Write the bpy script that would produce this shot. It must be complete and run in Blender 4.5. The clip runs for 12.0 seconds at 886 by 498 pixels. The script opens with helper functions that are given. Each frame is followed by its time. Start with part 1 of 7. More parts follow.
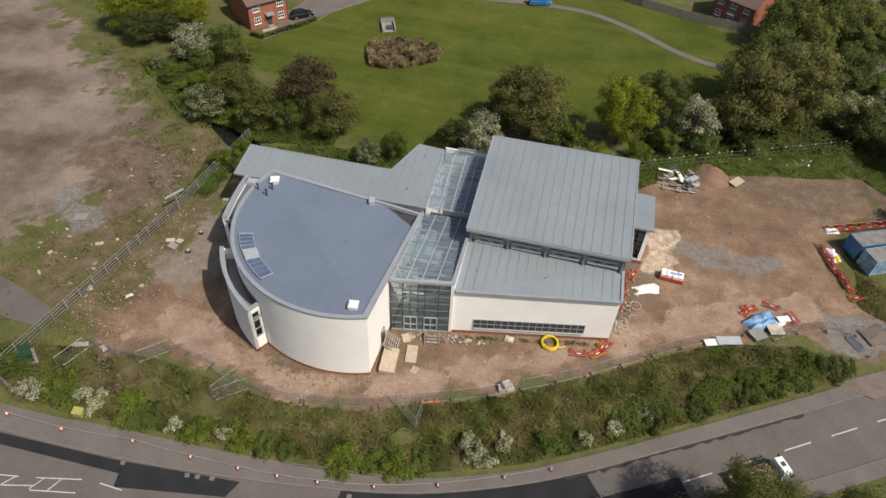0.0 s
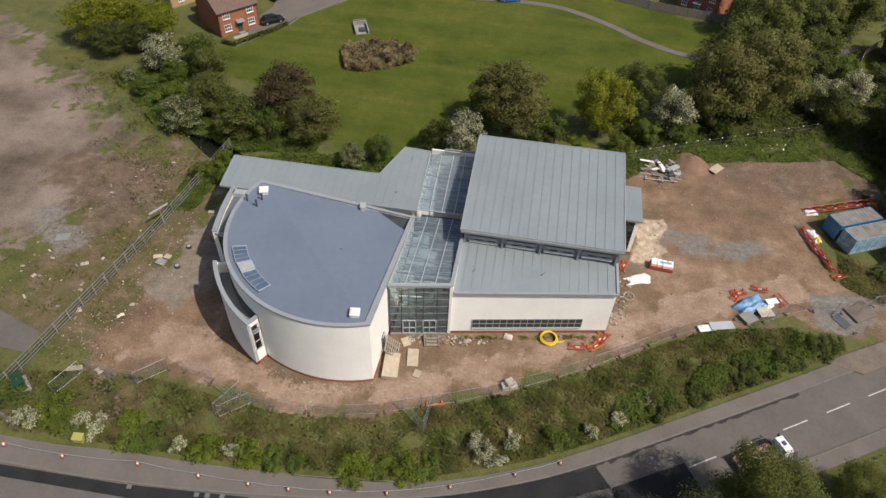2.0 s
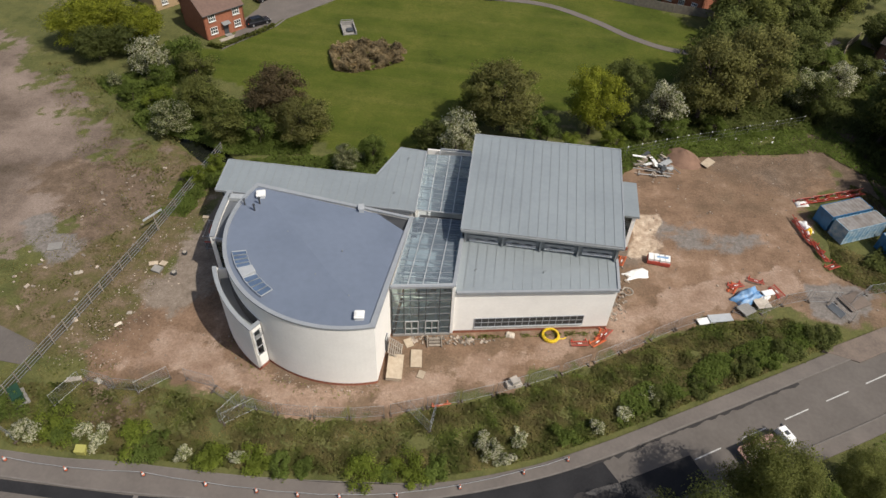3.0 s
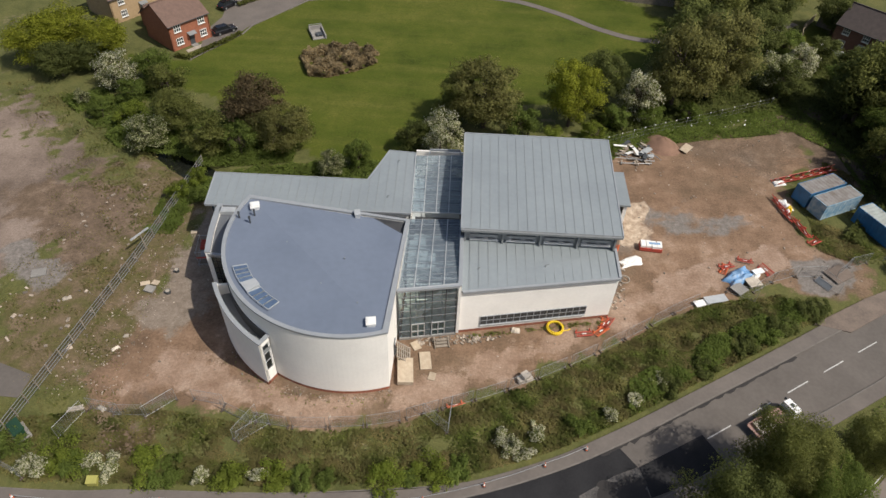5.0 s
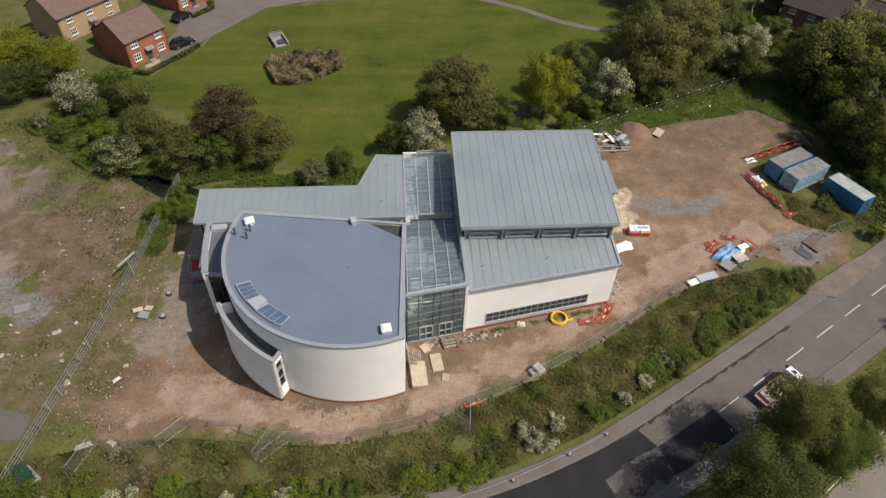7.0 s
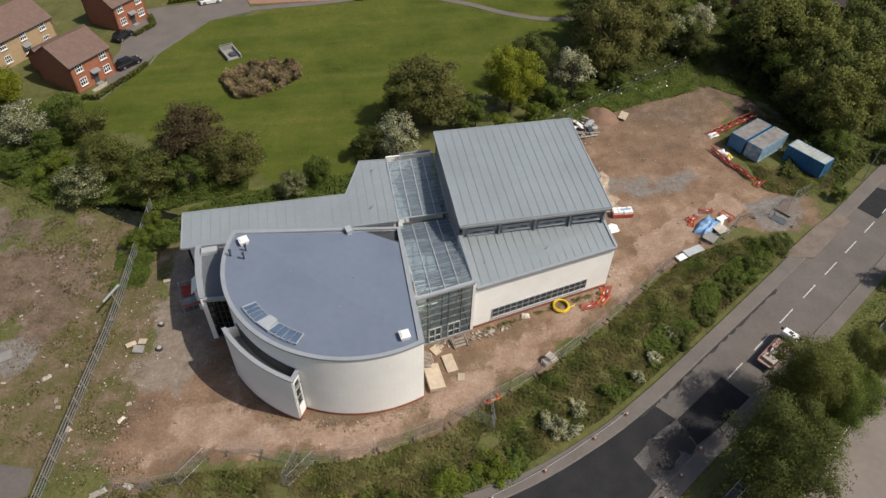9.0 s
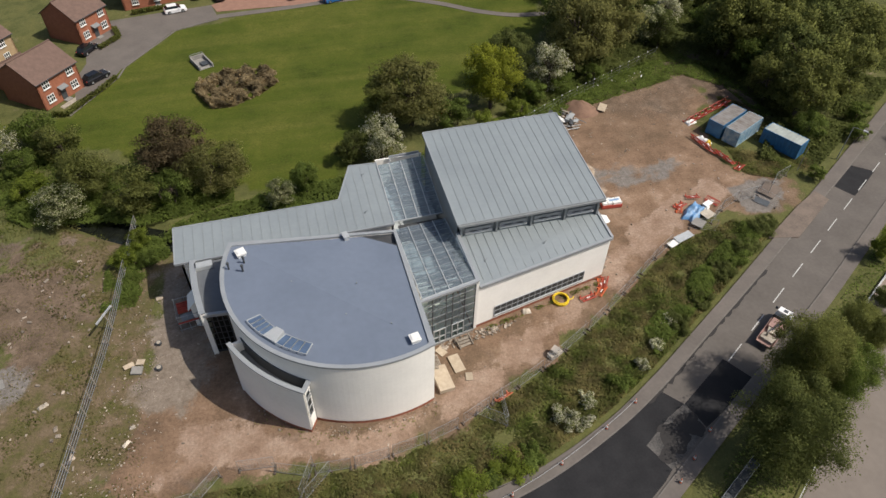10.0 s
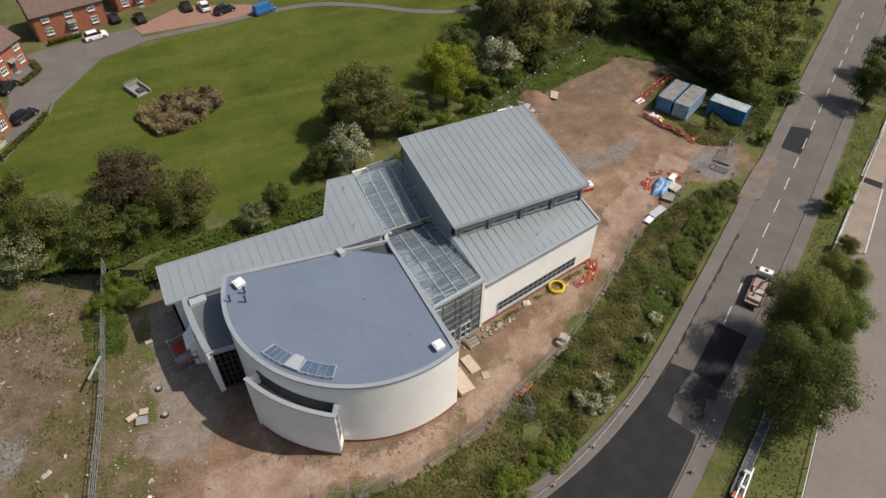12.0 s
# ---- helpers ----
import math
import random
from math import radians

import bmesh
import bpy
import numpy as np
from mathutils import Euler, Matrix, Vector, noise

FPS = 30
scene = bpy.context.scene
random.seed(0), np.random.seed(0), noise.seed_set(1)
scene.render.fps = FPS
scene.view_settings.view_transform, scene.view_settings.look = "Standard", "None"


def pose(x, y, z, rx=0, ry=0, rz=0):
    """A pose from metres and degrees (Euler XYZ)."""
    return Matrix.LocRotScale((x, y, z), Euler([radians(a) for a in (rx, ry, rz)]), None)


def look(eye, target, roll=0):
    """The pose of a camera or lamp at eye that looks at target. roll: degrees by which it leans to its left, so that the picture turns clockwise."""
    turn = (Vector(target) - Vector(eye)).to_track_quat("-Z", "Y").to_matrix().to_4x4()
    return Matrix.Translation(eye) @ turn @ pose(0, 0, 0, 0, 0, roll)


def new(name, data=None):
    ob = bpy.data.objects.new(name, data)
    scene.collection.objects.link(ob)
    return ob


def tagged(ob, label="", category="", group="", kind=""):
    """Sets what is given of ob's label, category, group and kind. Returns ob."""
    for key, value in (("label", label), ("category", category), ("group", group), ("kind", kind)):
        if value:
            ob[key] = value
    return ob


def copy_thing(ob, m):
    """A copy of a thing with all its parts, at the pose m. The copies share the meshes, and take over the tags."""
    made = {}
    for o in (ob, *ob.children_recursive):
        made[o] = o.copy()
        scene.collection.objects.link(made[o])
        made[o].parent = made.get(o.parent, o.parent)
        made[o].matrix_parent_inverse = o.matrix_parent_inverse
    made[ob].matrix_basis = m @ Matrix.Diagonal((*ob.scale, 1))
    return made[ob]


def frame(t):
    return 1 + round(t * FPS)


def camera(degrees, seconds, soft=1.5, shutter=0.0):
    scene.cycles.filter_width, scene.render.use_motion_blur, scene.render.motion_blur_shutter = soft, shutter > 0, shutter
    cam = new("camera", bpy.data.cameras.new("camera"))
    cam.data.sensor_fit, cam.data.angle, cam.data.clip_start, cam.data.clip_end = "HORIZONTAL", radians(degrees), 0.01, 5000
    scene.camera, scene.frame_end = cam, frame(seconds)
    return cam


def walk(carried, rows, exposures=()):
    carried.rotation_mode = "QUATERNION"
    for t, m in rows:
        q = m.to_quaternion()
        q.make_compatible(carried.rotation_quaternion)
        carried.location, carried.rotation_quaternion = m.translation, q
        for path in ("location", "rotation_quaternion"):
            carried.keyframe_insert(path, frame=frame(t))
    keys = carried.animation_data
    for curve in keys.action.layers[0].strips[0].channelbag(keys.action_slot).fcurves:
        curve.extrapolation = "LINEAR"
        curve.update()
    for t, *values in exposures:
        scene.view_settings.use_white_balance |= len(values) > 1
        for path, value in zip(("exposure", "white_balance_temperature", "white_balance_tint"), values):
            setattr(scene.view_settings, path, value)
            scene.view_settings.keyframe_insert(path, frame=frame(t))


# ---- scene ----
cam = camera(68.0, 12.0, soft=1.5)
PATH = [
    (0, (0.109, -0.335, 60.08), (-0.168, 1.062, 58.677), 3.3),
    (0.5, (-0.297, -0.364, 60.306), (-0.559, 1.035, 58.901), 3.1),
    (1, (-1.087, -0.455, 60.421), (-1.319, 0.948, 59.014), 3.0),
    (1.5, (-1.916, -0.475, 60.414), (-2.124, 0.931, 59.006), 3.0),
    (2, (-2.694, -0.574, 60.496), (-2.882, 0.834, 59.089), 2.8),
    (2.5, (-3.616, -0.631, 60.502), (-3.78, 0.779, 59.094), 2.8),
    (3, (-4.707, -0.687, 60.489), (-4.843, 0.726, 59.08), 2.9),
    (5, (-9.318, -0.903, 60.514), (-9.334, 0.517, 59.105), 2.6),
    (5.5, (-10.713, -0.877, 60.657), (-10.694, 0.541, 59.246), 2.6),
    (6, (-12.002, -0.876, 60.585), (-11.949, 0.542, 59.176), 2.4),
    (6.5, (-13.481, -0.793, 60.699), (-13.389, 0.622, 59.288), 2.3),
    (7, (-14.998, -0.642, 60.623), (-14.866, 0.771, 59.214), 2.2),
    (8.8, (-20.994, 0.511, 60.422), (-20.703, 1.899, 59.011), 1.6),
    (9, (-21.641, 0.584, 60.423), (-21.331, 1.97, 59.015), 1.6),
    (9.5, (-23.428, 1.119, 60.32), (-23.069, 2.493, 58.912), 1.4),
    (10, (-25.242, 1.725, 60.311), (-24.832, 3.085, 58.903), 1.2),
    (10.5, (-27.101, 2.524, 60.388), (-26.639, 3.865, 58.978), 1.1),
    (11, (-29.005, 3.442, 60.503), (-28.49, 4.761, 59.091), 1.0),
    (11.5, (-30.814, 4.432, 60.662), (-30.248, 5.727, 59.247), 0.8),
    (12, (-32.853, 5.298, 60.625), (-32.229, 6.57, 59.213), 0.6),
]
walk(cam, [(t, look(eye, target, roll)) for t, eye, target, roll in PATH])

# world, sun, exposure
world = bpy.data.worlds.new("sky")
scene.world = world
world.use_nodes = True
wn = world.node_tree.nodes
sky = wn.new("ShaderNodeTexSky")
sky.sky_type = "NISHITA"
sky.sun_disc = False
sky.dust_density = 3.0
sky.ozone_density = 0.6
SUN_TO = Vector((4.9, -2.4, 7.3)).normalized()
sky.sun_elevation = math.asin(SUN_TO.z)
sky.sun_rotation = math.atan2(SUN_TO.x, SUN_TO.y)
wn["Background"].inputs["Strength"].default_value = 0.1
haze = wn.new("ShaderNodeHueSaturation")
haze.inputs["Saturation"].default_value = 1.0
world.node_tree.links.new(sky.outputs["Color"], haze.inputs["Color"])
world.node_tree.links.new(haze.outputs["Color"], wn["Background"].inputs["Color"])
sun = new("sun", bpy.data.lights.new("sun", "SUN"))
sun.data.energy = 4.55
sun.data.angle = radians(0.6)
sun.data.color = (1.0, 0.93, 0.83)
sun.matrix_world = look(SUN_TO * 100, (0, 0, 0))
scene.view_settings.exposure = -0.05


# ---- materials
def material(name, base, dark=None, scale=1.0, rough=0.8, metal=0.0, bump=0.0, bump_scale=20.0, vary=0.0, island=False, spec=0.5):
    """Procedural surface: two noises mix base and dark, one drives the relief; vary shifts the value piece by piece."""
    m = bpy.data.materials.new(name)
    m.use_nodes = True
    nt = m.node_tree
    n, l = nt.nodes, nt.links
    b = n["Principled BSDF"]
    b.inputs["Roughness"].default_value = rough
    b.inputs["Metallic"].default_value = metal
    b.inputs["Specular IOR Level"].default_value = spec
    dark = dark or tuple(c * 0.8 for c in base)
    co = n.new("ShaderNodeNewGeometry")
    n1 = n.new("ShaderNodeTexNoise")
    n1.inputs["Scale"].default_value = scale
    n1.inputs["Detail"].default_value = 6
    n2 = n.new("ShaderNodeTexNoise")
    n2.inputs["Scale"].default_value = scale * 9
    n2.inputs["Detail"].default_value = 3
    l.new(co.outputs["Position"], n1.inputs["Vector"])
    l.new(co.outputs["Position"], n2.inputs["Vector"])
    av = n.new("ShaderNodeMath")
    av.operation = "MULTIPLY_ADD"
    av.inputs[1].default_value = 0.35
    l.new(n2.outputs["Fac"], av.inputs[0])
    half = n.new("ShaderNodeMath")
    half.operation = "MULTIPLY"
    half.inputs[1].default_value = 0.65
    l.new(n1.outputs["Fac"], half.inputs[0])
    l.new(half.outputs[0], av.inputs[2])
    ramp = n.new("ShaderNodeValToRGB")
    ramp.color_ramp.elements[0].position, ramp.color_ramp.elements[1].position = 0.34, 0.64
    ramp.color_ramp.elements[0].color = (*dark, 1)
    ramp.color_ramp.elements[1].color = (*base, 1)
    l.new(av.outputs[0], ramp.inputs["Fac"])
    out = ramp.outputs["Color"]
    if vary:
        hsv = n.new("ShaderNodeHueSaturation")
        if island:
            rnd = co.outputs["Random Per Island"]
        else:
            rnd = n.new("ShaderNodeObjectInfo").outputs["Random"]
        mr = n.new("ShaderNodeMapRange")
        mr.inputs["To Min"].default_value, mr.inputs["To Max"].default_value = 1 - vary, 1 + vary
        l.new(rnd, mr.inputs["Value"])
        l.new(mr.outputs["Result"], hsv.inputs["Value"])
        l.new(out, hsv.inputs["Color"])
        out = hsv.outputs["Color"]
    l.new(out, b.inputs["Base Color"])
    if bump:
        n3 = n.new("ShaderNodeTexNoise")
        n3.inputs["Scale"].default_value = bump_scale
        n3.inputs["Detail"].default_value = 4
        l.new(co.outputs["Position"], n3.inputs["Vector"])
        bp = n.new("ShaderNodeBump")
        bp.inputs["Strength"].default_value = bump
        bp.inputs["Distance"].default_value = 0.05
        l.new(n3.outputs["Fac"], bp.inputs["Height"])
        l.new(bp.outputs["Normal"], b.inputs["Normal"])
    return m


def leaf_material(name, base, dark, blossom=None, share=0.0, vary=0.22, dry=None):
    """Leaves that let some light through; a share of the clumps can carry blossom."""
    base, dark = (tuple(c * (1.0 if dry else 1.1) for c in q) for q in (base, dark))
    m = bpy.data.materials.new(name)
    m.use_nodes = True
    n, l = m.node_tree.nodes, m.node_tree.links
    b = n["Principled BSDF"]
    b.inputs["Roughness"].default_value = 0.65
    b.inputs["Specular IOR Level"].default_value = 0.12
    g = n.new("ShaderNodeNewGeometry")
    ramp = n.new("ShaderNodeValToRGB")
    e = ramp.color_ramp.elements
    e[0].color, e[1].color = (*dark, 1), (*base, 1)
    if blossom:
        ramp.color_ramp.interpolation = "CONSTANT"
        e[1].position = (1 - share) * 0.5
        x = ramp.color_ramp.elements.new(1 - share)
        x.color = (*blossom, 1)
    l.new(g.outputs["Random Per Island"], ramp.inputs["Fac"])
    ns = n.new("ShaderNodeTexNoise")
    ns.inputs["Scale"].default_value = 0.45
    l.new(g.outputs["Position"], ns.inputs["Vector"])
    mr = n.new("ShaderNodeMapRange")
    mr.inputs["From Min"].default_value, mr.inputs["From Max"].default_value = 0.3, 0.7
    mr.inputs["To Min"].default_value, mr.inputs["To Max"].default_value = 1 - vary, 1 + vary
    l.new(ns.outputs["Fac"], mr.inputs["Value"])
    h = n.new("ShaderNodeHueSaturation")
    l.new(mr.outputs["Result"], h.inputs["Value"])
    col = ramp.outputs["Color"]
    if dry:
        big = n.new("ShaderNodeTexNoise")
        big.inputs["Scale"].default_value = 0.22
        big.inputs["Detail"].default_value = 6
        big.inputs["Roughness"].default_value = 0.7
        l.new(g.outputs["Position"], big.inputs["Vector"])
        st = n.new("ShaderNodeMapRange")
        st.inputs["From Min"].default_value, st.inputs["From Max"].default_value = 0.41, 0.57
        l.new(big.outputs["Fac"], st.inputs["Value"])
        mx = n.new("ShaderNodeMix")
        mx.data_type = "RGBA"
        mx.inputs["B"].default_value = (*dry, 1)
        l.new(st.outputs["Result"], mx.inputs["Factor"])
        l.new(col, mx.inputs["A"])
        col = mx.outputs["Result"]
    l.new(col, h.inputs["Color"])
    l.new(h.outputs["Color"], b.inputs["Base Color"])
    tr = n.new("ShaderNodeBsdfTranslucent")
    l.new(h.outputs["Color"], tr.inputs["Color"])
    mix = n.new("ShaderNodeMixShader")
    mix.inputs["Fac"].default_value = 0.66
    l.new(b.outputs[0], mix.inputs[1])
    l.new(tr.outputs[0], mix.inputs[2])
    l.new(mix.outputs[0], n["Material Output"].inputs["Surface"])
    return m


def glass_material(name, tint, gloss_rough=0.03, dust_sheen=0.0, ior=1.5):
    m = bpy.data.materials.new(name)
    m.use_nodes = True
    n, l = m.node_tree.nodes, m.node_tree.links
    t = n.new("ShaderNodeBsdfTransparent")
    t.inputs["Color"].default_value = (*tint, 1)
    g = n.new("ShaderNodeBsdfGlossy")
    g.inputs["Roughness"].default_value = gloss_rough
    f = n.new("ShaderNodeFresnel")
    f.inputs["IOR"].default_value = ior
    mix = n.new("ShaderNodeMixShader")
    l.new(f.outputs[0], mix.inputs[0])
    l.new(t.outputs[0], mix.inputs[1])
    l.new(g.outputs[0], mix.inputs[2])
    out = mix.outputs[0]
    # Pale streaky film: dirt together with sky reflection put into the colour.
    if dust_sheen:
        co = n.new("ShaderNodeNewGeometry")
        mp = n.new("ShaderNodeMapping")
        mp.inputs["Scale"].default_value = (1.2, 4.0, 1.0)
        l.new(co.outputs["Position"], mp.inputs["Vector"])
        ns = n.new("ShaderNodeTexNoise")
        ns.inputs["Scale"].default_value = 1.0
        ns.inputs["Detail"].default_value = 5
        l.new(mp.outputs["Vector"], ns.inputs["Vector"])
        mr = n.new("ShaderNodeMapRange")
        mr.inputs["From Min"].default_value, mr.inputs["From Max"].default_value = 0.35, 0.72
        mr.inputs["To Min"].default_value, mr.inputs["To Max"].default_value = dust_sheen * 0.7, dust_sheen
        l.new(ns.outputs["Fac"], mr.inputs["Value"])
        df = n.new("ShaderNodeBsdfDiffuse")
        df.inputs["Color"].default_value = (0.30, 0.36, 0.42, 1)
        m2 = n.new("ShaderNodeMixShader")
        l.new(mr.outputs["Result"], m2.inputs[0])
        l.new(out, m2.inputs[1])
        l.new(df.outputs[0], m2.inputs[2])
        out = m2.outputs[0]
    l.new(out, n["Material Output"].inputs["Surface"])
    return m


M_RENDER = material("white_render", (0.87, 0.85, 0.805), (0.79, 0.77, 0.73), 0.35, 0.85, bump=0.05, bump_scale=30)
M_SEAM = material("seamed_grey_metal", (0.283, 0.318, 0.334), (0.243, 0.275, 0.292), 0.22, 0.42, 0.25, bump=0.03, bump_scale=4)
M_RIB = material("seam_rib_metal", (0.27, 0.292, 0.298), (0.235, 0.255, 0.26), 1.0, 0.5, 0.2)
M_MEMBRANE = material("blue_grey_membrane", (0.148, 0.178, 0.236), (0.122, 0.149, 0.2), 0.14, 0.55, bump=0.04, bump_scale=2)
M_BAYROOF = material("dark_grey_membrane", (0.12, 0.13, 0.145), (0.09, 0.098, 0.11), 0.2, 0.6, bump=0.04, bump_scale=2)
M_COPING = material("grey_coping", (0.33, 0.35, 0.37), (0.28, 0.30, 0.32), 0.8, 0.45, 0.2)
M_CLAD = material("grey_cladding", (0.255, 0.27, 0.275), (0.21, 0.222, 0.228), 0.5, 0.5, 0.2)
M_FRAME = material("dark_frame", (0.06, 0.065, 0.07), (0.045, 0.05, 0.055), 2.0, 0.45)
M_PALE = material("pale_aluminium", (0.5, 0.52, 0.53), (0.42, 0.44, 0.45), 2.0, 0.4, 0.3)
M_WHITE = material("white_plastic", (0.78, 0.78, 0.76), (0.68, 0.68, 0.66), 2.0, 0.5)
M_BRICK = material("red_brick", (0.30, 0.11, 0.065), (0.22, 0.075, 0.045), 3.0, 0.9, bump=0.3, bump_scale=25, vary=0.12)
M_BRICKHOUSE = material("house_brick", (0.33, 0.125, 0.07), (0.25, 0.09, 0.05), 2.0, 0.9, bump=0.3, bump_scale=12)
M_BUFF = material("buff_brick", (0.40, 0.29, 0.17), (0.31, 0.22, 0.125), 2.0, 0.9, bump=0.3, bump_scale=12)
M_DARKBRICK = material("dark_brown_brick", (0.17, 0.085, 0.06), (0.12, 0.06, 0.042), 2.0, 0.9, bump=0.3, bump_scale=12)
M_STAIN = material("tar_stain", (0.03, 0.027, 0.026), (0.02, 0.018, 0.018), 0.8, 0.85)
M_ROOFTILE = material("brown_roof_tile", (0.15, 0.095, 0.075), (0.11, 0.07, 0.055), 1.5, 0.85, bump=0.4, bump_scale=8)
M_DARKTILE = material("dark_roof_tile", (0.062, 0.048, 0.044), (0.042, 0.033, 0.03), 1.5, 0.85, bump=0.4, bump_scale=8)
M_GLASS = glass_material("window_glass", (0.66, 0.74, 0.72), 0.03, 0.0, 1.5)
M_GLASSROOF = glass_material("roof_glass", (0.46, 0.57, 0.62), 0.06, 0.40)
M_FRONTGLASS = glass_material("front_glass", (0.7, 0.86, 0.82), 0.03, 0.2, 1.6)
# The blue tones stand in for sky mirrored by the roof lights.
M_ROOFLIGHT = material("sky_blue_roof_light", (0.10, 0.15, 0.235), (0.06, 0.09, 0.15), 0.35, 0.12, spec=0.9)
M_FLOORIN = material("inside_floor", (0.56, 0.58, 0.55), (0.36, 0.39, 0.37), 0.6, 0.8)
M_GALLERY = material("pale_inner_surface", (0.48, 0.51, 0.52), (0.3, 0.33, 0.35), 0.8, 0.8)
# Near-black colour gives floors and window backs the dark of unlit rooms.
M_UNLIT = material("unlit_inside", (0.05, 0.05, 0.05), (0.03, 0.03, 0.03), 1.0, 0.9)
M_ASPHALT = material("worn_asphalt", (0.126, 0.111, 0.099), (0.092, 0.081, 0.072), 0.25, 0.9, bump=0.2, bump_scale=25)
M_FRESH = material("fresh_asphalt", (0.028, 0.028, 0.03), (0.018, 0.018, 0.02), 0.5, 0.85, bump=0.2, bump_scale=25, spec=0.15)
M_CARPARK = material("pale_car_park_asphalt", (0.192, 0.164, 0.142), (0.152, 0.13, 0.112), 0.15, 0.9, bump=0.15, bump_scale=25)
M_PATCHY = material("planed_asphalt", (0.125, 0.116, 0.108), (0.02, 0.02, 0.022), 0.55, 0.9, bump=0.2, bump_scale=20)
M_PAVE = material("pavement_asphalt", (0.145, 0.126, 0.112), (0.108, 0.094, 0.084), 0.3, 0.9, bump=0.15, bump_scale=25)
M_KERB = material("concrete_kerb", (0.168, 0.153, 0.138), (0.12, 0.108, 0.098), 1.5, 0.9)
M_DIRTY = material("soil_stained_asphalt", (0.185, 0.145, 0.118), (0.115, 0.092, 0.076), 0.45, 0.95, bump=0.2, bump_scale=15)
M_PALEGLASS = material("clerestory_glass", (0.3, 0.31, 0.315), (0.2, 0.207, 0.21), 0.8, 0.08, spec=0.8)
# Shade of the gutters and the roof corner is put into this dark lining.
M_SHADELINING = material("shade_lining", (0.055, 0.058, 0.064), (0.04, 0.042, 0.047), 0.6, 0.7)
M_LINE = material("road_paint", (0.56, 0.56, 0.54), (0.34, 0.34, 0.33), 3.0, 0.7)
M_CONCRETE = material("concrete", (0.270, 0.259, 0.240), (0.188, 0.180, 0.169), 0.5, 0.9, bump=0.15, bump_scale=15)
M_WOOD = material("raw_timber", (0.48, 0.4, 0.3), (0.36, 0.29, 0.21), 2.0, 0.8, vary=0.2)
M_GREYWOOD = material("weathered_timber", (0.30, 0.26, 0.21), (0.2, 0.17, 0.14), 2.0, 0.85, vary=0.2)
M_STEEL = material("galvanised_steel", (0.36, 0.37, 0.375), (0.27, 0.28, 0.285), 4.0, 0.45, 0.5)
M_RED = material("red_barrier_plastic", (0.45, 0.075, 0.05), (0.34, 0.055, 0.04), 2.0, 0.5)
M_ORANGE = material("orange_barrier_plastic", (0.58, 0.13, 0.045), (0.46, 0.095, 0.035), 2.0, 0.5)
M_YELLOW = material("yellow_pipe_plastic", (0.80, 0.58, 0.02), (0.7, 0.48, 0.02), 2.0, 0.4)
M_BLUE = material("blue_container_paint", (0.03, 0.15, 0.31), (0.028, 0.1, 0.2), 0.8, 0.55, 0.1)
M_PALEBLUE = material("faded_blue_paint", (0.36, 0.43, 0.46), (0.06, 0.2, 0.33), 1.6, 0.6)
M_TARP = material("blue_tarpaulin", (0.09, 0.26, 0.52), (0.26, 0.36, 0.48), 1.1, 0.45)
M_GALVROOF = material("rusty_galvanised_sheet", (0.27, 0.262, 0.255), (0.15, 0.125, 0.108), 0.9, 0.65, 0.2)
M_PALEROOF = material("pale_weathered_roof_sheet", (0.36, 0.4, 0.385), (0.25, 0.27, 0.25), 0.8, 0.65)
M_STONE = material("pale_rubble", (0.5, 0.45, 0.38), (0.3, 0.26, 0.21), 1.5, 0.9, vary=0.35)
M_BARK = material("bark", (0.10, 0.075, 0.055), (0.06, 0.045, 0.035), 3.0, 0.95, bump=0.4, bump_scale=15)
M_WATER = material("dark_brook_water", (0.012, 0.014, 0.011), (0.008, 0.009, 0.008), 0.5, 0.12)
M_BLACKCAR = material("black_car_paint", (0.012, 0.012, 0.014), (0.010, 0.010, 0.012), 1.0, 0.15)
M_WHITECAR = material("white_car_paint", (0.78, 0.78, 0.78), (0.74, 0.74, 0.74), 1.0, 0.2)
M_BLUECAR = material("blue_van_paint", (0.03, 0.14, 0.36), (0.03, 0.12, 0.32), 1.0, 0.25)
M_TYRE = material("tyre_rubber", (0.02, 0.02, 0.02), (0.015, 0.015, 0.015), 1.0, 0.9)
M_CARGLASS = material("car_glass", (0.015, 0.018, 0.02), (0.012, 0.014, 0.016), 1.0, 0.05)
M_GREENBOX = material("dark_green_paint", (0.016, 0.05, 0.026), (0.012, 0.036, 0.02), 1.0, 0.5)
M_PAVIOR = material("red_block_paving", (0.28, 0.16, 0.115), (0.22, 0.12, 0.088), 1.0, 0.9)
M_BLOCK = material("pale_cast_concrete", (0.44, 0.4, 0.35), (0.33, 0.29, 0.25), 1.5, 0.9, bump=0.1)
M_BIN = material("yellow_green_plastic", (0.36, 0.34, 0.09), (0.28, 0.27, 0.08), 2.0, 0.5)
M_TANSLAB = material("tan_concrete", (0.27, 0.215, 0.17), (0.2, 0.158, 0.125), 0.35, 0.9, bump=0.1, bump_scale=20)
M_SPOIL = material("soil_heap", (0.24, 0.145, 0.1), (0.16, 0.095, 0.065), 0.8, 0.95, bump=0.6, bump_scale=4)
L_GREEN = leaf_material("leaves_green", (0.19, 0.242, 0.058), (0.125, 0.168, 0.042))
L_FRESH = leaf_material("leaves_fresh", (0.26, 0.31, 0.055), (0.17, 0.215, 0.04))
L_DARK = leaf_material("leaves_dark", (0.16, 0.184, 0.058), (0.118, 0.138, 0.045))
L_OLIVE = leaf_material("leaves_olive", (0.215, 0.232, 0.07), (0.158, 0.172, 0.054))
L_THIN = leaf_material("leaves_thin_olive", (0.245, 0.242, 0.085), (0.172, 0.17, 0.062))
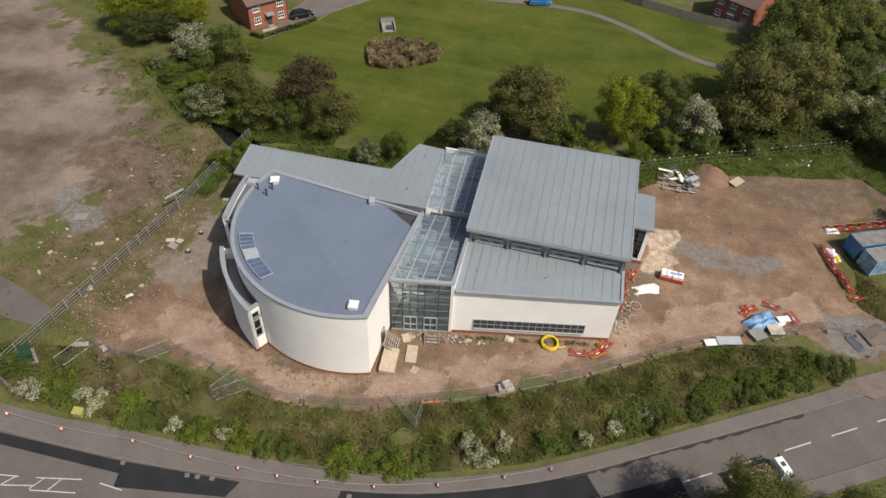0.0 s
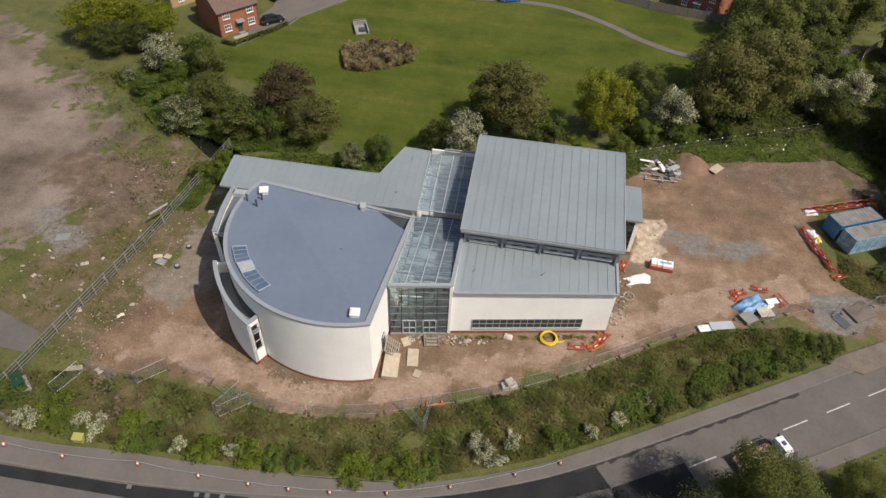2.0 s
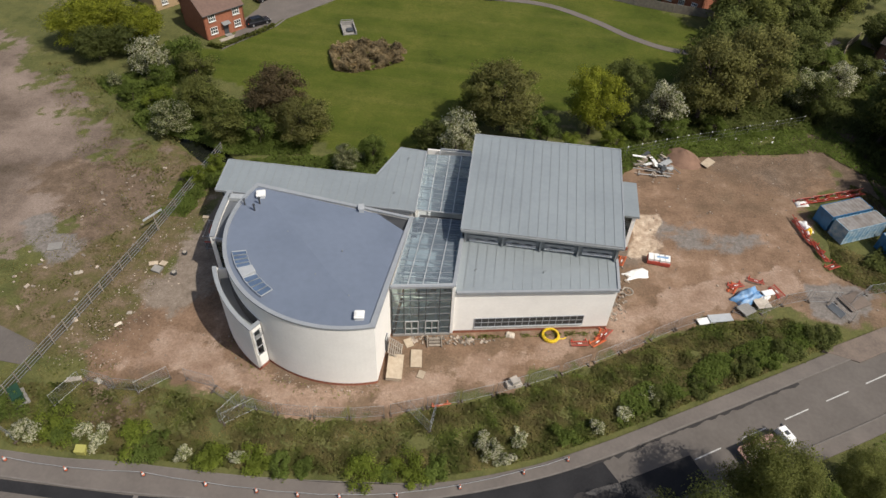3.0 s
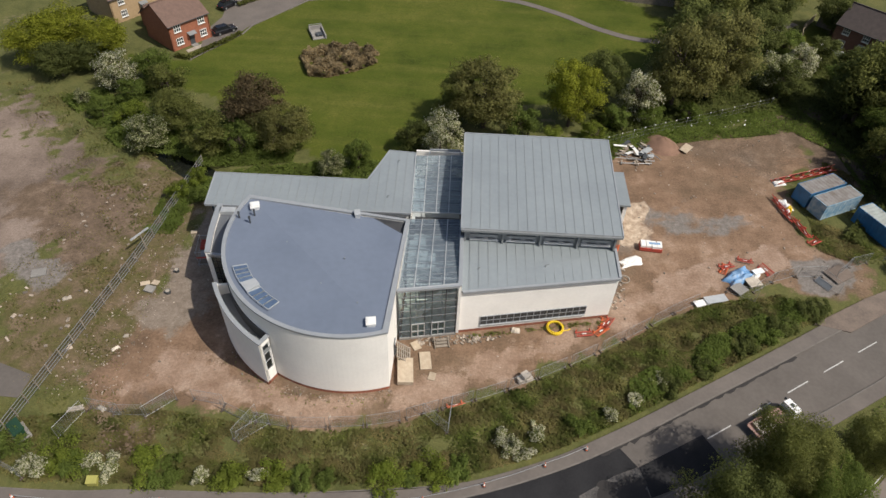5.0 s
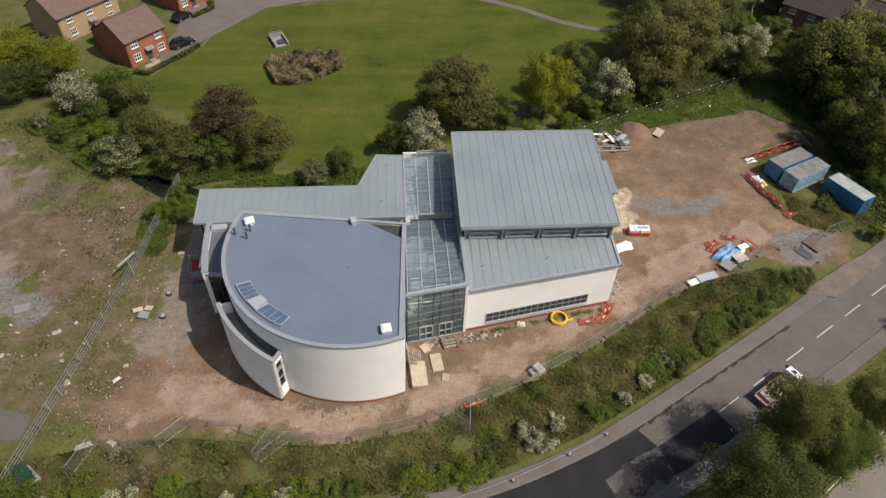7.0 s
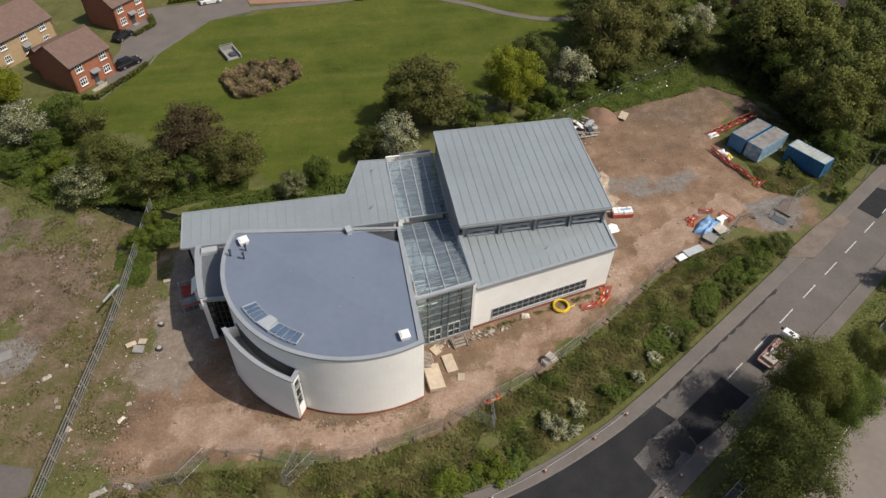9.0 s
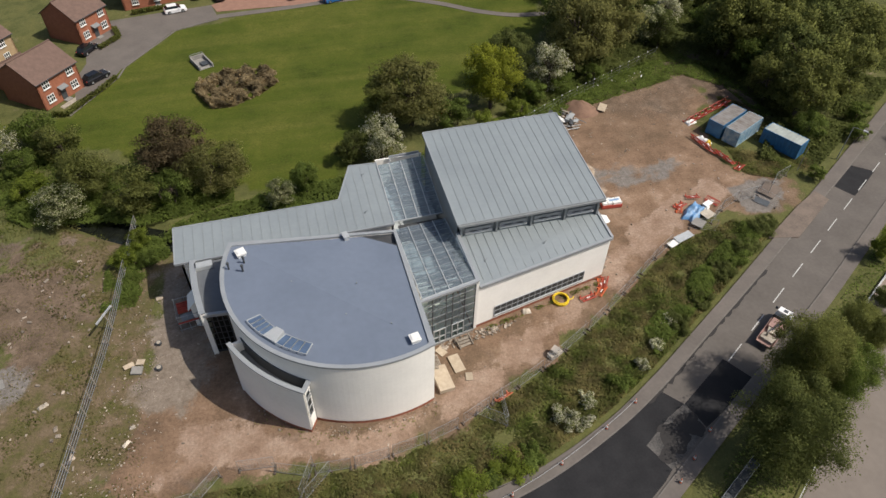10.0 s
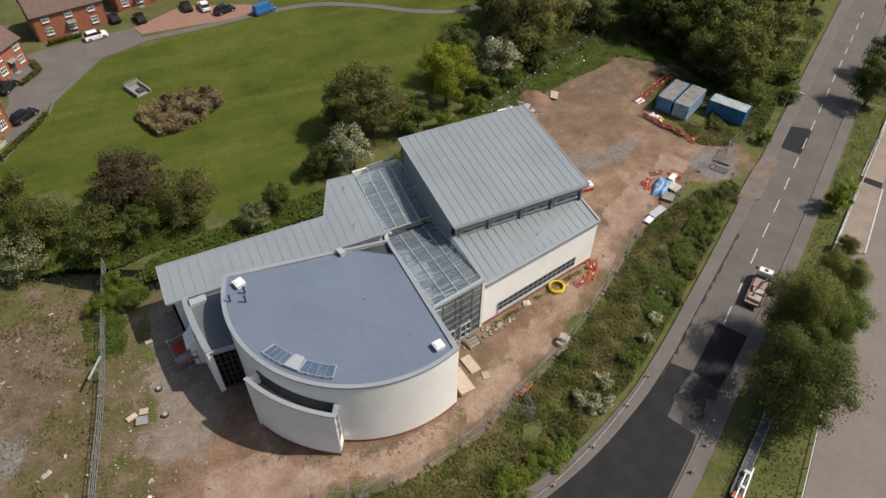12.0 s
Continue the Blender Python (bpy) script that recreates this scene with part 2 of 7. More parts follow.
L_PURPLE = leaf_material("leaves_purple", (0.2, 0.155, 0.085), (0.125, 0.1, 0.058))
L_YELLOW = leaf_material("leaves_yellow", (0.33, 0.35, 0.045), (0.22, 0.245, 0.036))
L_HAW = leaf_material("hawthorn_blossom", (0.23, 0.26, 0.085), (0.15, 0.175, 0.06), (0.7, 0.68, 0.52), 0.55)
L_HAWPALE = leaf_material("hawthorn_part_blossom", (0.19, 0.22, 0.08), (0.125, 0.15, 0.055), (0.52, 0.52, 0.33), 0.46)
L_GRASS = leaf_material("rough_grass", (0.17, 0.2, 0.048), (0.09, 0.112, 0.03), None, 0, 0.5, (0.225, 0.192, 0.085))
L_SCRUB = leaf_material("scrub_leaves", (0.19, 0.24, 0.055), (0.09, 0.118, 0.032), None, 0, 0.5, (0.22, 0.2, 0.08))
L_REED = leaf_material("dry_reed", (0.36, 0.29, 0.175), (0.17, 0.135, 0.075), None, 0, 0.55)
L_HEDGE = leaf_material("hedge_leaves", (0.19, 0.2, 0.055), (0.1, 0.12, 0.035))


# ---- mesh helpers
class Build:
    """Gathers boxes, bars and sheets into one mesh."""

    def __init__(self):
        self.v, self.f = [], []

    def add(self, vs, fs):
        o = len(self.v)
        self.v += [tuple(p) for p in vs]
        self.f += [tuple(i + o for i in q) for q in fs]
        return self

    def box(self, c, s, rz=0.0, m=None):
        x, y, z = (k / 2 for k in s)
        ca, sa = math.cos(radians(rz)), math.sin(radians(rz))
        vs = []
        for i, j, k in ((-1, -1, -1), (1, -1, -1), (1, 1, -1), (-1, 1, -1), (-1, -1, 1), (1, -1, 1), (1, 1, 1), (-1, 1, 1)):
            a, b = i * x, j * y
            p = Vector((c[0] + a * ca - b * sa, c[1] + a * sa + b * ca, c[2] + k * z))
            vs.append(m @ p if m else p)
        return self.add(vs, ((0, 3, 2, 1), (4, 5, 6, 7), (0, 1, 5, 4), (1, 2, 6, 5), (2, 3, 7, 6), (3, 0, 4, 7)))

    def bar(self, p, q, w=0.05, h=None, up=(0, 0, 1)):
        p, q = Vector(p), Vector(q)
        d = (q - p).normalized()
        u = Vector(up)
        if abs(d.dot(u)) > 0.98:
            u = Vector((1, 0, 0))
        a = d.cross(u).normalized() * (w / 2)
        b = a.cross(d).normalized() * ((h or w) / 2)
        vs = [p - a - b, p + a - b, p + a + b, p - a + b, q - a - b, q + a - b, q + a + b, q - a + b]
        return self.add(vs, ((0, 1, 2, 3), (7, 6, 5, 4), (0, 4, 5, 1), (1, 5, 6, 2), (2, 6, 7, 3), (3, 7, 4, 0)))

    def tube(self, p, q, r0, r1=None, n=8):
        p, q = Vector(p), Vector(q)
        r1 = r0 if r1 is None else r1
        d = (q - p).normalized()
        a = d.orthogonal().normalized()
        b = d.cross(a)
        vs = []
        for c, r in ((p, r0), (q, r1)):
            vs += [c + (a * math.cos(t) + b * math.sin(t)) * r for t in (2 * math.pi * k / n for k in range(n))]
        fs = [(k, (k + 1) % n, n + (k + 1) % n, n + k) for k in range(n)] + [tuple(range(n))[::-1], tuple(range(n, 2 * n))]
        return self.add(vs, fs)

    def slab(self, top, thick):
        """A sheet through the given outline, anticlockwise from above, with depth below it."""
        n = len(top)
        vs = [Vector(p) for p in top] + [Vector(p) - Vector((0, 0, thick)) for p in top]
        return self.add(vs, [tuple(range(n)), tuple(range(2 * n - 1, n - 1, -1))] + [(i, n + i, n + (i + 1) % n, (i + 1) % n) for i in range(n)])

    def wall(self, a, b, z0, za, zb, t=0.3):
        """An upright wall from a to b in plan; its outer face runs along a-b, its depth lies to the left of that way."""
        a, b = Vector((a[0], a[1], 0)), Vector((b[0], b[1], 0))
        d = (b - a).normalized()
        n = Vector((-d.y, d.x, 0)) * t
        up = Vector((0, 0, 1))
        vs = [a + up * z0, b + up * z0, b + n + up * z0, a + n + up * z0, a + up * za, b + up * zb, b + n + up * zb, a + n + up * za]
        return self.add(vs, ((0, 3, 2, 1), (4, 5, 6, 7), (0, 1, 5, 4), (1, 2, 6, 5), (2, 3, 7, 6), (3, 0, 4, 7)))

    def ring(self, outer, inner, z0, z1, closed=True):
        """A wall between two outlines of as many points; z0 and z1 give the foot and the top at each place."""
        n = len(outer)
        vs = []
        for k in range(n):
            o, i = outer[k], inner[k]
            vs += [(o[0], o[1], z0(*o)), (o[0], o[1], z1(*o)), (i[0], i[1], z1(*i)), (i[0], i[1], z0(*i))]
        fs = []
        for k in range(n if closed else n - 1):
            a, b = 4 * k, 4 * ((k + 1) % n)
            fs += [(a, b, b + 1, a + 1), (a + 1, b + 1, b + 2, a + 2), (a + 2, b + 2, b + 3, a + 3), (a + 3, b + 3, b, a)]
        if not closed:
            e = 4 * (n - 1)
            fs += [(0, 1, 2, 3), (e + 3, e + 2, e + 1, e)]
        return self.add(vs, fs)

    def mesh(self, name):
        me = bpy.data.meshes.new(name)
        me.from_pydata(self.v, [], self.f)
        if len(self.f) > 1:
            bm = bmesh.new()
            bm.from_mesh(me)
            bmesh.ops.recalc_face_normals(bm, faces=bm.faces)
            bm.to_mesh(me)
            bm.free()
        return me


def put(name, b, mat, parent=None, label="", smooth=False):
    me = b if isinstance(b, bpy.types.Mesh) else b.mesh(name)
    if not me.materials:
        me.materials.append(mat)
    if smooth:
        for p in me.polygons:
            p.use_smooth = True
    ob = new(name, me)
    if parent:
        ob.parent = parent
    if label:
        ob["label"] = label
    return ob


def thing(name, label, category, group="", at=(0, 0, 0), rz=0.0):
    ob = new(name)
    ob.empty_display_size = 0.2
    ob.matrix_basis = pose(*at, 0, 0, rz)
    return tagged(ob, label, category, group)


def cards(name, pts, nrm, size, rnd, stretch=1.0, blur=0.45):
    """Many small bent leaf clumps, two triangles each, round the given points; they catch the light as one soft mass."""
    n = len(pts)
    d = rnd.normal(size=(n, 3)) + nrm * 0.9
    d /= np.linalg.norm(d, axis=1)[:, None]
    a = np.cross(d, rnd.normal(size=(n, 3)))
    a /= np.linalg.norm(a, axis=1)[:, None]
    b = np.cross(d, a)
    s = size * rnd.uniform(0.6, 1.4, (n, 1))
    a, b = a * s, b * s * stretch
    q = np.stack([pts - a, pts - b * 0.8 + d * s * 0.25, pts + a, pts + b * 0.8 + d * s * 0.25], 1).reshape(-1, 3)
    me = bpy.data.meshes.new(name)
    me.vertices.add(4 * n)
    me.vertices.foreach_set("co", q.astype(np.float32).ravel())
    me.loops.add(4 * n)
    me.loops.foreach_set("vertex_index", np.arange(4 * n, dtype=np.int32))
    me.polygons.add(n)
    me.polygons.foreach_set("loop_start", np.arange(0, 4 * n, 4, dtype=np.int32))
    me.update(calc_edges=True)
    me.validate()
    soft = nrm / np.maximum(np.linalg.norm(nrm, axis=1)[:, None], 1e-6) + d * blur + np.array([0, 0, 0.25])
    soft /= np.maximum(np.linalg.norm(soft, axis=1)[:, None], 1e-6)
    me.normals_split_custom_set(np.repeat(soft, 4, axis=0).tolist())
    return me


# ---- plan: lines on the ground
KERB_N = [(-140, 24), (-90, 23), (-48, 22.7), (-35.7, 22.9), (-22.6, 24.0), (-8.3, 26.3), (1.9, 29.7), (9.6, 33.4), (17.6, 38.0), (30.3, 45.3), (53.2, 58.9), (90, 81), (200, 147)]
PAVE_N = [(-140, 27), (-90, 26), (-49, 25.2), (-37.5, 25.7), (-23.5, 26.2), (-9.2, 27.7), (0.8, 30.8), (8.6, 34.6), (16.6, 39.15), (29.3, 46.6), (52.2, 60.4), (89, 82.7), (199, 148.7)]
KERB_S = [(-140, 5), (-90, 4), (-45, 4), (-33, 6), (-21, 10), (-10.5, 15.6), (0, 21.0), (7.0, 24.9), (18.0, 31.0), (35.0, 40.3), (57.0, 53.4), (92, 74.2), (203.5, 141)]
PAVE_S = [(-140, 3), (-90, 2), (-45, 2), (-32.4, 4.2), (-20.2, 8.4), (-9.6, 14.1), (0.8, 19.6), (7.8, 23.5), (18.8, 29.6), (35.8, 38.9), (57.8, 52.0), (92.8, 72.8), (204.3, 139.6)]


WET = [(16.5, 68.6), (19, 70.9), (23, 71.0), (27, 70.2), (31.5, 69.6), (32, 67.4), (28, 67.0), (24.5, 67.2), (20, 66.2), (17, 66.6)]
PALE = [(13.9, 63.8), (14.2, 69), (16.2, 70.6), (18.6, 71.2), (18.0, 69.2), (17.4, 67), (18.2, 65.2), (16.9, 63.4), (13.4, 62.2)]
# Ground below the wood's edge, where tree shade is painted dark.
SHADY = [(45.5, 79), (52, 76), (55, 80), (55, 89), (51, 99), (45, 97.5), (42, 94), (46, 87)]
MUD = [(-72, 66), (-66, 70), (-58, 72.5), (-51, 66), (-53, 58), (-55, 52), (-60, 54), (-64, 60)]
TRACK = [(-42, 36.5), (-36, 36.4), (-31, 35.4), (-24, 34.6), (-18, 35), (-10, 37.4), (-2, 41), (8, 46.4), (18, 52.8), (26, 57), (36, 60), (34, 63.5), (24, 60.5), (14, 54.5), (6, 48), (-3, 43.5), (-11, 40.0), (-18, 36.8), (-25, 36.6), (-31, 38.5), (-36, 41), (-40, 42)]
# North end of the yard, coloured darker.
NORTHYARD = [(22, 85), (28, 89.5), (36, 92), (44, 92.5), (48, 88), (46, 82), (40, 78.5), (33, 80), (26, 81)]
GRAVEL = [(-44.5, 46), (-40, 43.5), (-37.5, 46), (-36.5, 52), (-39, 60), (-41, 66), (-43.5, 65), (-44, 56)]
EASTYARD = [(15, 64), (20, 58), (30, 61), (39, 66), (40, 76), (46, 84), (40, 91), (26, 88), (16, 80)]
PAD = [(-66.5, 55.8), (-63.0, 57.4), (-60.5, 55.8), (-56.2, 52.2), (-56.0, 50.4), (-59.5, 49.8), (-63, 51.5)]
VERGESOIL = [(-43.5, 32.3), (-40.5, 32.6), (-38.6, 31.2), (-39.5, 29.9), (-42.5, 30.2)]
GARDEN = [(58.4, 124.2), (61.3, 121.2), (63.0, 122.6), (66.5, 130), (64.6, 134)]
GATE = [(34.5, 57.0), (37.5, 55.2), (40.5, 56), (43.5, 58), (43, 60.5), (40, 62), (36, 61)]


def smooth_line(pts, step=8):
    """A smooth line through the points."""
    p = [Vector(q) for q in pts]
    p = [p[0] * 2 - p[1]] + p + [p[-1] * 2 - p[-2]]
    out = []
    for i in range(1, len(p) - 2):
        for k in range(step):
            t = k / step
            a, b, c, d = p[i - 1:i + 3]
            out.append(0.5 * ((2 * b) + (c - a) * t + (2 * a - 5 * b + 4 * c - d) * t * t + (3 * b - a - 3 * c + d) * t ** 3))
    return out + [p[-2]]


def inside(px, py, poly):
    """Signed distance to an outline: positive inside."""
    px, py = np.asarray(px, float), np.asarray(py, float)
    hit = np.zeros(px.shape, bool)
    dist = np.full(px.shape, 1e9)
    n = len(poly)
    for i in range(n):
        (x0, y0), (x1, y1) = poly[i][:2], poly[(i + 1) % n][:2]
        if y0 != y1:
            c = ((y0 > py) != (y1 > py)) & (px < (x1 - x0) * (py - y0) / (y1 - y0) + x0)
            hit ^= c
        ex, ey = x1 - x0, y1 - y0
        u = np.clip(((px - x0) * ex + (py - y0) * ey) / (ex * ex + ey * ey + 1e-9), 0, 1)
        dist = np.minimum(dist, np.hypot(px - x0 - u * ex, py - y0 - u * ey))
    return np.where(hit, dist, -dist)


YARD = [(-46, 34.5), (-37, 35.0), (-31, 34.2), (-24.7, 33.4), (-19.2, 33.7), (-14.5, 34.5), (-8.9, 36.5), (-4.4, 38.2), (0.1, 40.3), (5.9, 43.4), (11.9, 47.1), (18.5, 51.3),
        (24, 54), (32, 56), (38, 55), (44, 55.6), (46, 58), (44, 62), (39.5, 64), (40, 70), (38.5, 76), (46, 82), (46.5, 87), (42, 90.2), (33, 89.6), (24, 86.6), (16, 84), (12, 80), (11, 74), (-8, 73), (-30, 70),
        (-41.5, 66), (-43, 60), (-43.5, 52), (-44.5, 44), (-48, 38)]
SAND = [(-140, 44), (-75, 46), (-64, 50), (-59, 56), (-54, 60), (-51.5, 66), (-55, 70), (-62, 72), (-68, 77.5), (-80, 87), (-98, 101), (-140, 128)]
SCRUBLAND = [(-64, 40), (-53, 39), (-46, 33), (-37, 34), (-41, 38), (-42, 50), (-42, 62), (-40, 69), (-46, 73), (-54, 74), (-60, 68), (-58, 55)]
LAWN = [(-58.5, 104.6), (-64, 105), (-69, 106), (-66, 101), (-58, 97), (-51, 92.5), (-42, 88), (-35, 81.5), (-29, 78.0), (-18, 77.5), (-14, 85), (-6, 94), (6, 97), (18, 103), (26, 110), (30, 118), (33, 130), (24, 142), (4, 150), (-30, 134), (-42, 131), (-52, 116)]
BROOK = [(-60, 84), (-52, 78), (-49, 75.5), (-45, 73), (-41, 71.3), (-37, 72.0), (-31, 73.8), (-24, 74.5), (-15, 75.5)]

# ---- ground: one sheet to the horizon
def spread(a, b, step, far):
    core = list(np.arange(a, b + step / 2, step))
    out, d = [], step
    lo, hi = core[0], core[-1]
    left, right = [], []
    while hi - b < far:
        d *= 1.35
        lo, hi = lo - d, hi + d
        left.append(lo)
        right.append(hi)
    return np.array(left[::-1] + core + right)


gx, gy = spread(-100, 100, 0.7, 2500), spread(8, 165, 0.7, 2500)
GX, GY = np.meshgrid(gx, gy)
px, py = GX.ravel(), GY.ravel()


def wobble(x, y, s, k):
    return np.array([noise.noise((a * s, b * s, k)) for a, b in zip(x, y)])


near = (np.abs(px) < 105) & (py > 5) & (py < 170)
w1, w2 = np.zeros(px.shape), np.zeros(px.shape)
w1[near] = wobble(px[near], py[near], 0.22, 1.0)
w2[near] = wobble(px[near], py[near], 0.9, 7.0)


def mask(poly, soft, rag):
    return np.clip(0.5 + (inside(px, py, poly) + (w1 * 1.0 + w2 * 0.7) * rag) / (2 * soft), 0, 1)


m_yard, m_sand, m_lawn, m_scrub = mask(YARD, 1.1, 1.9), mask(SAND, 3.0, 7.0), np.maximum(mask(LAWN, 1.2, 2.0), mask(GARDEN, 0.5, 0.4)), mask(SCRUBLAND, 2.5, 5.0)
brook_line = [tuple(p) for p in smooth_line(BROOK, 4)]
bd = np.full(px.shape, 1e9)
for (x0, y0), (x1, y1) in zip(brook_line[:-1], brook_line[1:]):
    ex, ey = x1 - x0, y1 - y0
    u = np.clip(((px - x0) * ex + (py - y0) * ey) / (ex * ex + ey * ey), 0, 1)
    bd = np.minimum(bd, np.hypot(px - x0 - u * ex, py - y0 - u * ey))
gz = -0.02 - 1.3 * np.clip(1.6 - bd / 2.0, 0, 1)
road_poly = [tuple(p) for p in smooth_line(PAVE_N, 4)] + [tuple(p) for p in smooth_line(PAVE_S, 4)][::-1]
off_road = np.clip(-inside(px, py, road_poly) / 1.5, 0, 1)
gz = gz + (0.05 * w1 + 0.04 * w2) * np.where(m_yard > 0.5, 0.5, 1.0) * off_road * near - 0.10 * (1 - off_road)
nx, ny = len(gx), len(gy)
idx = np.arange(nx * ny).reshape(ny, nx)
quads = np.stack([idx[:-1, :-1], idx[:-1, 1:], idx[1:, 1:], idx[1:, :-1]], -1).reshape(-1, 4)
me = bpy.data.meshes.new("ground")
me.vertices.add(nx * ny)
me.vertices.foreach_set("co", np.stack([px, py, gz], 1).astype(np.float32).ravel())
me.loops.add(quads.size)
me.loops.foreach_set("vertex_index", quads.astype(np.int32).ravel())
me.polygons.add(len(quads))
me.polygons.foreach_set("loop_start", np.arange(0, quads.size, 4, dtype=np.int32))
me.update(calc_edges=True)
# The mud colour also darkens the yard and paints tree shade at SHADY.
for key, val in (("yard", m_yard), ("sand", m_sand), ("lawn", m_lawn), ("scrub", m_scrub), ("wet", np.maximum(np.maximum(0.8 * mask(WET, 1.8, 3.2), mask(PAD, 1.2, 2.2)), mask(GATE, 1.0, 2.0))), ("pale", mask(PALE, 0.8, 2.0)), ("mud_shade", np.maximum(mask(MUD, 3.0, 5.0), np.maximum(mask(SHADY, 1.5, 2.5), np.maximum(0.6 * mask(NORTHYARD, 3.0, 3.0), np.maximum(0.3 * mask(EASTYARD, 4.0, 5.0), mask(VERGESOIL, 1.2, 2.0)))))), ("track", mask(TRACK, 1.2, 2.2)), ("gravel", mask(GRAVEL, 1.4, 2.4))):
    at = me.attributes.new(key, "FLOAT", "POINT")
    at.data.foreach_set("value", val.astype(np.float32))
me.polygons.foreach_set("use_smooth", np.ones(len(quads), bool))


def ground_material():
    m = bpy.data.materials.new("ground_cover")
    m.use_nodes = True
    n, l = m.node_tree.nodes, m.node_tree.links
    b = n["Principled BSDF"]
    b.inputs["Roughness"].default_value = 0.95
    b.inputs["Specular IOR Level"].default_value = 0.15
    g = n.new("ShaderNodeNewGeometry")

    def tex(scale, detail=5, rough=0.55, off=0.0):
        t = n.new("ShaderNodeTexNoise")
        t.inputs["Scale"].default_value = scale
        t.inputs["Detail"].default_value = detail
        t.inputs["Roughness"].default_value = rough
        v = n.new("ShaderNodeVectorMath")
        v.inputs[1].default_value = (off, off * 0.7, 0)
        l.new(g.outputs["Position"], v.inputs[0])
        l.new(v.outputs[0], t.inputs["Vector"])
        return t.outputs["Fac"]

    def ramp(src, stops):
        r = n.new("ShaderNodeValToRGB")
        e = r.color_ramp.elements
        for k, (p, c) in enumerate(stops):
            x = e[k] if k < 2 else e.new(p)
            x.position, x.color = p, (*c, 1)
        l.new(src, r.inputs["Fac"])
        return r.outputs["Color"]

    def mix(fac, a, c):
        x = n.new("ShaderNodeMix")
        x.data_type = "RGBA"
        l.new(fac, x.inputs["Factor"])
        l.new(a, x.inputs["A"])
        l.new(c, x.inputs["B"])
        return x.outputs["Result"]

    def step(src, lo, hi):
        r = n.new("ShaderNodeMapRange")
        r.inputs["From Min"].default_value, r.inputs["From Max"].default_value = lo, hi
        l.new(src, r.inputs["Value"])
        return r.outputs["Result"]

    def attr(key):
        a = n.new("ShaderNodeAttribute")
        a.attribute_name = key
        return a.outputs["Fac"]

    rough = ramp(tex(0.30, 8, 0.7), [(0.30, (0.056, 0.064, 0.021)), (0.5, (0.094, 0.098, 0.036)), (0.72, (0.125, 0.118, 0.044))])
    bare = ramp(tex(0.9, 6), [(0.3, (0.20, 0.15, 0.10)), (0.7, (0.33, 0.26, 0.19))])
    rough = mix(step(tex(0.12, 6, 0.7, 40), 0.62, 0.76), rough, bare)
    lawn = ramp(tex(0.10, 7, 0.65, 11), [(0.28, (0.028, 0.043, 0.006)), (0.46, (0.056, 0.075, 0.0105)), (0.58, (0.072, 0.088, 0.014)), (0.75, (0.118, 0.115, 0.026))])
    mp = n.new("ShaderNodeMapping")
    mp.inputs["Rotation"].default_value = (0, 0, radians(35))
    mp.inputs["Scale"].default_value = (0.03, 0.22, 1)
    l.new(g.outputs["Position"], mp.inputs["Vector"])
    swath = n.new("ShaderNodeTexNoise")
    swath.inputs["Scale"].default_value = 1.0
    swath.inputs["Detail"].default_value = 6
    l.new(mp.outputs["Vector"], swath.inputs["Vector"])
    lawn = mix(step(swath.outputs["Fac"], 0.46, 0.74), lawn, ramp(tex(0.5, 6, 0.7), [(0.3, (0.072, 0.086, 0.015)), (0.7, (0.125, 0.122, 0.03))]))
    lawn = mix(step(tex(1.6, 4, 0.6, 5), 0.45, 0.8), lawn, ramp(tex(0.7), [(0.3, (0.036, 0.05, 0.007)), (0.7, (0.098, 0.1, 0.021))]))
    yard = ramp(tex(0.16, 8, 0.7, 23), [(0.30, (0.098, 0.066, 0.044)), (0.44, (0.162, 0.108, 0.072)), (0.55, (0.22, 0.146, 0.099)), (0.68, (0.32, 0.232, 0.172))])
    yard = mix(step(tex(0.055, 7, 0.62, 91), 0.50, 0.68), yard, ramp(tex(0.3, 7, 0.7, 37), [(0.3, (0.092, 0.068, 0.045)), (0.55, (0.152, 0.108, 0.072)), (0.75, (0.20, 0.152, 0.108))]))
    yard = mix(step(tex(0.55, 8, 0.75, 3), 0.55, 0.80), yard, ramp(tex(2.5), [(0.3, (0.092, 0.062, 0.045)), (0.7, (0.248, 0.184, 0.140))]))
    grey = ramp(tex(1.4, 5), [(0.3, (0.135, 0.122, 0.11)), (0.7, (0.22, 0.198, 0.18))])
    yard = mix(step(tex(0.085, 4, 0.5, 71), 0.62, 0.74), yard, grey)
    sand = ramp(tex(0.07, 8, 0.65, 55), [(0.30, (0.074, 0.057, 0.041)), (0.43, (0.131, 0.102, 0.082)), (0.56, (0.208, 0.164, 0.136)), (0.75, (0.276, 0.222, 0.186))])
    fine = tex(4.0, 6, 0.7, 9)

    def ragged(key, w=0.5):
        a = n.new("ShaderNodeMath")
        a.operation = "MULTIPLY_ADD"
        a.inputs[1].default_value = w
        l.new(fine, a.inputs[0])
        l.new(attr(key), a.inputs[2])
        return step(a.outputs[0], 0.5 + w * 0.5 - 0.16, 0.5 + w * 0.5 + 0.16)

    col = mix(ragged("lawn"), rough, lawn)
    waste = ramp(tex(0.32, 9, 0.72, 31), [(0.30, (0.055, 0.053, 0.022)), (0.42, (0.094, 0.087, 0.035)), (0.52, (0.122, 0.096, 0.055)), (0.62, (0.168, 0.125, 0.086)), (0.78, (0.25, 0.2, 0.155))])
    col = mix(ragged("scrub", 0.9), col, waste)
    col = mix(ragged("sand", 1.4), col, sand)
    col = mix(ragged("yard", 1.1), col, yard)
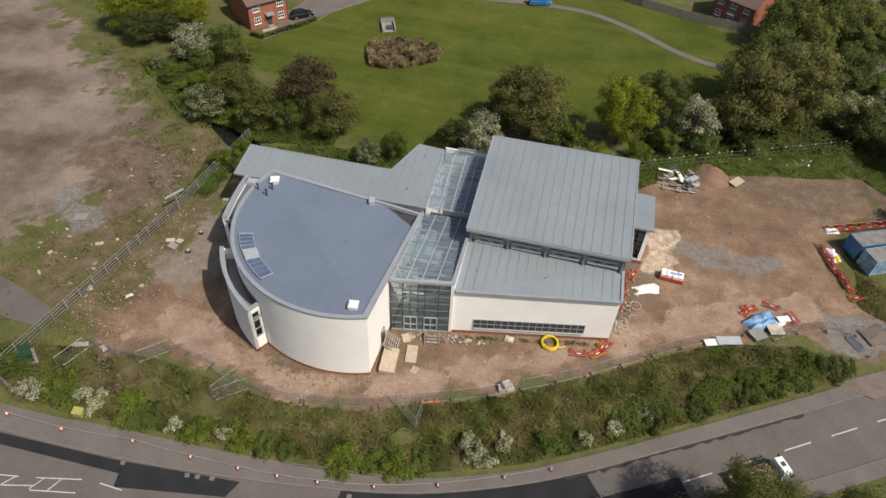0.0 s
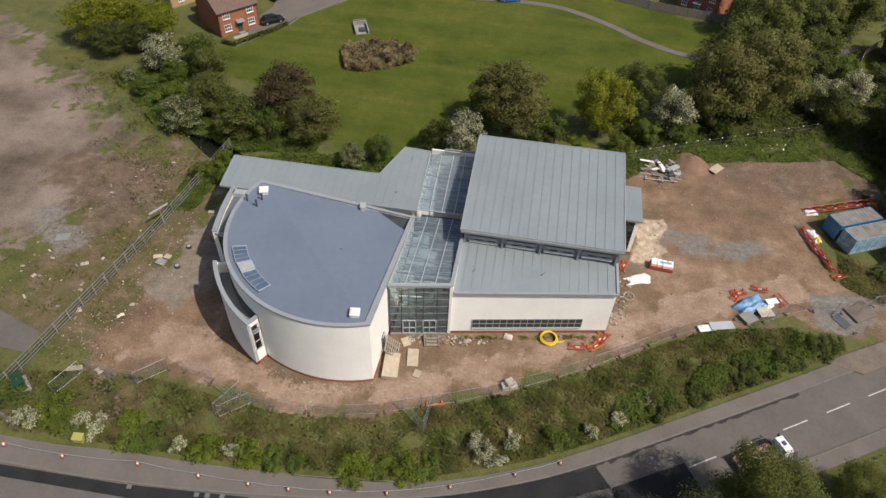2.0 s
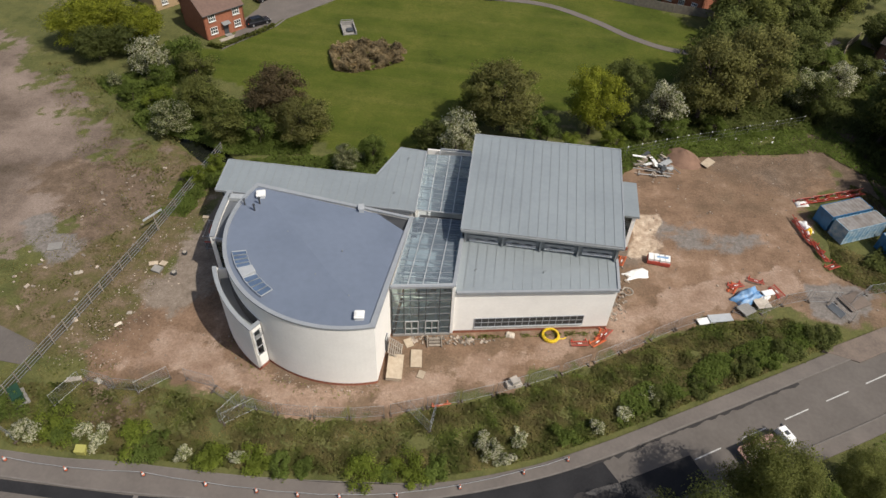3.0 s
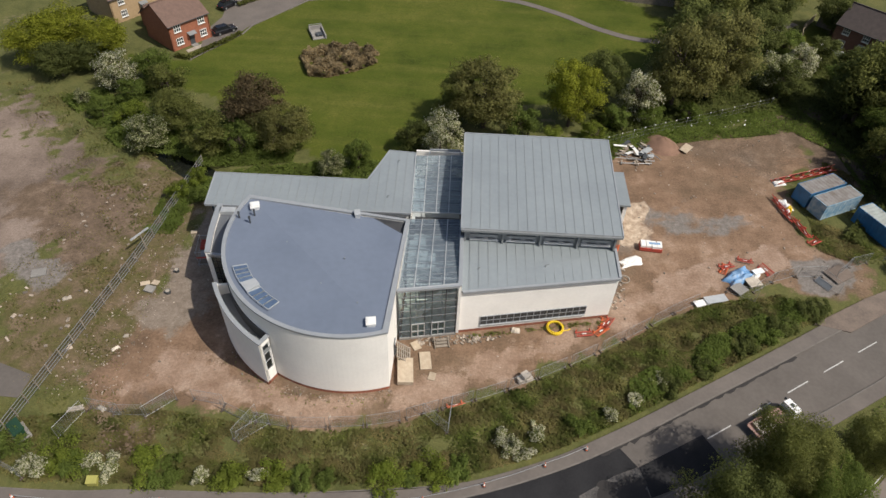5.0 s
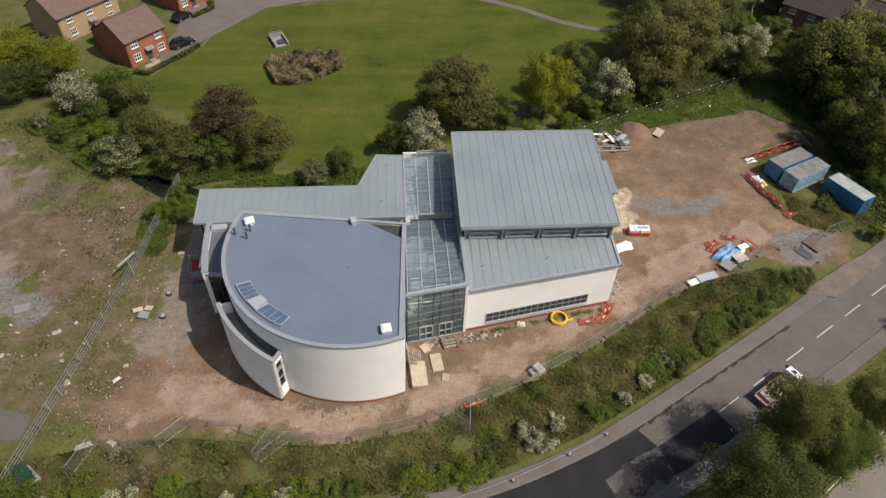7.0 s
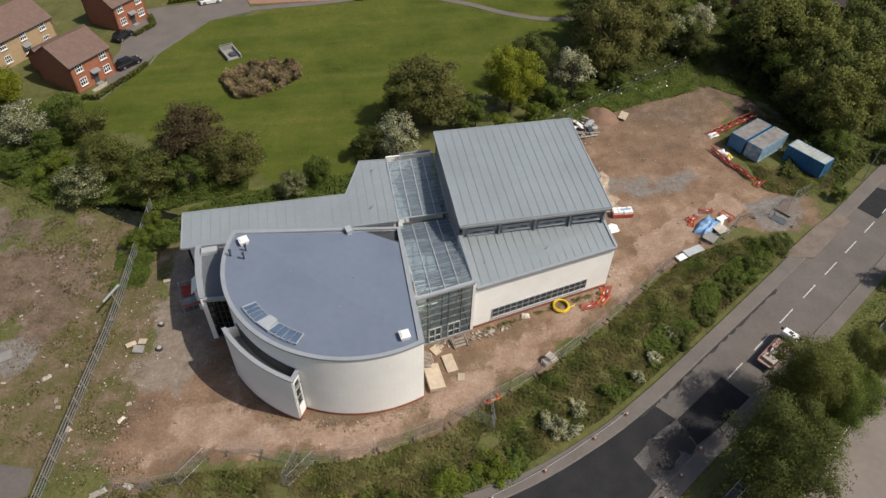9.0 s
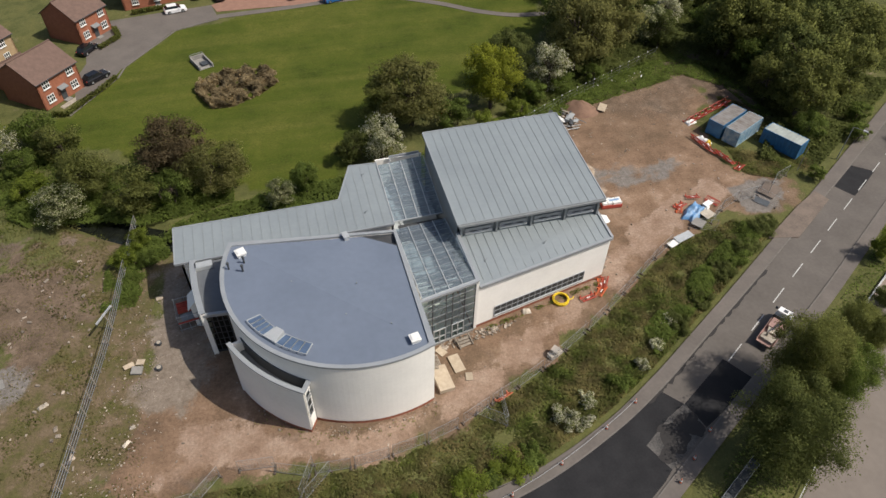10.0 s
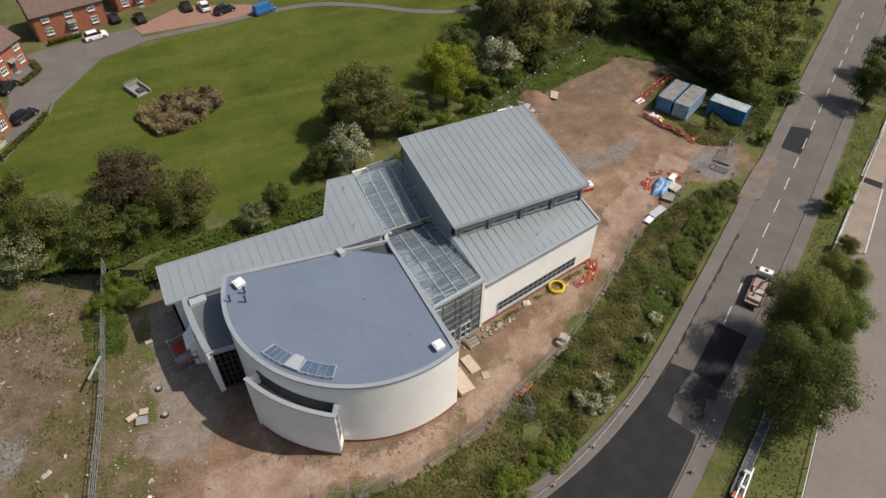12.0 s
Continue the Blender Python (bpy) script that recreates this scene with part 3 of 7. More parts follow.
    col = mix(ragged("mud_shade", 1.2), col, ramp(tex(0.5, 7, 0.7, 17), [(0.3, (0.08, 0.06, 0.042)), (0.55, (0.148, 0.108, 0.078)), (0.75, (0.23, 0.178, 0.136))]))
    col = mix(ragged("track", 1.3), col, ramp(tex(0.35, 7, 0.7, 63), [(0.3, (0.19, 0.125, 0.088)), (0.5, (0.275, 0.195, 0.145)), (0.72, (0.36, 0.275, 0.215))]))
    col = mix(ragged("wet", 0.9), col, grey)
    col = mix(ragged("gravel", 1.2), col, ramp(tex(0.6, 7, 0.7, 47), [(0.3, (0.135, 0.108, 0.084)), (0.5, (0.2, 0.164, 0.132)), (0.72, (0.27, 0.228, 0.188))]))
    col = mix(ragged("pale", 0.9), col, ramp(tex(1.2, 6), [(0.3, (0.26, 0.19, 0.135)), (0.7, (0.52, 0.43, 0.335))]))
    grain = n.new("ShaderNodeMapRange")
    grain.inputs["From Min"].default_value, grain.inputs["From Max"].default_value = 0.3, 0.7
    grain.inputs["To Min"].default_value, grain.inputs["To Max"].default_value = 0.68, 1.32
    l.new(tex(3.2, 8, 0.8, 13), grain.inputs["Value"])
    hs = n.new("ShaderNodeHueSaturation")
    hs.inputs["Saturation"].default_value = 1.02
    l.new(grain.outputs["Result"], hs.inputs["Value"])
    l.new(col, hs.inputs["Color"])
    l.new(hs.outputs["Color"], b.inputs["Base Color"])
    bp = n.new("ShaderNodeBump")
    bp.inputs["Strength"].default_value = 0.6
    bp.inputs["Distance"].default_value = 0.12
    l.new(tex(2.2, 8, 0.75, 2), bp.inputs["Height"])
    l.new(bp.outputs["Normal"], b.inputs["Normal"])
    return m


me.materials.append(ground_material())
tagged(new("ground", me), "bare brown site soil, mown lawn and rough grass", "ground", kind="structure")


def strip(name, a, b, z0, z1, mat, label, step=6, thick=0.25):
    """A ribbon between two lines, with depth below."""
    pa, pb = smooth_line(a, step), smooth_line(b, step)
    bd_ = Build()
    n = len(pa)
    vs = [(p.x, p.y, z0) for p in pa] + [(p.x, p.y, z1) for p in pb] + [(p.x, p.y, z0 - thick) for p in pa] + [(p.x, p.y, z1 - thick) for p in pb]
    fs = []
    for i in range(n - 1):
        fs += [(i, i + 1, n + i + 1, n + i), (i, 2 * n + i, 2 * n + i + 1, i + 1), (n + i, n + i + 1, 3 * n + i + 1, 3 * n + i)]
    bd_.add(vs, fs)
    return tagged(put(name, bd_, mat), label, name.split("_")[0], kind="structure")


strip("road", KERB_N, KERB_S, 0.0, 0.0, M_ASPHALT, "worn grey asphalt road with patched surface", thick=0.05)
strip("pavement", PAVE_N, KERB_N, 0.11, 0.10, M_PAVE, "grey asphalt footway beside the road")
strip("pavement_south", KERB_S, PAVE_S, 0.10, 0.11, M_PAVE, "grey asphalt footway under the roadside trees")


def shifted(line, d):
    p = [Vector(q) for q in line]
    out = []
    for i in range(len(p)):
        t = (p[min(i + 1, len(p) - 1)] - p[max(i - 1, 0)]).normalized()
        out.append(p[i] + Vector((-t.y, t.x)) * d)
    return [tuple(q) for q in out]


strip("kerb_north", shifted(KERB_N, 0.13), shifted(KERB_N, -0.01), 0.125, 0.115, M_KERB, "concrete kerb along the road")
strip("kerb_south", shifted(KERB_S, 0.01), shifted(KERB_S, -0.13), 0.115, 0.125, M_KERB, "concrete kerb along the road")
strip("edging", shifted(PAVE_N, 0.06)[:6], shifted(PAVE_N, -0.02)[:6], 0.14, 0.14, M_KERB, "thin concrete edging of the footway")


def patch(name, pts, z, mat, label, category="road", thick=0.03):
    return tagged(put(name, Build().slab([(x, y, z) for x, y in pts], thick), mat), label, category, kind="structure")


D = Vector((0.857, 0.515))  # along the straight road
NRM = Vector((-0.515, 0.857))


def road_at(s, n):
    p = D * s + NRM * n
    return (p.x, p.y)


def seg(a, b, i0, i1, fa=0.0, fb=1.0, step=8):
    """Outline of the stretch of road between two stations, from fa to fb across it."""
    pa, pb = smooth_line(a, step)[i0:i1], smooth_line(b, step)[i0:i1]
    return [tuple(p.lerp(q, fb)) for p, q in zip(pa, pb)] + [tuple(p.lerp(q, fa)) for p, q in list(zip(pa, pb))[::-1]]


full = seg(KERB_N, KERB_S, 37, 62, 0.0, 0.96)
kn, ks = full[25:][::-1], full[:25]
kn, ks = [p for p in kn if p[0] < 8.8], [p for p in ks if p[0] < 5.0]
patch("road_patch", ks + [(5.6, 24.6), (4.4, 27.6), (8.2, 29.9), (10.6, 30.9), (8.9, 33.1)] + kn[::-1], 0.006, M_FRESH, "fresh black asphalt resurfacing over the bend")
patch("road_patch", [(4.4, 27.6), (5.6, 24.6), (8.5, 26.0), (11.4, 27.8), (10.7, 30.9), (8.2, 29.9)], 0.011, M_PATCHY, "planed grey asphalt patch with dark stains")
patch("road_patch", [(10.7, 30.9), (11.4, 27.8), (14.0, 28.9), (19.6, 31.9), (17.9, 34.9)], 0.016, M_FRESH, "fresh black asphalt rectangle in the road")
for k, (x_, y_, r_, q_) in enumerate(((5.9, 26.0, 0.9, 0.8), (7.6, 27.3, 1.7, 0.75), (9.6, 28.8, 1.5, 0.8), (7.3, 28.9, 1.0, 0.5), (10.3, 28.0, 0.9, 0.9))):
    rag = [(a_, 1 + 0.45 * noise.noise((math.cos(a_) * 1.6, math.sin(a_) * 1.6, k * 5.3))) for a_ in [j * math.pi / 14 for j in range(28)]]
    patch("road_stain", [(x_ + r_ * f_ * math.cos(a_), y_ + r_ * q_ * f_ * math.sin(a_)) for a_, f_ in rag], 0.019 + 0.004 * k, M_STAIN, "ragged black tar stain on the planed patch")
patch("road_patch", [(57.2, 61.2), (51.2, 57.6), (52.6, 55.0), (55.6, 56.6), (59.6, 59.1)], 0.006, M_FRESH, "dark asphalt patch across the road")
patch("road_patch", [(-60, 22.6), (-60, 21.2), (-46.9, 21.4), (-34.3, 21.6), (-34.0, 20.3), (-23.6, 22.0), (-22.9, 23.7), (-35.7, 22.75), (-47.8, 22.5)], 0.006, M_FRESH, "fresh black asphalt strip along the kerb")
patch("site_crossover", [(35.0, 50.6), (39.0, 49.6), (48.3, 55.2), (47.6, 57.4), (43, 55.2)], 0.135, M_DIRTY, "stained concrete vehicle crossover at the site gate", "apron", 0.3)
gut = [(p, q) for p, q in zip(smooth_line(KERB_N, 24), smooth_line(KERB_S, 24)) if 7.0 < p.x < 31.5]
gut = [(tuple(p.lerp(q, 0.008)), tuple(p.lerp(q, 0.045 + 0.06 * noise.noise((p.x * 1.7, 4.2, 0))))) for p, q in gut]
patch("road_stain", [b_ for a_, b_ in gut] + [a_ for a_, b_ in gut[::-1]], 0.017, M_STAIN, "dark tar stain along the kerb")
patch("west_road", [(-140, 38.5), (-72, 40.2), (-63, 40.8), (-53, 37.6), (-53.2, 34.8), (-62, 35.2), (-140, 30)], 0.03, M_ASPHALT, "grey asphalt side road end")
CP_S, CP_N = (-60, 0, 19, 35, 45, 50, 53, 75, 85, 110, 200), (7.0, 7.3, 7.6, 8.2, 8.5, 9.4, 11.5, 10.6, 10.2, 10.0, 9.6)
carpark = [road_at(s, n) for s, n in zip(CP_S, CP_N)] + [road_at(200, -60), road_at(-60, -60)]
patch("car_park", carpark[::-1], 0.04, M_CARPARK, "pale worn asphalt car park", "car park")
patch("walkway", [(39.6, 37.4), (43.1, 35.6), (56.6, 43.7), (55.4, 46.2)], 0.16, M_TANSLAB, "pale tan concrete strip beside the car park", "walkway", 0.2)
patch("walkway", [(56.6, 47.0), (57.9, 44.5), (74.5, 54.0), (73.4, 56.0)], 0.16, M_TANSLAB, "pale tan concrete strip beside the car park", "walkway", 0.2)
patch("walkway_gap", [(55.4, 46.3), (56.6, 43.8), (57.8, 44.5), (56.6, 46.9)], 0.07, M_FRESH, "dark gap across the concrete strip", "walkway", 0.1)
for a, b in (((39.5, 37.5), (55.3, 46.3)), ((56.5, 47.1), (73.3, 56.1)), ((43.2, 35.5), (56.6, 43.6))):
    tagged(put("strip_edge", Build().bar((*a, 0.14), (*b, 0.14), 0.18, 0.16), M_LINE), "white painted edge of the concrete strip", "kerb", kind="structure")
lines = Build()
for s in np.arange(33.5 - 5.95 * 6, 130, 5.95):
    x0, y0 = road_at(s, 20.1)
    if 17.5 < x0 < 100:
        a, b, c, d = road_at(s, 20.05), road_at(s + 3.3, 20.05), road_at(s + 3.3, 20.17), road_at(s, 20.17)
        lines.slab([(*p, 0.021) for p in (a, b, c, d)], 0.006)
for p, q in (((-48, 16.9), (-41, 18.6)), ((-41.4, 19.3), (-37.2, 20.2)), ((-41.2, 18.1), (-37.0, 18.9)), ((-41.3, 18.2), (-40.6, 19.5)), ((-39.6, 18.5), (-39.0, 19.8)), ((-35.4, 20.3), (-33, 20.2)), ((-48, 18.2), (-43, 19.0)), ((-44.6, 17.2), (-43.2, 19.0))):
    lines.bar((*p, 0.018), (*q, 0.018), 0.1, 0.008)
tagged(put("road_marking", lines, M_LINE), "worn white painted road markings", "road marking", kind="structure")
wl = smooth_line(BROOK, 4)
wb = Build()
for p, q in zip(wl[:-1], wl[1:]):
    t = (q - p).normalized() * 2.4
    a = Vector((-t.y, t.x))
    wb.add([(*(p + a), -0.85), (*(p - a), -0.85), (*(q - a), -0.85), (*(q + a), -0.85)], [(0, 1, 2, 3)])
tagged(put("water", wb, M_WATER), "dark still brook below the bank", "water", kind="structure")
# path across the lawn, estate road and drives
PATH_C = [(-60, 138), (-42, 135.5), (-24, 135.8), (-8.6, 137), (2, 136), (11.6, 130.5), (19, 124.6), (28, 121), (45, 122), (60, 132)]
strip("footpath", shifted(PATH_C, 0.85), shifted(PATH_C, -0.85), 0.03, 0.03, M_PAVE, "narrow grey asphalt path over the lawn", thick=0.1)
patch("estate_road", [(-57, 109.5), (-52.5, 113.0), (-50.4, 118.5), (-41.5, 131.5), (-33, 134.6), (-34.2, 141.0), (-47, 139.5), (-54, 138.5), (-60, 150), (-66, 150), (-58, 136), (-56.5, 122), (-58, 116)], 0.035, M_PAVE, "grey asphalt estate road and drive")
patch("block_drive", [(-34.2, 141.0), (-33.2, 137.6), (-18, 136.9), (-6.5, 138.2), (-7.5, 140), (-12, 142.2), (-24, 147)], 0.04, M_PAVIOR, "red block paved drive in front of houses", "drive")

# ---- church building
church = thing("church_building", "new cream rendered church with grey metal roofs and a curved drum", "building")
DC, DR = Vector((-19.95, 51.55)), 14.1
A0, A1 = radians(-68.6), radians(-203.6)
NE = (-14.25, 57.8)


def arc(r, a0, a1, n, c=DC):
    return [(c.x + r * math.cos(a0 + (a1 - a0) * k / n), c.y + r * math.sin(a0 + (a1 - a0) * k / n)) for k in range(n + 1)]


def drum_top(x, y):
    u, v = (x + 32.95) / 18.5, (y - 38.3) / 19.0
    return 9.8 + 0.3 * min(1.0, max(0.0, v)) - 3.0 * max(0.0, u + v - 1.0)


def drum_line(inset, n=64):
    """Outline of the drum, drawn in by inset."""
    pts = arc(DR - inset, A0, A1, n)
    k = inset
    pts[0] = (pts[0][0] - k, pts[0][1])
    pts[-1] = (pts[-1][0] + 0.2 * k, pts[-1][1] - k)
    return pts + [(NE[0] - k, NE[1] - k)]


flat = lambda z: (lambda x, y: z)
put("drum_wall", Build().ring(drum_line(0), drum_line(0.35), flat(0.45), lambda x, y: drum_top(x, y) - 0.22), M_RENDER, church, "cream rendered curved wall", smooth=False)
put("plinth", Build().ring(drum_line(0.03), drum_line(0.3), flat(-0.2), flat(0.46)), M_BRICK, church, "red brick plinth course")
put("coping", Build().ring(drum_line(-0.06), drum_line(0.36), lambda x, y: drum_top(x, y) - 0.24, drum_top), M_COPING, church, "grey metal coping on the curved parapet")
inner = drum_line(0.34)
rb = Build()
rb.slab([(x, y, drum_top(x, y) - 0.17) for x, y in inner[:-1]][::-1], 0.3)
CA, CB = (-18.3, 57.05), (-14.75, 54.9)  # the roof stops short of its far corner, which lies lower
fold = [(*p, drum_top(*p) - 0.19) for p in (inner[0], CB, CA, inner[-2])]
rb.slab(fold, 0.3)
drum_roof = put("drum_roof", rb, M_MEMBRANE, church, "blue grey membrane roof")
# The corner floor is coloured dark for the shade that gathers there.
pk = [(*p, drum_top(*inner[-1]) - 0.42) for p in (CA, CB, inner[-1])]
put("sunken_corner", Build().slab(pk, 0.2), M_SHADELINING, church, "sunken corner behind the parapet, its shade painted dark")
put("corner_upstand", Build().add([fold[2], fold[1], pk[1], pk[0]], [(0, 1, 2, 3)]).bar(fold[2], fold[1], 0.12, 0.1), M_SHADELINING, church)
lin = [Vector(drum_line(0.4)[k]) for k in (-1, -2, 0)]
for far_, run_ in ((lin[1], 4.3), (lin[2], 3.1)):
    e_ = lin[0] + (far_ - lin[0]).normalized() * run_
    put("corner_lining", Build().add([(*lin[0], pk[0][2] - 0.1), (*e_, pk[0][2] - 0.1), (*e_, drum_top(*e_) - 0.3), (*lin[0], drum_top(*lin[0]) - 0.3)], [(0, 1, 2, 3)]), M_BAYROOF, church)
# roof lights along the curved edge, with a white hood between them
for g0, g1 in ((-154, -142.5), (-135.5, -121)):
    for k in range(4):
        a0, a1 = radians(g0 + (g1 - g0) * k / 4), radians(g0 + (g1 - g0) * (k + 1) / 4)
        o, i = arc(13.2, a0, a1, 2), arc(11.75, a0, a1, 2)
        q = Build()
        q.add([(o[0][0], o[0][1], 9.98), (o[2][0], o[2][1], 9.98), (i[2][0], i[2][1], 9.76), (i[0][0], i[0][1], 9.76)], [(0, 1, 2, 3)])
        pane = put("roof_light_pane", q, M_ROOFLIGHT, drum_roof, "roof light pane with reflected sky painted blue")
        pane.visible_shadow = False
        fr = Build()
        for p, q2 in ((o[0], i[0]), (o[2], i[2])):
            fr.bar((*p, 10.0), (*q2, 9.78), 0.09, 0.08)
        fr.bar((*o[0], 10.0), (*o[2], 10.0), 0.05, 0.08)
        fr.bar((*i[0], 9.78), (*i[2], 9.78), 0.05, 0.08)
        put("roof_light_frame", fr, M_PALE, drum_roof, "pale metal glazing bar")
hood = Build()
o, i = arc(13.2, radians(-142.2), radians(-136), 1), arc(11.7, radians(-141), radians(-136.5), 1)
hood.add([(*o[0], 9.45), (*o[1], 9.45), (*i[1], 9.45), (*i[0], 9.45), (*o[0], 10.04), (*o[1], 10.04), (*i[1], 10.12), (*i[0], 10.12)], [(0, 1, 2, 3), (4, 7, 6, 5), (0, 4, 5, 1), (1, 5, 6, 2), (2, 6, 7, 3), (3, 7, 4, 0)])
put("white_hood", hood, M_PALE, drum_roof, "white roof hood")


def cowl(c, s, rz):
    b = Build()
    b.box((c[0], c[1], c[2] + 0.22), (s * 0.8, s * 0.8, 0.45), rz)
    b.box((c[0], c[1], c[2] + 0.52), (s, s, 0.2), rz)
    b.box((c[0], c[1], c[2] + 0.66), (s * 0.7, s * 0.7, 0.1), rz)
    return put("roof_vent", b, M_WHITE, drum_roof, "white square roof ventilator")


cowl((-31.75, 55.2, 9.8), 1.05, 18)
cowl((-16.5, 39.4, 9.55), 1.0, 8)
for x, y in ((-33.1, 53.4), (-31.7, 52.7), (-31.5, 53.9)):
    f = Build().tube((x, y, 9.4), (x, y, 10.6), 0.1).tube((x, y, 10.6), (x, y, 10.8), 0.15)
    put("flue", f, M_FRAME, drum_roof, "black flue pipe")
for x, y in ((-27, 50), (-22.3, 44.3), (-20.5, 48.5), (-18.2, 42)):
    put("roof_outlet", Build().tube((x, y, 9.4), (x, y, drum_top(x, y) - 0.1), 0.07), M_CLAD, drum_roof)
put("plant_box", Build().box((-20.3, 56.9, 8.0), (0.55, 0.9, 0.9), 12).box((-20.3, 56.9, 8.5), (0.7, 1.0, 0.1), 12).bar((-21.2, 56.6, 7.9), (-19.6, 56.7, 7.7), 0.08), M_PALE, drum_roof, "pale metal plant box with pipes")

# window in the drum's straight side
dw = put("drum_window", Build().box((-14.62, 42.6, 1.9), (0.12, 1.0, 1.9)), M_FRAME, church, "narrow dark window")
for z_ in (0.95, 2.85):
    put("window_frame", Build().bar((-14.54, 42.1, z_), (-14.54, 43.1, z_), 0.08), M_PALE, dw)


def glazed(name, p, q, z0, z1, cols, rows, frame=M_FRAME, pane_mat=M_GLASS, bar=0.07, label="", depth=0.1, cross=None):
    """A glazed screen from p to q in plan: frame bars, each pane a piece of its own."""
    p, q = Vector((*p, 0)), Vector((*q, 0))
    us = cols if isinstance(cols, list) else [k / cols for k in range(cols + 1)]
    zs = rows if isinstance(rows, list) else [z0 + (z1 - z0) * k / rows for k in range(rows + 1)]
    b = Build()
    at = lambda u, z: p.lerp(q, u) + Vector((0, 0, z))
    for u in us:
        b.bar(at(u, zs[0]), at(u, zs[-1]), bar, depth, up=(q - p).normalized().cross(Vector((0, 0, 1))))
    rails = Build() if cross else b
    for z in zs:
        rails.bar(at(us[0], z), at(us[-1], z), depth * 0.96, bar)
    fr = put(name, b, frame, church, label)
    # Crossing bars get a lighter grey in place of sun on their tops.
    if cross:
        put("transom", rails, cross, fr, "glazing transoms, sunlit tops put into a paler grey")
    for i in range(len(us) - 1):
        for j in range(len(zs) - 1):
            a, c = at(us[i], zs[j]), at(us[i + 1], zs[j + 1])
            put("pane", Build().add([a, (c.x, c.y, a.z), c, (a.x, a.y, c.z)], [(0, 1, 2, 3)]), pane_mat, fr)
    return fr


# glazed entrance link
G1, G2 = Vector((-14.4, 45.05)), Vector((-7.98, 46.33))
glazed("entrance_glazing", G1, G2, 0.3, 8.3, [0, 0.2, 0.45, 0.57, 0.8, 1.0], [0.25, 1.3, 2.5, 3.7, 4.85, 6.0, 7.15, 8.3], M_FRAME, M_FRONTGLASS, bar=0.08, label="tall dark framed glazed entrance front", cross=M_CLAD)
put("entrance_sill", Build().bar((G1.x, G1.y, 0.1), (G2.x, G2.y, 0.1), 0.35, 0.3), M_CONCRETE, church)
put("eaves_gutter", Build().bar((G1.x - 0.1, G1.y - 0.15, 8.45), (G2.x + 0.1, G2.y - 0.15, 8.4), 0.35, 0.3), M_COPING, church, "grey metal eaves gutter")
gd = (G2 - G1).normalized()
gn = Vector((gd.y, -gd.x))
for u0 in (0.22, 0.57):
    a = G1.lerp(G2, u0) + gn * 0.08
    door = Build()
    w = 1.45
    for k in (0.0, w / 2, w):
        s = a + gd * k
        door.bar((s.x, s.y, 0.25), (s.x, s.y, 2.5), 0.11)
    for z in (0.3, 1.25, 2.5):
        s, e = a, a + gd * w
        door.bar((s.x, s.y, z), (e.x, e.y, z), 0.1, 0.12)
    dob = put("double_door", door, M_PALE, church, "pale framed glazed double door")
    for k in (0.05, w / 2 + 0.05):
        s, e = a + gd * k, a + gd * (k + w / 2 - 0.1)
        pn = put("door_pane", Build().add([(s.x, s.y, 0.35), (e.x, e.y, 0.35), (e.x, e.y, 2.45), (s.x, s.y, 2.45)], [(0, 1, 2, 3)]), M_GLASS, dob)
        pn.visible_shadow = False


def glass_roof(name, sw, se, ne, nw, cols, rows, label):
    """A sloping glazed roof: pale bars down the slope, thin bars across, panes between."""
    sw, se, ne, nw = map(Vector, (sw, se, ne, nw))
    at = lambda u, v: sw.lerp(se, u).lerp(nw.lerp(ne, u), v)
    lift = Vector((0, 0, 0.05))
    fr = put(name, Build().bar(at(0, 0) + lift, at(1, 0) + lift, 0.14, 0.12), M_PALE, church, label)
    for k in range(cols + 1):
        put("glazing_bar", Build().bar(at(k / cols, 0) + lift, at(k / cols, 1) + lift, 0.1, 0.1), M_PALE, fr)
    for k in range(1, rows + 1):
        put("cross_bar", Build().bar(at(0, k / rows), at(1, k / rows), 0.03, 0.04), M_COPING, fr)
    for i in range(cols):
        for j in range(rows):
            pn = put("pane", Build().add([at(i / cols, j / rows), at((i + 1) / cols, j / rows), at((i + 1) / cols, (j + 1) / rows), at(i / cols, (j + 1) / rows)], [(0, 1, 2, 3)]), M_GLASSROOF, fr)
            pn.visible_shadow = False
    return fr


glass_roof("glass_roof", (-14.3, 45.05, 8.55), (-8.0, 46.35, 8.45), (-8.0, 58.5, 6.75), (-14.2, 58.3, 6.55), 4, 12, "sloping glazed roof over the entrance hall")
glass_roof("glass_roof", (-14.1, 59.3, 6.85), (-8.0, 59.3, 6.95), (-8.0, 68.8, 8.75), (-14.2, 68.5, 8.55), 4, 13, "sloping glazed roof beside the hall")
# Both gutters are near black to give the shade down in the valley.
put("valley_gutter", Build().slab([(-13.6, 58.2, 6.0), (-8.0, 58.4, 6.0), (-8.0, 59.5, 6.0), (-13.6, 59.5, 6.0)], 0.3), M_SHADELINING, church, "valley gutter with its shade painted dark")
put("valley_gutter", Build().slab([(-22.5, 56.6, 4.6), (-13.6, 57.0, 4.6), (-13.6, 59.4, 4.6), (-22.5, 59.4, 4.6)], 0.3), M_SHADELINING, church, "deep valley gutter behind the drum, its shade painted dark")
put("upstand", Build().bar((-12.4, 69.5, 8.85), (-8.4, 69.6, 8.9), 0.15, 0.3), M_COPING, church, "grey upstand behind the glass roof")
for x_ in (-12.4, -8.4):
    put("upstand_cheek", Build().bar((x_, 69.5, 8.85), (x_, 68.7, 8.7), 0.12), M_COPING, church)
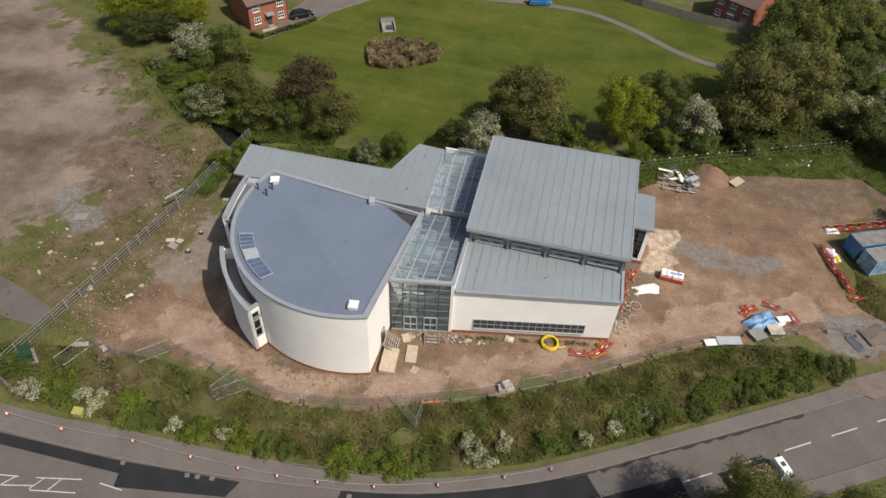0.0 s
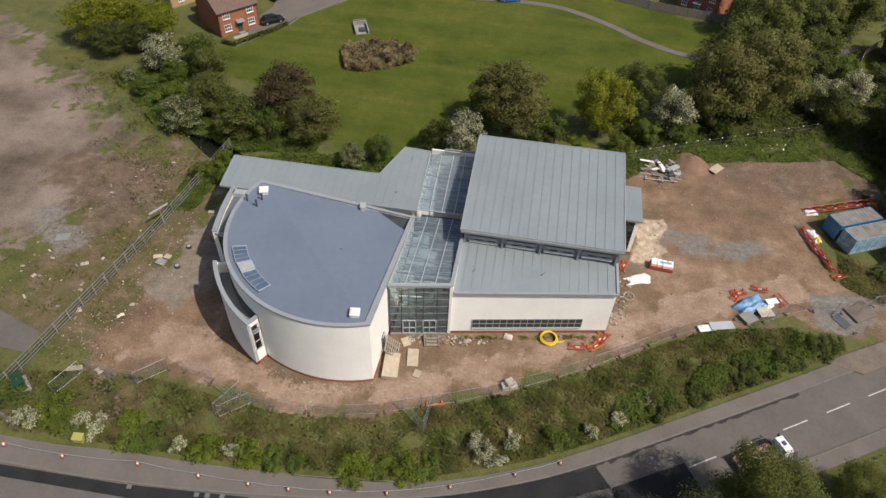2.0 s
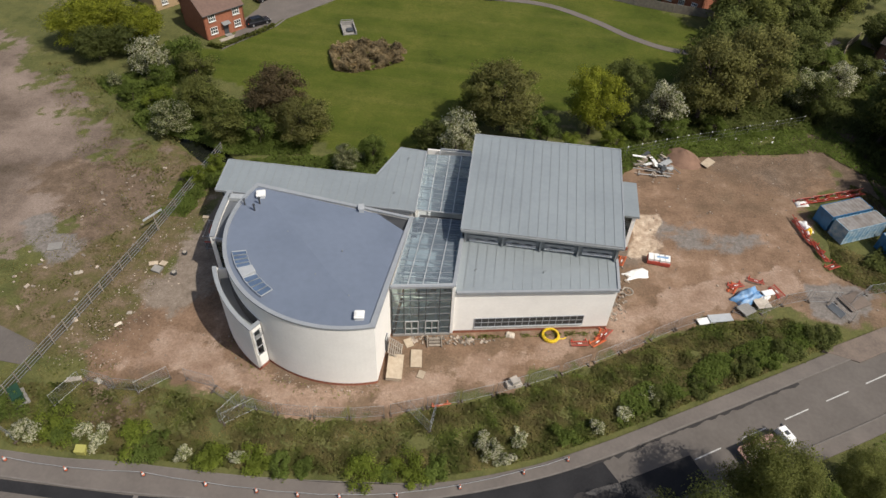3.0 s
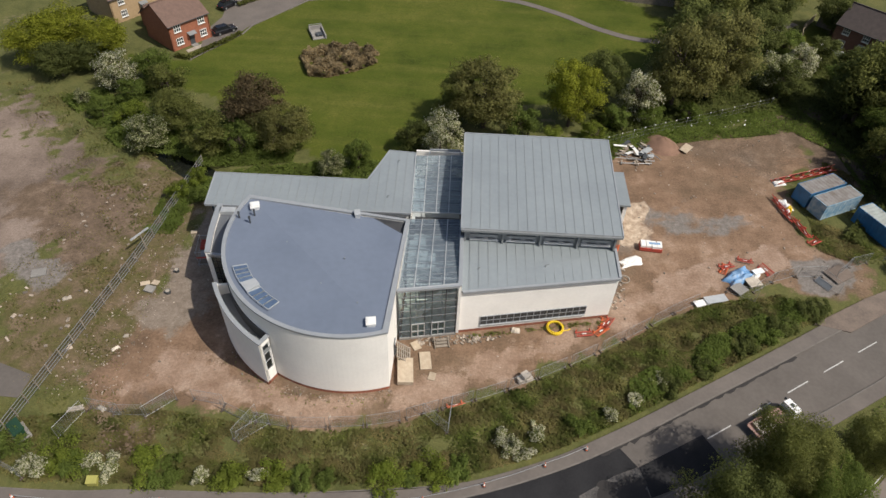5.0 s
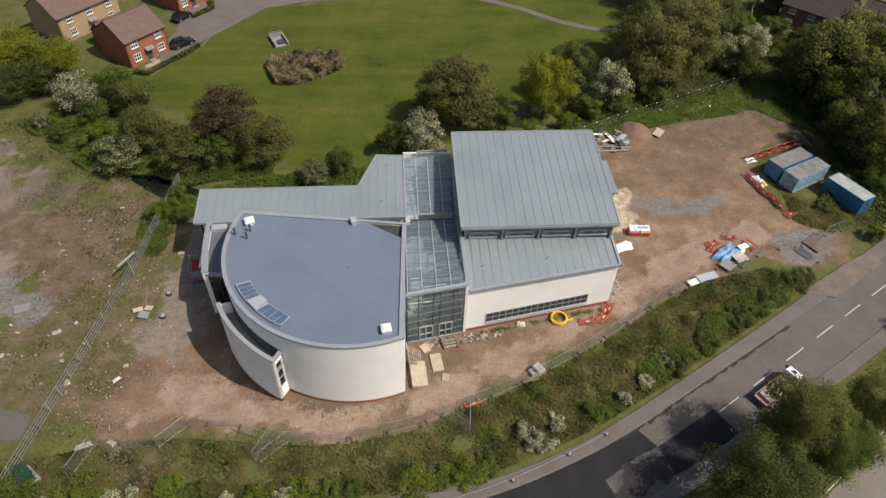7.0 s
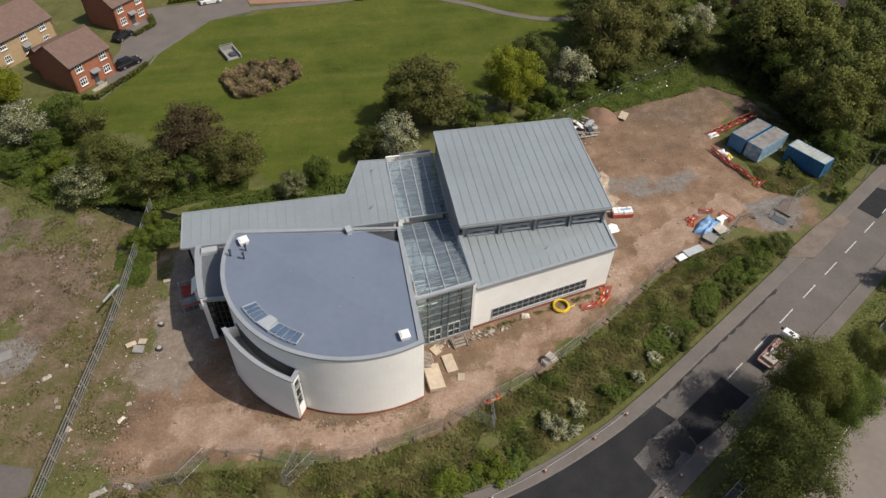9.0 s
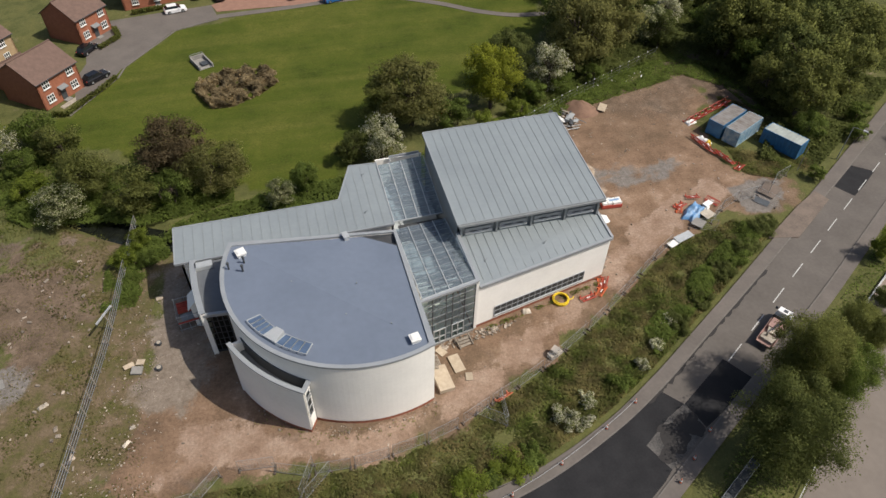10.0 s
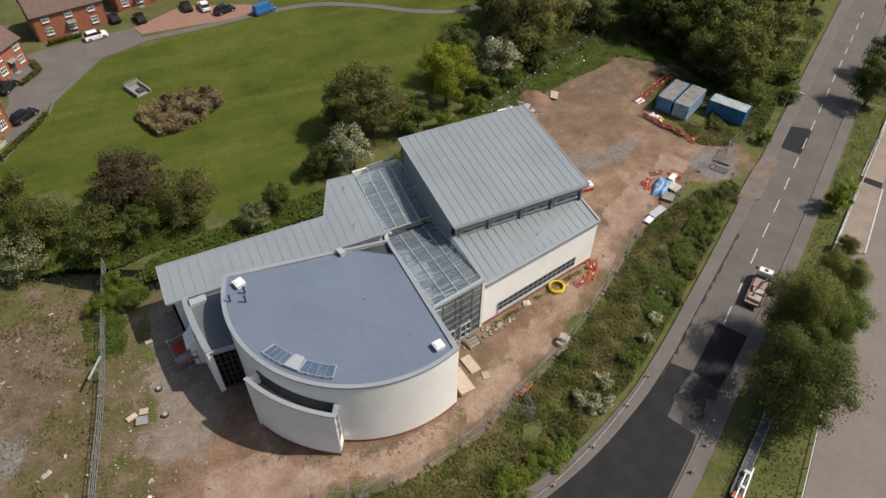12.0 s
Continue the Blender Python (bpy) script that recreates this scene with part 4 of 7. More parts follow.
# inside of the link: floor, gallery and roof trusses seen through the glass
put("inside_floor", Build().slab([(-14.2, 45.3, 0.2), (-8.1, 46.6, 0.2), (-8.1, 69, 0.2), (-14.2, 69, 0.2)], 0.2), M_FLOORIN, church, "pale concrete floor inside")
put("gallery", Build().box((-11.1, 54.6, 4.2), (6.0, 6.4, 0.35)).box((-11.1, 51.4, 4.9), (6.0, 0.06, 1.0)), M_GALLERY, church, "pale inner gallery floor")
put("gallery", Build().box((-11.1, 64.5, 4.2), (6.0, 9.0, 0.3)), M_GALLERY, church, "pale inner gallery floor")
tr = Build()
for y in (47.5, 50, 52.5, 55):
    z = 8.2 - (y - 45.5) * 0.135
    tr.bar((-14.2, y, z), (-8.0, y, z), 0.12, 0.2)
for y in (61.3, 63.3, 65.3, 67.3):
    tr.bar((-14.1, y, 6.6 + (y - 59.3) * 0.18), (-8.0, y, 6.6 + (y - 59.3) * 0.18), 0.12, 0.2)
for x in (-12.6, -9.7):
    tr.bar((x, 46.6, 0.2), (x, 46.6, 8.0), 0.15)
# Added pale bars imitate the bright streaks across the entrance glass.
for z in (2.75, 3.4, 5.1, 5.7, 6.5):
    put("inner_rail", Build().bar((-14.0, 47.6 + 0.12 * z, z), (-8.3, 48.3 + 0.12 * z, z), 0.1, 0.14), M_RENDER, church, "added pale bar imitating bright streaks in the glass")
put("roof_truss", tr, M_PALE, church, "pale steel roof beams")
put("inner_panel", Build().box((-13.2, 49.6, 3.2), (1.3, 0.12, 5.6)), M_RENDER, church, "pale inner wall panel")
put("inner_panel", Build().box((-11.6, 50.4, 2.0), (1.5, 0.12, 3.4)), M_GALLERY, church, "grey inner wall panel")
put("inner_stair", Build().bar((-12.4, 48.6, 0.3), (-9.2, 49.6, 4.2), 1.0, 0.14).bar((-12.4, 48.1, 1.3), (-9.2, 49.1, 5.2), 0.06), M_GALLERY, church, "pale stair flight inside the glazed hall")
iw = Build()
iw.wall((-8.0, 70.0), (-14.2, 70.0), 0, 8.4, 8.4, 0.2)
iw.box((-14.15, 64.5, 3.2), (0.1, 10.4, 6.3))
iw.box((-11.1, 58.3, 2.1), (6.1, 0.15, 4.0))
put("inner_wall", iw, M_RENDER, church)


def seams(roof, along, n):
    """Raised standing seams on a roof: each a thin rib of its own."""
    for k in range(1, n):
        p, q = along(k / n)
        put("seam", Build().bar(p, q, 0.034, 0.05), M_RIB, roof)


# tall hall
HW, HE, HS, HN = -7.95, 10.25, 53.3, 69.1
hz = lambda y: 10.2 + (y - HS) * 0.118
hall_wall = Build()
hall_wall.wall((-7.75, 54.0), (9.95, 54.0), 7.0, 9.95, 9.95, 0.3).wall((9.95, 54.0), (9.95, 68.8), 0, 9.95, 11.75, 0.3)
hall_wall.wall((9.95, 68.8), (-7.75, 68.8), 0, 11.75, 11.75, 0.3).wall((-7.75, 68.8), (-7.75, 54.0), 0, 11.75, 9.95, 0.3)
put("hall_wall", hall_wall, M_CLAD, church, "grey metal clad hall wall")
hr = put("hall_roof", Build().slab([(HW, HS, hz(HS)), (HE, HS, hz(HS)), (HE, HN, hz(HN)), (HW, HN, hz(HN))], 0.32), M_SEAM, church, "grey standing seam metal roof")
seams(hr, lambda u: ((HW + (HE - HW) * u, HS + 0.15, hz(HS + 0.15) + 0.02), (HW + (HE - HW) * u, HN - 0.1, hz(HN - 0.1) + 0.02)), 17)
edge = Build()
edge.bar((HW - 0.03, HS, hz(HS) - 0.1), (HW - 0.03, HN, hz(HN) - 0.1), 0.14, 0.34).bar((HE + 0.03, HS, hz(HS) - 0.1), (HE + 0.03, HN, hz(HN) - 0.1), 0.14, 0.34)
edge.bar((HW, HN + 0.03, hz(HN) - 0.1), (HE, HN + 0.03, hz(HN) - 0.1), 0.14, 0.34)
put("verge_trim", edge, M_COPING, hr, "grey folded metal verge trim")
put("gutter", Build().bar((HW, HS - 0.1, hz(HS) - 0.2), (HE, HS - 0.1, hz(HS) - 0.2), 0.26, 0.26).bar((HW + 0.3, HS + 0.03, hz(HS) - 0.02), (HE - 0.2, HS + 0.03, hz(HS) - 0.02), 0.08, 0.06), M_CLAD, hr, "dark grey eaves gutter")
for k in range(5):
    x = (-7.45, -3.15, 1.15, 5.45, 9.7)[k]
    put("clerestory_post", Build().box((x, 53.78, 8.75), (0.22, 0.45, 2.4)), M_CLAD, church, "grey clad post under the eaves")
for k in range(4):
    x0, x1 = (-6.9, -2.7, 1.65, 5.95)[k], (-3.7, 0.6, 4.95, 9.2)[k]
    w = put("clerestory_window", Build().box(((x0 + x1) / 2, 53.96, 8.52), (x1 - x0, 0.12, 0.62)), M_PALEGLASS, church, "low grey clerestory window")
    put("sill", Build().box(((x0 + x1) / 2, 53.85, 8.14), (x1 - x0 + 0.1, 0.36, 0.16)), M_WHITE, w, "white window sill")
    for xx in (x0 + 0.32 * (x1 - x0), x0 + 0.78 * (x1 - x0)):
        put("opening_pane", Build().box((xx, 53.88, 8.34), (0.26 * (x1 - x0), 0.06, 0.16)), M_FRAME, w, "dark opening pane")
    put("window_frame", Build().box(((x0 + x1) / 2, 53.9, 8.86), (x1 - x0, 0.12, 0.08)), M_CLAD, w)
    put("mullion", Build().box(((x0 + x1) / 2, 53.9, 8.52), (0.08, 0.12, 0.62)), M_CLAD, w)

# low front block
LSW, LSE, LNE, LNW = (-7.9, 46.42, 7.25), (10.12, 50.05, 6.95), (9.95, 54.0, 7.55), (-7.9, 54.0, 7.95)
lw = Build()
lw.wall(LSW[:2], LSE[:2], 0.45, 7.0, 6.75, 0.35).wall(LSE[:2], (9.95, 54.2), 0.45, 6.75, 7.3, 0.3)
put("front_wall", lw, M_RENDER, church, "cream rendered front wall")
put("cheek_wall", Build().wall((-7.65, 54.0), (-7.65, 46.2), 0.3, 8.35, 8.4, -0.32), M_RENDER, church, "rendered cheek wall beside the glass roof")
put("cheek_coping", Build().bar((-7.81, 46.15, 8.45), (-7.81, 54.0, 8.4), 0.42, 0.12), M_COPING, church)
put("plinth", Build().wall((-7.9, 46.44), (10.1, 50.07), -0.2, 0.46, 0.46, 0.3), M_BRICK, church, "red brick plinth course")
lr = put("front_roof", Build().slab([LSW, LSE, LNE, LNW], 0.3), M_SEAM, church, "grey standing seam lean-to roof")
v4 = [Vector(p) for p in (LSW, LSE, LNE, LNW)]
seams(lr, lambda u: (v4[0].lerp(v4[1], u) + Vector((0, 0.2, 0.06)), v4[3].lerp(v4[2], u) + Vector((0, 0, 0.06))), 17)
put("gutter", Build().bar((-7.5, 46.36, 7.12), (10.2, 49.93, 6.83), 0.3, 0.34).bar((10.15, 49.95, 6.95), (10.0, 54.0, 7.55), 0.3, 0.3), M_COPING, lr, "grey metal gutter and verge")
for p in ((-5.9, 49.6), (1.7, 50.6)):
    put("roof_hook", Build().tube((*p, 7.4), (*p, 7.75), 0.04).bar((p[0], p[1], 7.75), (p[0] + 0.3, p[1] + 0.1, 7.8), 0.05), M_CLAD, lr)
ws = Vector((10.12 + 7.9, 50.05 - 46.42)).normalized()
wn_ = Vector((ws.y, -ws.x))
wp = Vector((-7.9, 46.42)) + ws * 2.7 + wn_ * 0.05
wq = Vector((-7.9, 46.42)) + ws * 15.3 + wn_ * 0.05
# Near-black sheet on the solid wall paints an unlit room behind the panes.
put("dark_backing", Build().bar((*(wp - wn_ * 0.02), 1.82), (*(wq - wn_ * 0.02), 1.82), 0.05, 1.5), M_UNLIT, church)
glazed("ribbon_window", wp, wq, 1.1, 2.55, 16, 2, M_COPING, M_GLASS, 0.07, "long ribbon window with grey frames")
put("sill", Build().bar((*(wp + wn_ * 0.06), 1.04), (*(wq + wn_ * 0.06), 1.04), 0.2, 0.08), M_PALE, church)

# annex behind the drum
az = lambda y: 6.85 + (y - 58.75) * 0.168
AX = [(-39.4, 58.75), (-14.15, 59.0), (-14.2, 69.05), (-17.7, 69.25), (-20.0, 64.05), (-39.4, 63.95)]
ar = put("annex_roof", Build().slab([(x, y, az(y)) for x, y in AX], 0.28), M_SEAM, church, "pale grey standing seam annex roof")


def annex_span(u):
    x = -39.4 + 25.2 * u
    top = 63.95 if x < -20 else (64.05 + (x + 20) / 2.3 * 5.2 if x < -17.7 else 69.1)
    return (x, 58.85, az(58.85) + 0.02), (x, top - 0.05, az(top - 0.05) + 0.02)


seams(ar, annex_span, 23)
ab = Build()
for k in range(6):
    p, q = AX[k], AX[(k + 1) % 6]
    ab.bar((*p, az(p[1]) - 0.06), (*q, az(q[1]) - 0.06), 0.12, 0.26)
put("verge_trim", ab, M_COPING, ar, "pale metal roof edge")
aw = Build()
AW = [(-38.9, 59.4), (-14.2, 59.4), (-14.2, 68.6), (-17.4, 68.7), (-19.7, 63.6), (-38.9, 63.5)]
for k in range(6):
    p, q = AW[k], AW[(k + 1) % 6]
    aw.wall(p, q, -0.2, az(p[1]) - 0.27, az(q[1]) - 0.27, 0.25)
put("annex_wall", aw, M_RENDER, church, "white rendered annex wall")
for p in ((-16.4, 67.2), (-17.2, 61.3)):
    put("roof_hook", Build().tube((*p, az(p[1])), (*p, az(p[1]) + 0.35), 0.04).bar((*p, az(p[1]) + 0.35), (p[0] + 0.3, p[1], az(p[1]) + 0.38), 0.05), M_CLAD, ar)

# west bay between annex and drum
BO = [(-37.75, 58.9), (-37.7, 57.0), (-37.5, 54.5), (-37.2, 52.4), (-36.85, 50.5)]
BI = [(-37.2, 58.9), (-37.15, 57.0), (-36.95, 54.5), (-36.65, 52.4), (-36.35, 50.55)]
put("bay_wall", Build().ring(BO, BI, flat(0.0), flat(6.85), False), M_RENDER, church, "white rendered curved bay wall")
put("bay_coping", Build().ring([(x - 0.06, y) for x, y in BO], [(x + 0.06, y) for x, y in BI], flat(6.85), flat(7.0), False), M_COPING, church)
put("bay_roof", Build().slab([(-36.6, 50.7, 6.45), (-33.4, 50.4, 6.45), (-33.3, 58.8, 6.45), (-37.3, 58.8, 6.45)], 0.3), M_BAYROOF, church, "dark grey bay roof")
glazed("bay_window", (-36.4, 50.75), (-33.7, 50.5), 0.4, 6.3, 5, 6, M_FRAME, M_GLASS, 0.08, "dark framed bay window")
put("bay_sill", Build().bar((-36.6, 50.68, 6.5), (-33.6, 50.42, 6.5), 0.35, 0.4), M_COPING, church)
put("bay_floor", Build().slab([(-36.5, 50.8, 0.2), (-33.5, 50.6, 0.2), (-33.5, 58, 0.2), (-37, 58, 0.2)], 0.2), M_UNLIT, church)
put("roof_hatch", Build().box((-36.3, 57.9, 6.75), (1.9, 0.9, 0.5), 4).box((-36.3, 57.9, 7.02), (1.6, 0.65, 0.06), 4), M_PALE, church, "pale metal roof hatch")
put("porch_cheek", Build().wall((-38.6, 55.2), (-37.6, 55.0), 0, 3.2, 4.6, 0.3).slab([(-38.9, 54.9, 3.3), (-37.7, 54.7, 4.7), (-37.7, 56.7, 5.0), (-38.9, 56.9, 3.6)], 0.2), M_RENDER, church, "white rendered slanting porch cheek")

# crescent bay in front of the drum
LO = arc(15.6, radians(204.4), radians(240.0), 20)
LI = arc(15.2, radians(204.4), radians(240.0), 20)
lz = lambda x, y: 7.95 - 0.75 * ((x + 34) / 6.6) ** 1.0
put("crescent_wall", Build().ring(LO, LI, flat(0.45), lambda x, y: lz(x, y) - 0.15, False), M_RENDER, church, "white rendered crescent wall")
put("plinth", Build().ring(arc(15.57, radians(204.4), radians(240.0), 20), LI, flat(-0.2), flat(0.46), False), M_BRICK, church, "red brick plinth course")
put("crescent_coping", Build().ring(arc(15.66, radians(204.2), radians(240.2), 20), arc(15.2, radians(204.2), radians(240.2), 20), lambda x, y: lz(x, y) - 0.17, lz, False), M_COPING, church, "grey metal coping")
put("crescent_roof", Build().ring(arc(15.1, radians(204.4), radians(240), 20), arc(14.05, radians(204.4), radians(240), 20), lambda x, y: lz(x, y) - 2.2, lambda x, y: lz(x, y) - 1.7, False), M_CLAD, church, "dark grey sunken bay roof")
put("crescent_lining", Build().ring(arc(14.2, radians(204.4), radians(240), 20), arc(14.11, radians(204.4), radians(240), 20), lambda x, y: lz(x, y) - 1.75, lambda x, y: lz(x, y) - 0.05, False), M_SHADELINING, church, "dark membrane upstand against the drum")
e0, e1 = Vector(arc(15.6, radians(240), radians(240), 1)[0]), Vector(arc(14.1, radians(240), radians(240), 1)[0])
ew = Build()
ed = (e1 - e0).normalized()
sx = lambda k: e0 + ed * k
for k0, k1, z0, z1 in ((0, 0.28, 0.45, 7.05), (1.15, 1.4, 0.45, 7.05), (0.28, 1.15, 0.45, 2.3), (0.28, 1.15, 6.2, 7.05)):
    ew.wall(sx(k0), sx(k1), z0, z1, z1, 0.3)
put("crescent_end_wall", ew, M_RENDER, church, "white end wall with a tall window")
put("crescent_end_coping", Build().bar((*sx(-0.05), 7.12), (*sx(1.4), 7.12), 0.45, 0.14), M_COPING, church)
put("plinth", Build().wall(sx(0), sx(1.4), -0.2, 0.46, 0.46, 0.3), M_BRICK, church)
glazed("end_window", sx(0.28) + Vector((0.03, 0.1)), sx(1.15) + Vector((0.03, 0.1)), 2.3, 6.2, 1, 3, M_PALE, M_GLASS, 0.09, "tall narrow window")
w0, w1_ = Vector(LO[0]), Vector(arc(14.05, radians(204.4), radians(204.4), 1)[0])
put("crescent_west_end", Build().wall(w1_, w0, 0.0, 7.4, 7.8, 0.3), M_RENDER, church)

# east bay of the hall
put("east_bay_wall", Build().wall((13.35, 63.9), (13.5, 70.3), 0, 5.8, 5.8, 0.3).wall((13.5, 70.3), (10, 70.3), 0, 5.8, 5.8, 0.3).wall((12.95, 63.9), (13.4, 63.9), 0, 5.8, 5.8, 0.3).wall((10, 63.95), (13.0, 63.95), 0.0, 0.7, 0.7, 0.3), M_RENDER, church, "white rendered bay wall")
put("east_bay_roof", Build().slab([(9.9, 63.7, 6.05), (13.75, 63.7, 6.0), (13.85, 70.6, 6.0), (9.9, 70.6, 6.05)], 0.3), M_SEAM, church, "grey flat bay roof")
glazed("east_bay_window", (10.1, 64.0), (13.0, 64.0), 0.8, 5.6, 4, 6, M_FRAME, M_GLASS, 0.09, "dark framed stair window")
put("plinth", Build().wall((9.9, 63.8), (13.55, 63.8), -0.1, 0.5, 0.5, 0.1), M_BRICK, church)
put("inside_floor", Build().slab([(-7.4, 54.6, 0.2), (9.6, 54.6, 0.2), (9.6, 69, 0.2), (-7.4, 69, 0.2)], 0.2), M_UNLIT, church)

# ---- trees and shrubs
def crown_points(rnd, r, h, lobes, n, base=0.25):
    """Points over many uneven lobes that together make a crown of radius r from base*h up to h."""
    cs = []
    for _ in range(lobes):
        a, k = rnd.uniform(0, 2 * math.pi), math.sqrt(rnd.uniform(0, 1))
        z = rnd.uniform(base, 0.86)
        wide = math.sin(math.pi * min(1, max(0.0, (z - base) / (1.02 - base))) ** 0.75) ** 0.6
        cs.append((r * 0.8 * k * wide * math.cos(a), r * 0.8 * k * wide * math.sin(a), h * z, rnd.uniform(0.16, 0.34) * r))
    cs = np.array(cs)
    pick = rnd.integers(0, len(cs), n)
    d = rnd.normal(size=(n, 3))
    d /= np.linalg.norm(d, axis=1)[:, None]
    d[:, 2] = np.where(d[:, 2] < -0.3, -d[:, 2], d[:, 2])
    rad = cs[pick, 3:4] * np.clip(np.abs(rnd.normal(0.75, 0.3, (n, 1))), 0, 1.12) * np.array([[1, 1, 0.85]])
    pts = cs[pick, :3] + d * rad
    pts[:, 2] = np.maximum(pts[:, 2], 0.05 * h)
    return pts, d, cs


def make_tree(name, label, mat, r, h, n, size, seed, category="tree", base=0.25, lobes=26, stems=1):
    """A tapered trunk with limbs to the lobes of a ragged crown."""
    rnd = np.random.default_rng(seed)
    pts, d, cs = crown_points(rnd, r, h, lobes, n, base)
    t = new(name)
    t.empty_display_size = 0.2
    tagged(t, label, category)
    b = Build()
    for s in range(stems):
        ox, oy = (0, 0) if stems == 1 else rnd.normal(size=2) * 0.25 * r * 0.5
        hh, rr = h * rnd.uniform(0.55, 0.68), 0.022 * h / math.sqrt(stems) + 0.03
        bend = rnd.normal(size=2) * 0.04 * h
        k1, k2 = Vector((ox, oy, -0.15)), Vector((ox + bend[0] * 0.4, oy + bend[1] * 0.4, hh * 0.45))
        k3 = Vector((ox + bend[0], oy + bend[1], hh))
        b.tube(k1, k2, rr * 1.35, rr, 7).tube(k2, k3, rr, rr * 0.5, 7)
        for c in cs[s::stems][:14]:
            p = k2.lerp(k3, rnd.uniform(0.0, 1.0))
            q = Vector(c[:3])
            mid = p.lerp(q, 0.55) + Vector((0, 0, 0.06 * h))
            b.tube(p, mid, rr * 0.42, rr * 0.25, 5).tube(mid, q, rr * 0.25, rr * 0.08, 5)
    put("trunk", b, M_BARK, t, "branching brown trunk")
    put("crown", cards("crown", pts, d, size, rnd), mat, t)
    return t


KINDS = {
    "green": (L_GREEN, "spreading green broadleaf tree", "deciduous_tree"),
    "fresh": (L_FRESH, "fresh spring green broadleaf tree", "deciduous_tree"),
    "dark": (L_DARK, "dense dark green broadleaf tree", "deciduous_tree"),
    "olive": (L_OLIVE, "open olive green tree coming into leaf", "deciduous_tree"),
    "thin": (L_THIN, "open pale olive tree just coming into leaf", "deciduous_tree"),
    "purple": (L_PURPLE, "purple brown leaved tree", "plum_tree"),
    "yellow": (L_YELLOW, "bright yellow green willow", "willow_tree"),
    "haw": (L_HAW, "hawthorn covered in white blossom", "hawthorn"),
    "hawpale": (L_HAWPALE, "hawthorn with thin pale blossom", "hawthorn"),
}
protos = {}


LEVELS = {  # crown radius, height, leaf clumps, leaf size, foot of the crown, lobes, stems
    "near": (5.0, 9.0, 52000, 0.066, 0.2, 80, 1),
    "big": (5.0, 9.0, 19000, 0.108, 0.2, 64, 1),
    "far": (5.0, 9.0, 11000, 0.14, 0.2, 60, 1),
    "small": (3.0, 5.0, 9000, 0.084, 0.12, 36, 3),
}


def tree(kind, x, y, r, h, rz=0.0, level=""):
    """Trees of one kind and level share two crowns, turned and sized to suit."""
    v = int(abs(x * 7.3 + y * 3.1)) % 2
    level = "small" if r <= 4.2 and level != "near" else level or "big"
    cr, ch, n, size, base, lobes, stems = LEVELS[level]
    key = (kind, v, level)
    if key not in protos:
        mat, label, name = KINDS[kind]
        protos[key] = t = make_tree(name, label, mat, cr, ch, n, size, 100 + len(protos), base=base, lobes=lobes, stems=stems)
        t.matrix_basis = pose(x, y, 0, 0, 0, rz) @ Matrix.Diagonal((r / cr, r / cr, h / ch, 1))
        return t
    t = copy_thing(protos[key], pose(x, y, 0, 0, 0, rz))
    t.scale = (r / cr, r / cr, h / ch)
    return t


# between the brook and the estate
WEST_TREES = [
    ("yellow", -80, 106, 6, 8), ("yellow", -72, 104, 5, 7), ("dark", -77, 97.5, 4.4, 6), ("haw", -65.5, 94, 4.2, 6.5), ("green", -61, 97, 4, 6), ("olive", -57, 93, 4, 6),
    ("dark", -72.5, 100, 4.4, 5.5), ("yellow", -82, 101, 6, 7.5), ("green", -62, 90.5, 3, 4.4), ("olive", -52, 83.5, 4.6, 6.5), ("hawpale", -55, 78.6, 4, 5), ("fresh", -60, 85, 3.2, 3.4),
    ("olive", -46, 78, 4.2, 6.5), ("purple", -40.8, 86.0, 6, 7.8), ("thin", -35.0, 80, 5.2, 7), ("green", -41, 78, 3.2, 5.5), ("hawpale", -70, 89.5, 1.6, 2.4), ("green", -66, 86, 2, 2.6),
    ("green", -23.5, 76.3, 2.4, 5), ("hawpale", -26.8, 74.4, 2.4, 3.8), ("fresh", -47, 67.8, 2.2, 2.4), ("fresh", -45.5, 71, 2, 2.2), ("green", -44, 67, 1.6, 1.8),
]
# along the brook behind the hall
NORTH_TREES = [
    ("haw", -11.3, 80.8, 3.7, 7), ("dark", -15.5, 82, 3.4, 5), ("thin", -4.8, 88.5, 7.0, 11), ("olive", -9.5, 90, 4.5, 8), ("green", 1, 86, 3.6, 6), ("yellow", 9, 90, 5.2, 11.5),
    ("dark", 14.5, 96, 5, 10), ("haw", 20.5, 93, 4, 8.5), ("green", 16.5, 90, 2.8, 4.5), ("thin", 27, 97, 6.8, 15), ("thin", 34, 101, 7, 15.5), ("dark", 46.5, 102, 4.2, 7),
    ("fresh", 12.5, 86.5, 2.2, 3.2), ("fresh", 6, 84, 2.4, 3.4), ("green", 22, 92, 3, 4), ("green", 29, 93.6, 2.4, 3.2),
]
# beside the road
ROAD_TREES = [
    ("green", 62.5, 66.8, 2.2, 3), ("green", 49.5, 59.9, 1.6, 2.4), ("dark", 15.9, 23.1, 6.2, 11), ("olive", 22.2, 29.5, 4.6, 12), ("green", 26, 27.5, 4, 9), ("olive", 32, 31.8, 3.6, 8),
    ("fresh", 46.9, 43.7, 2.3, 5.2), ("dark", 41.0, 36.9, 1.8, 2.6), ("olive", 33.5, 33.2, 2.6, 6), ("dark", 73, 60.5, 4.4, 8.5), ("dark", 84, 66, 4.4, 8.5),
]
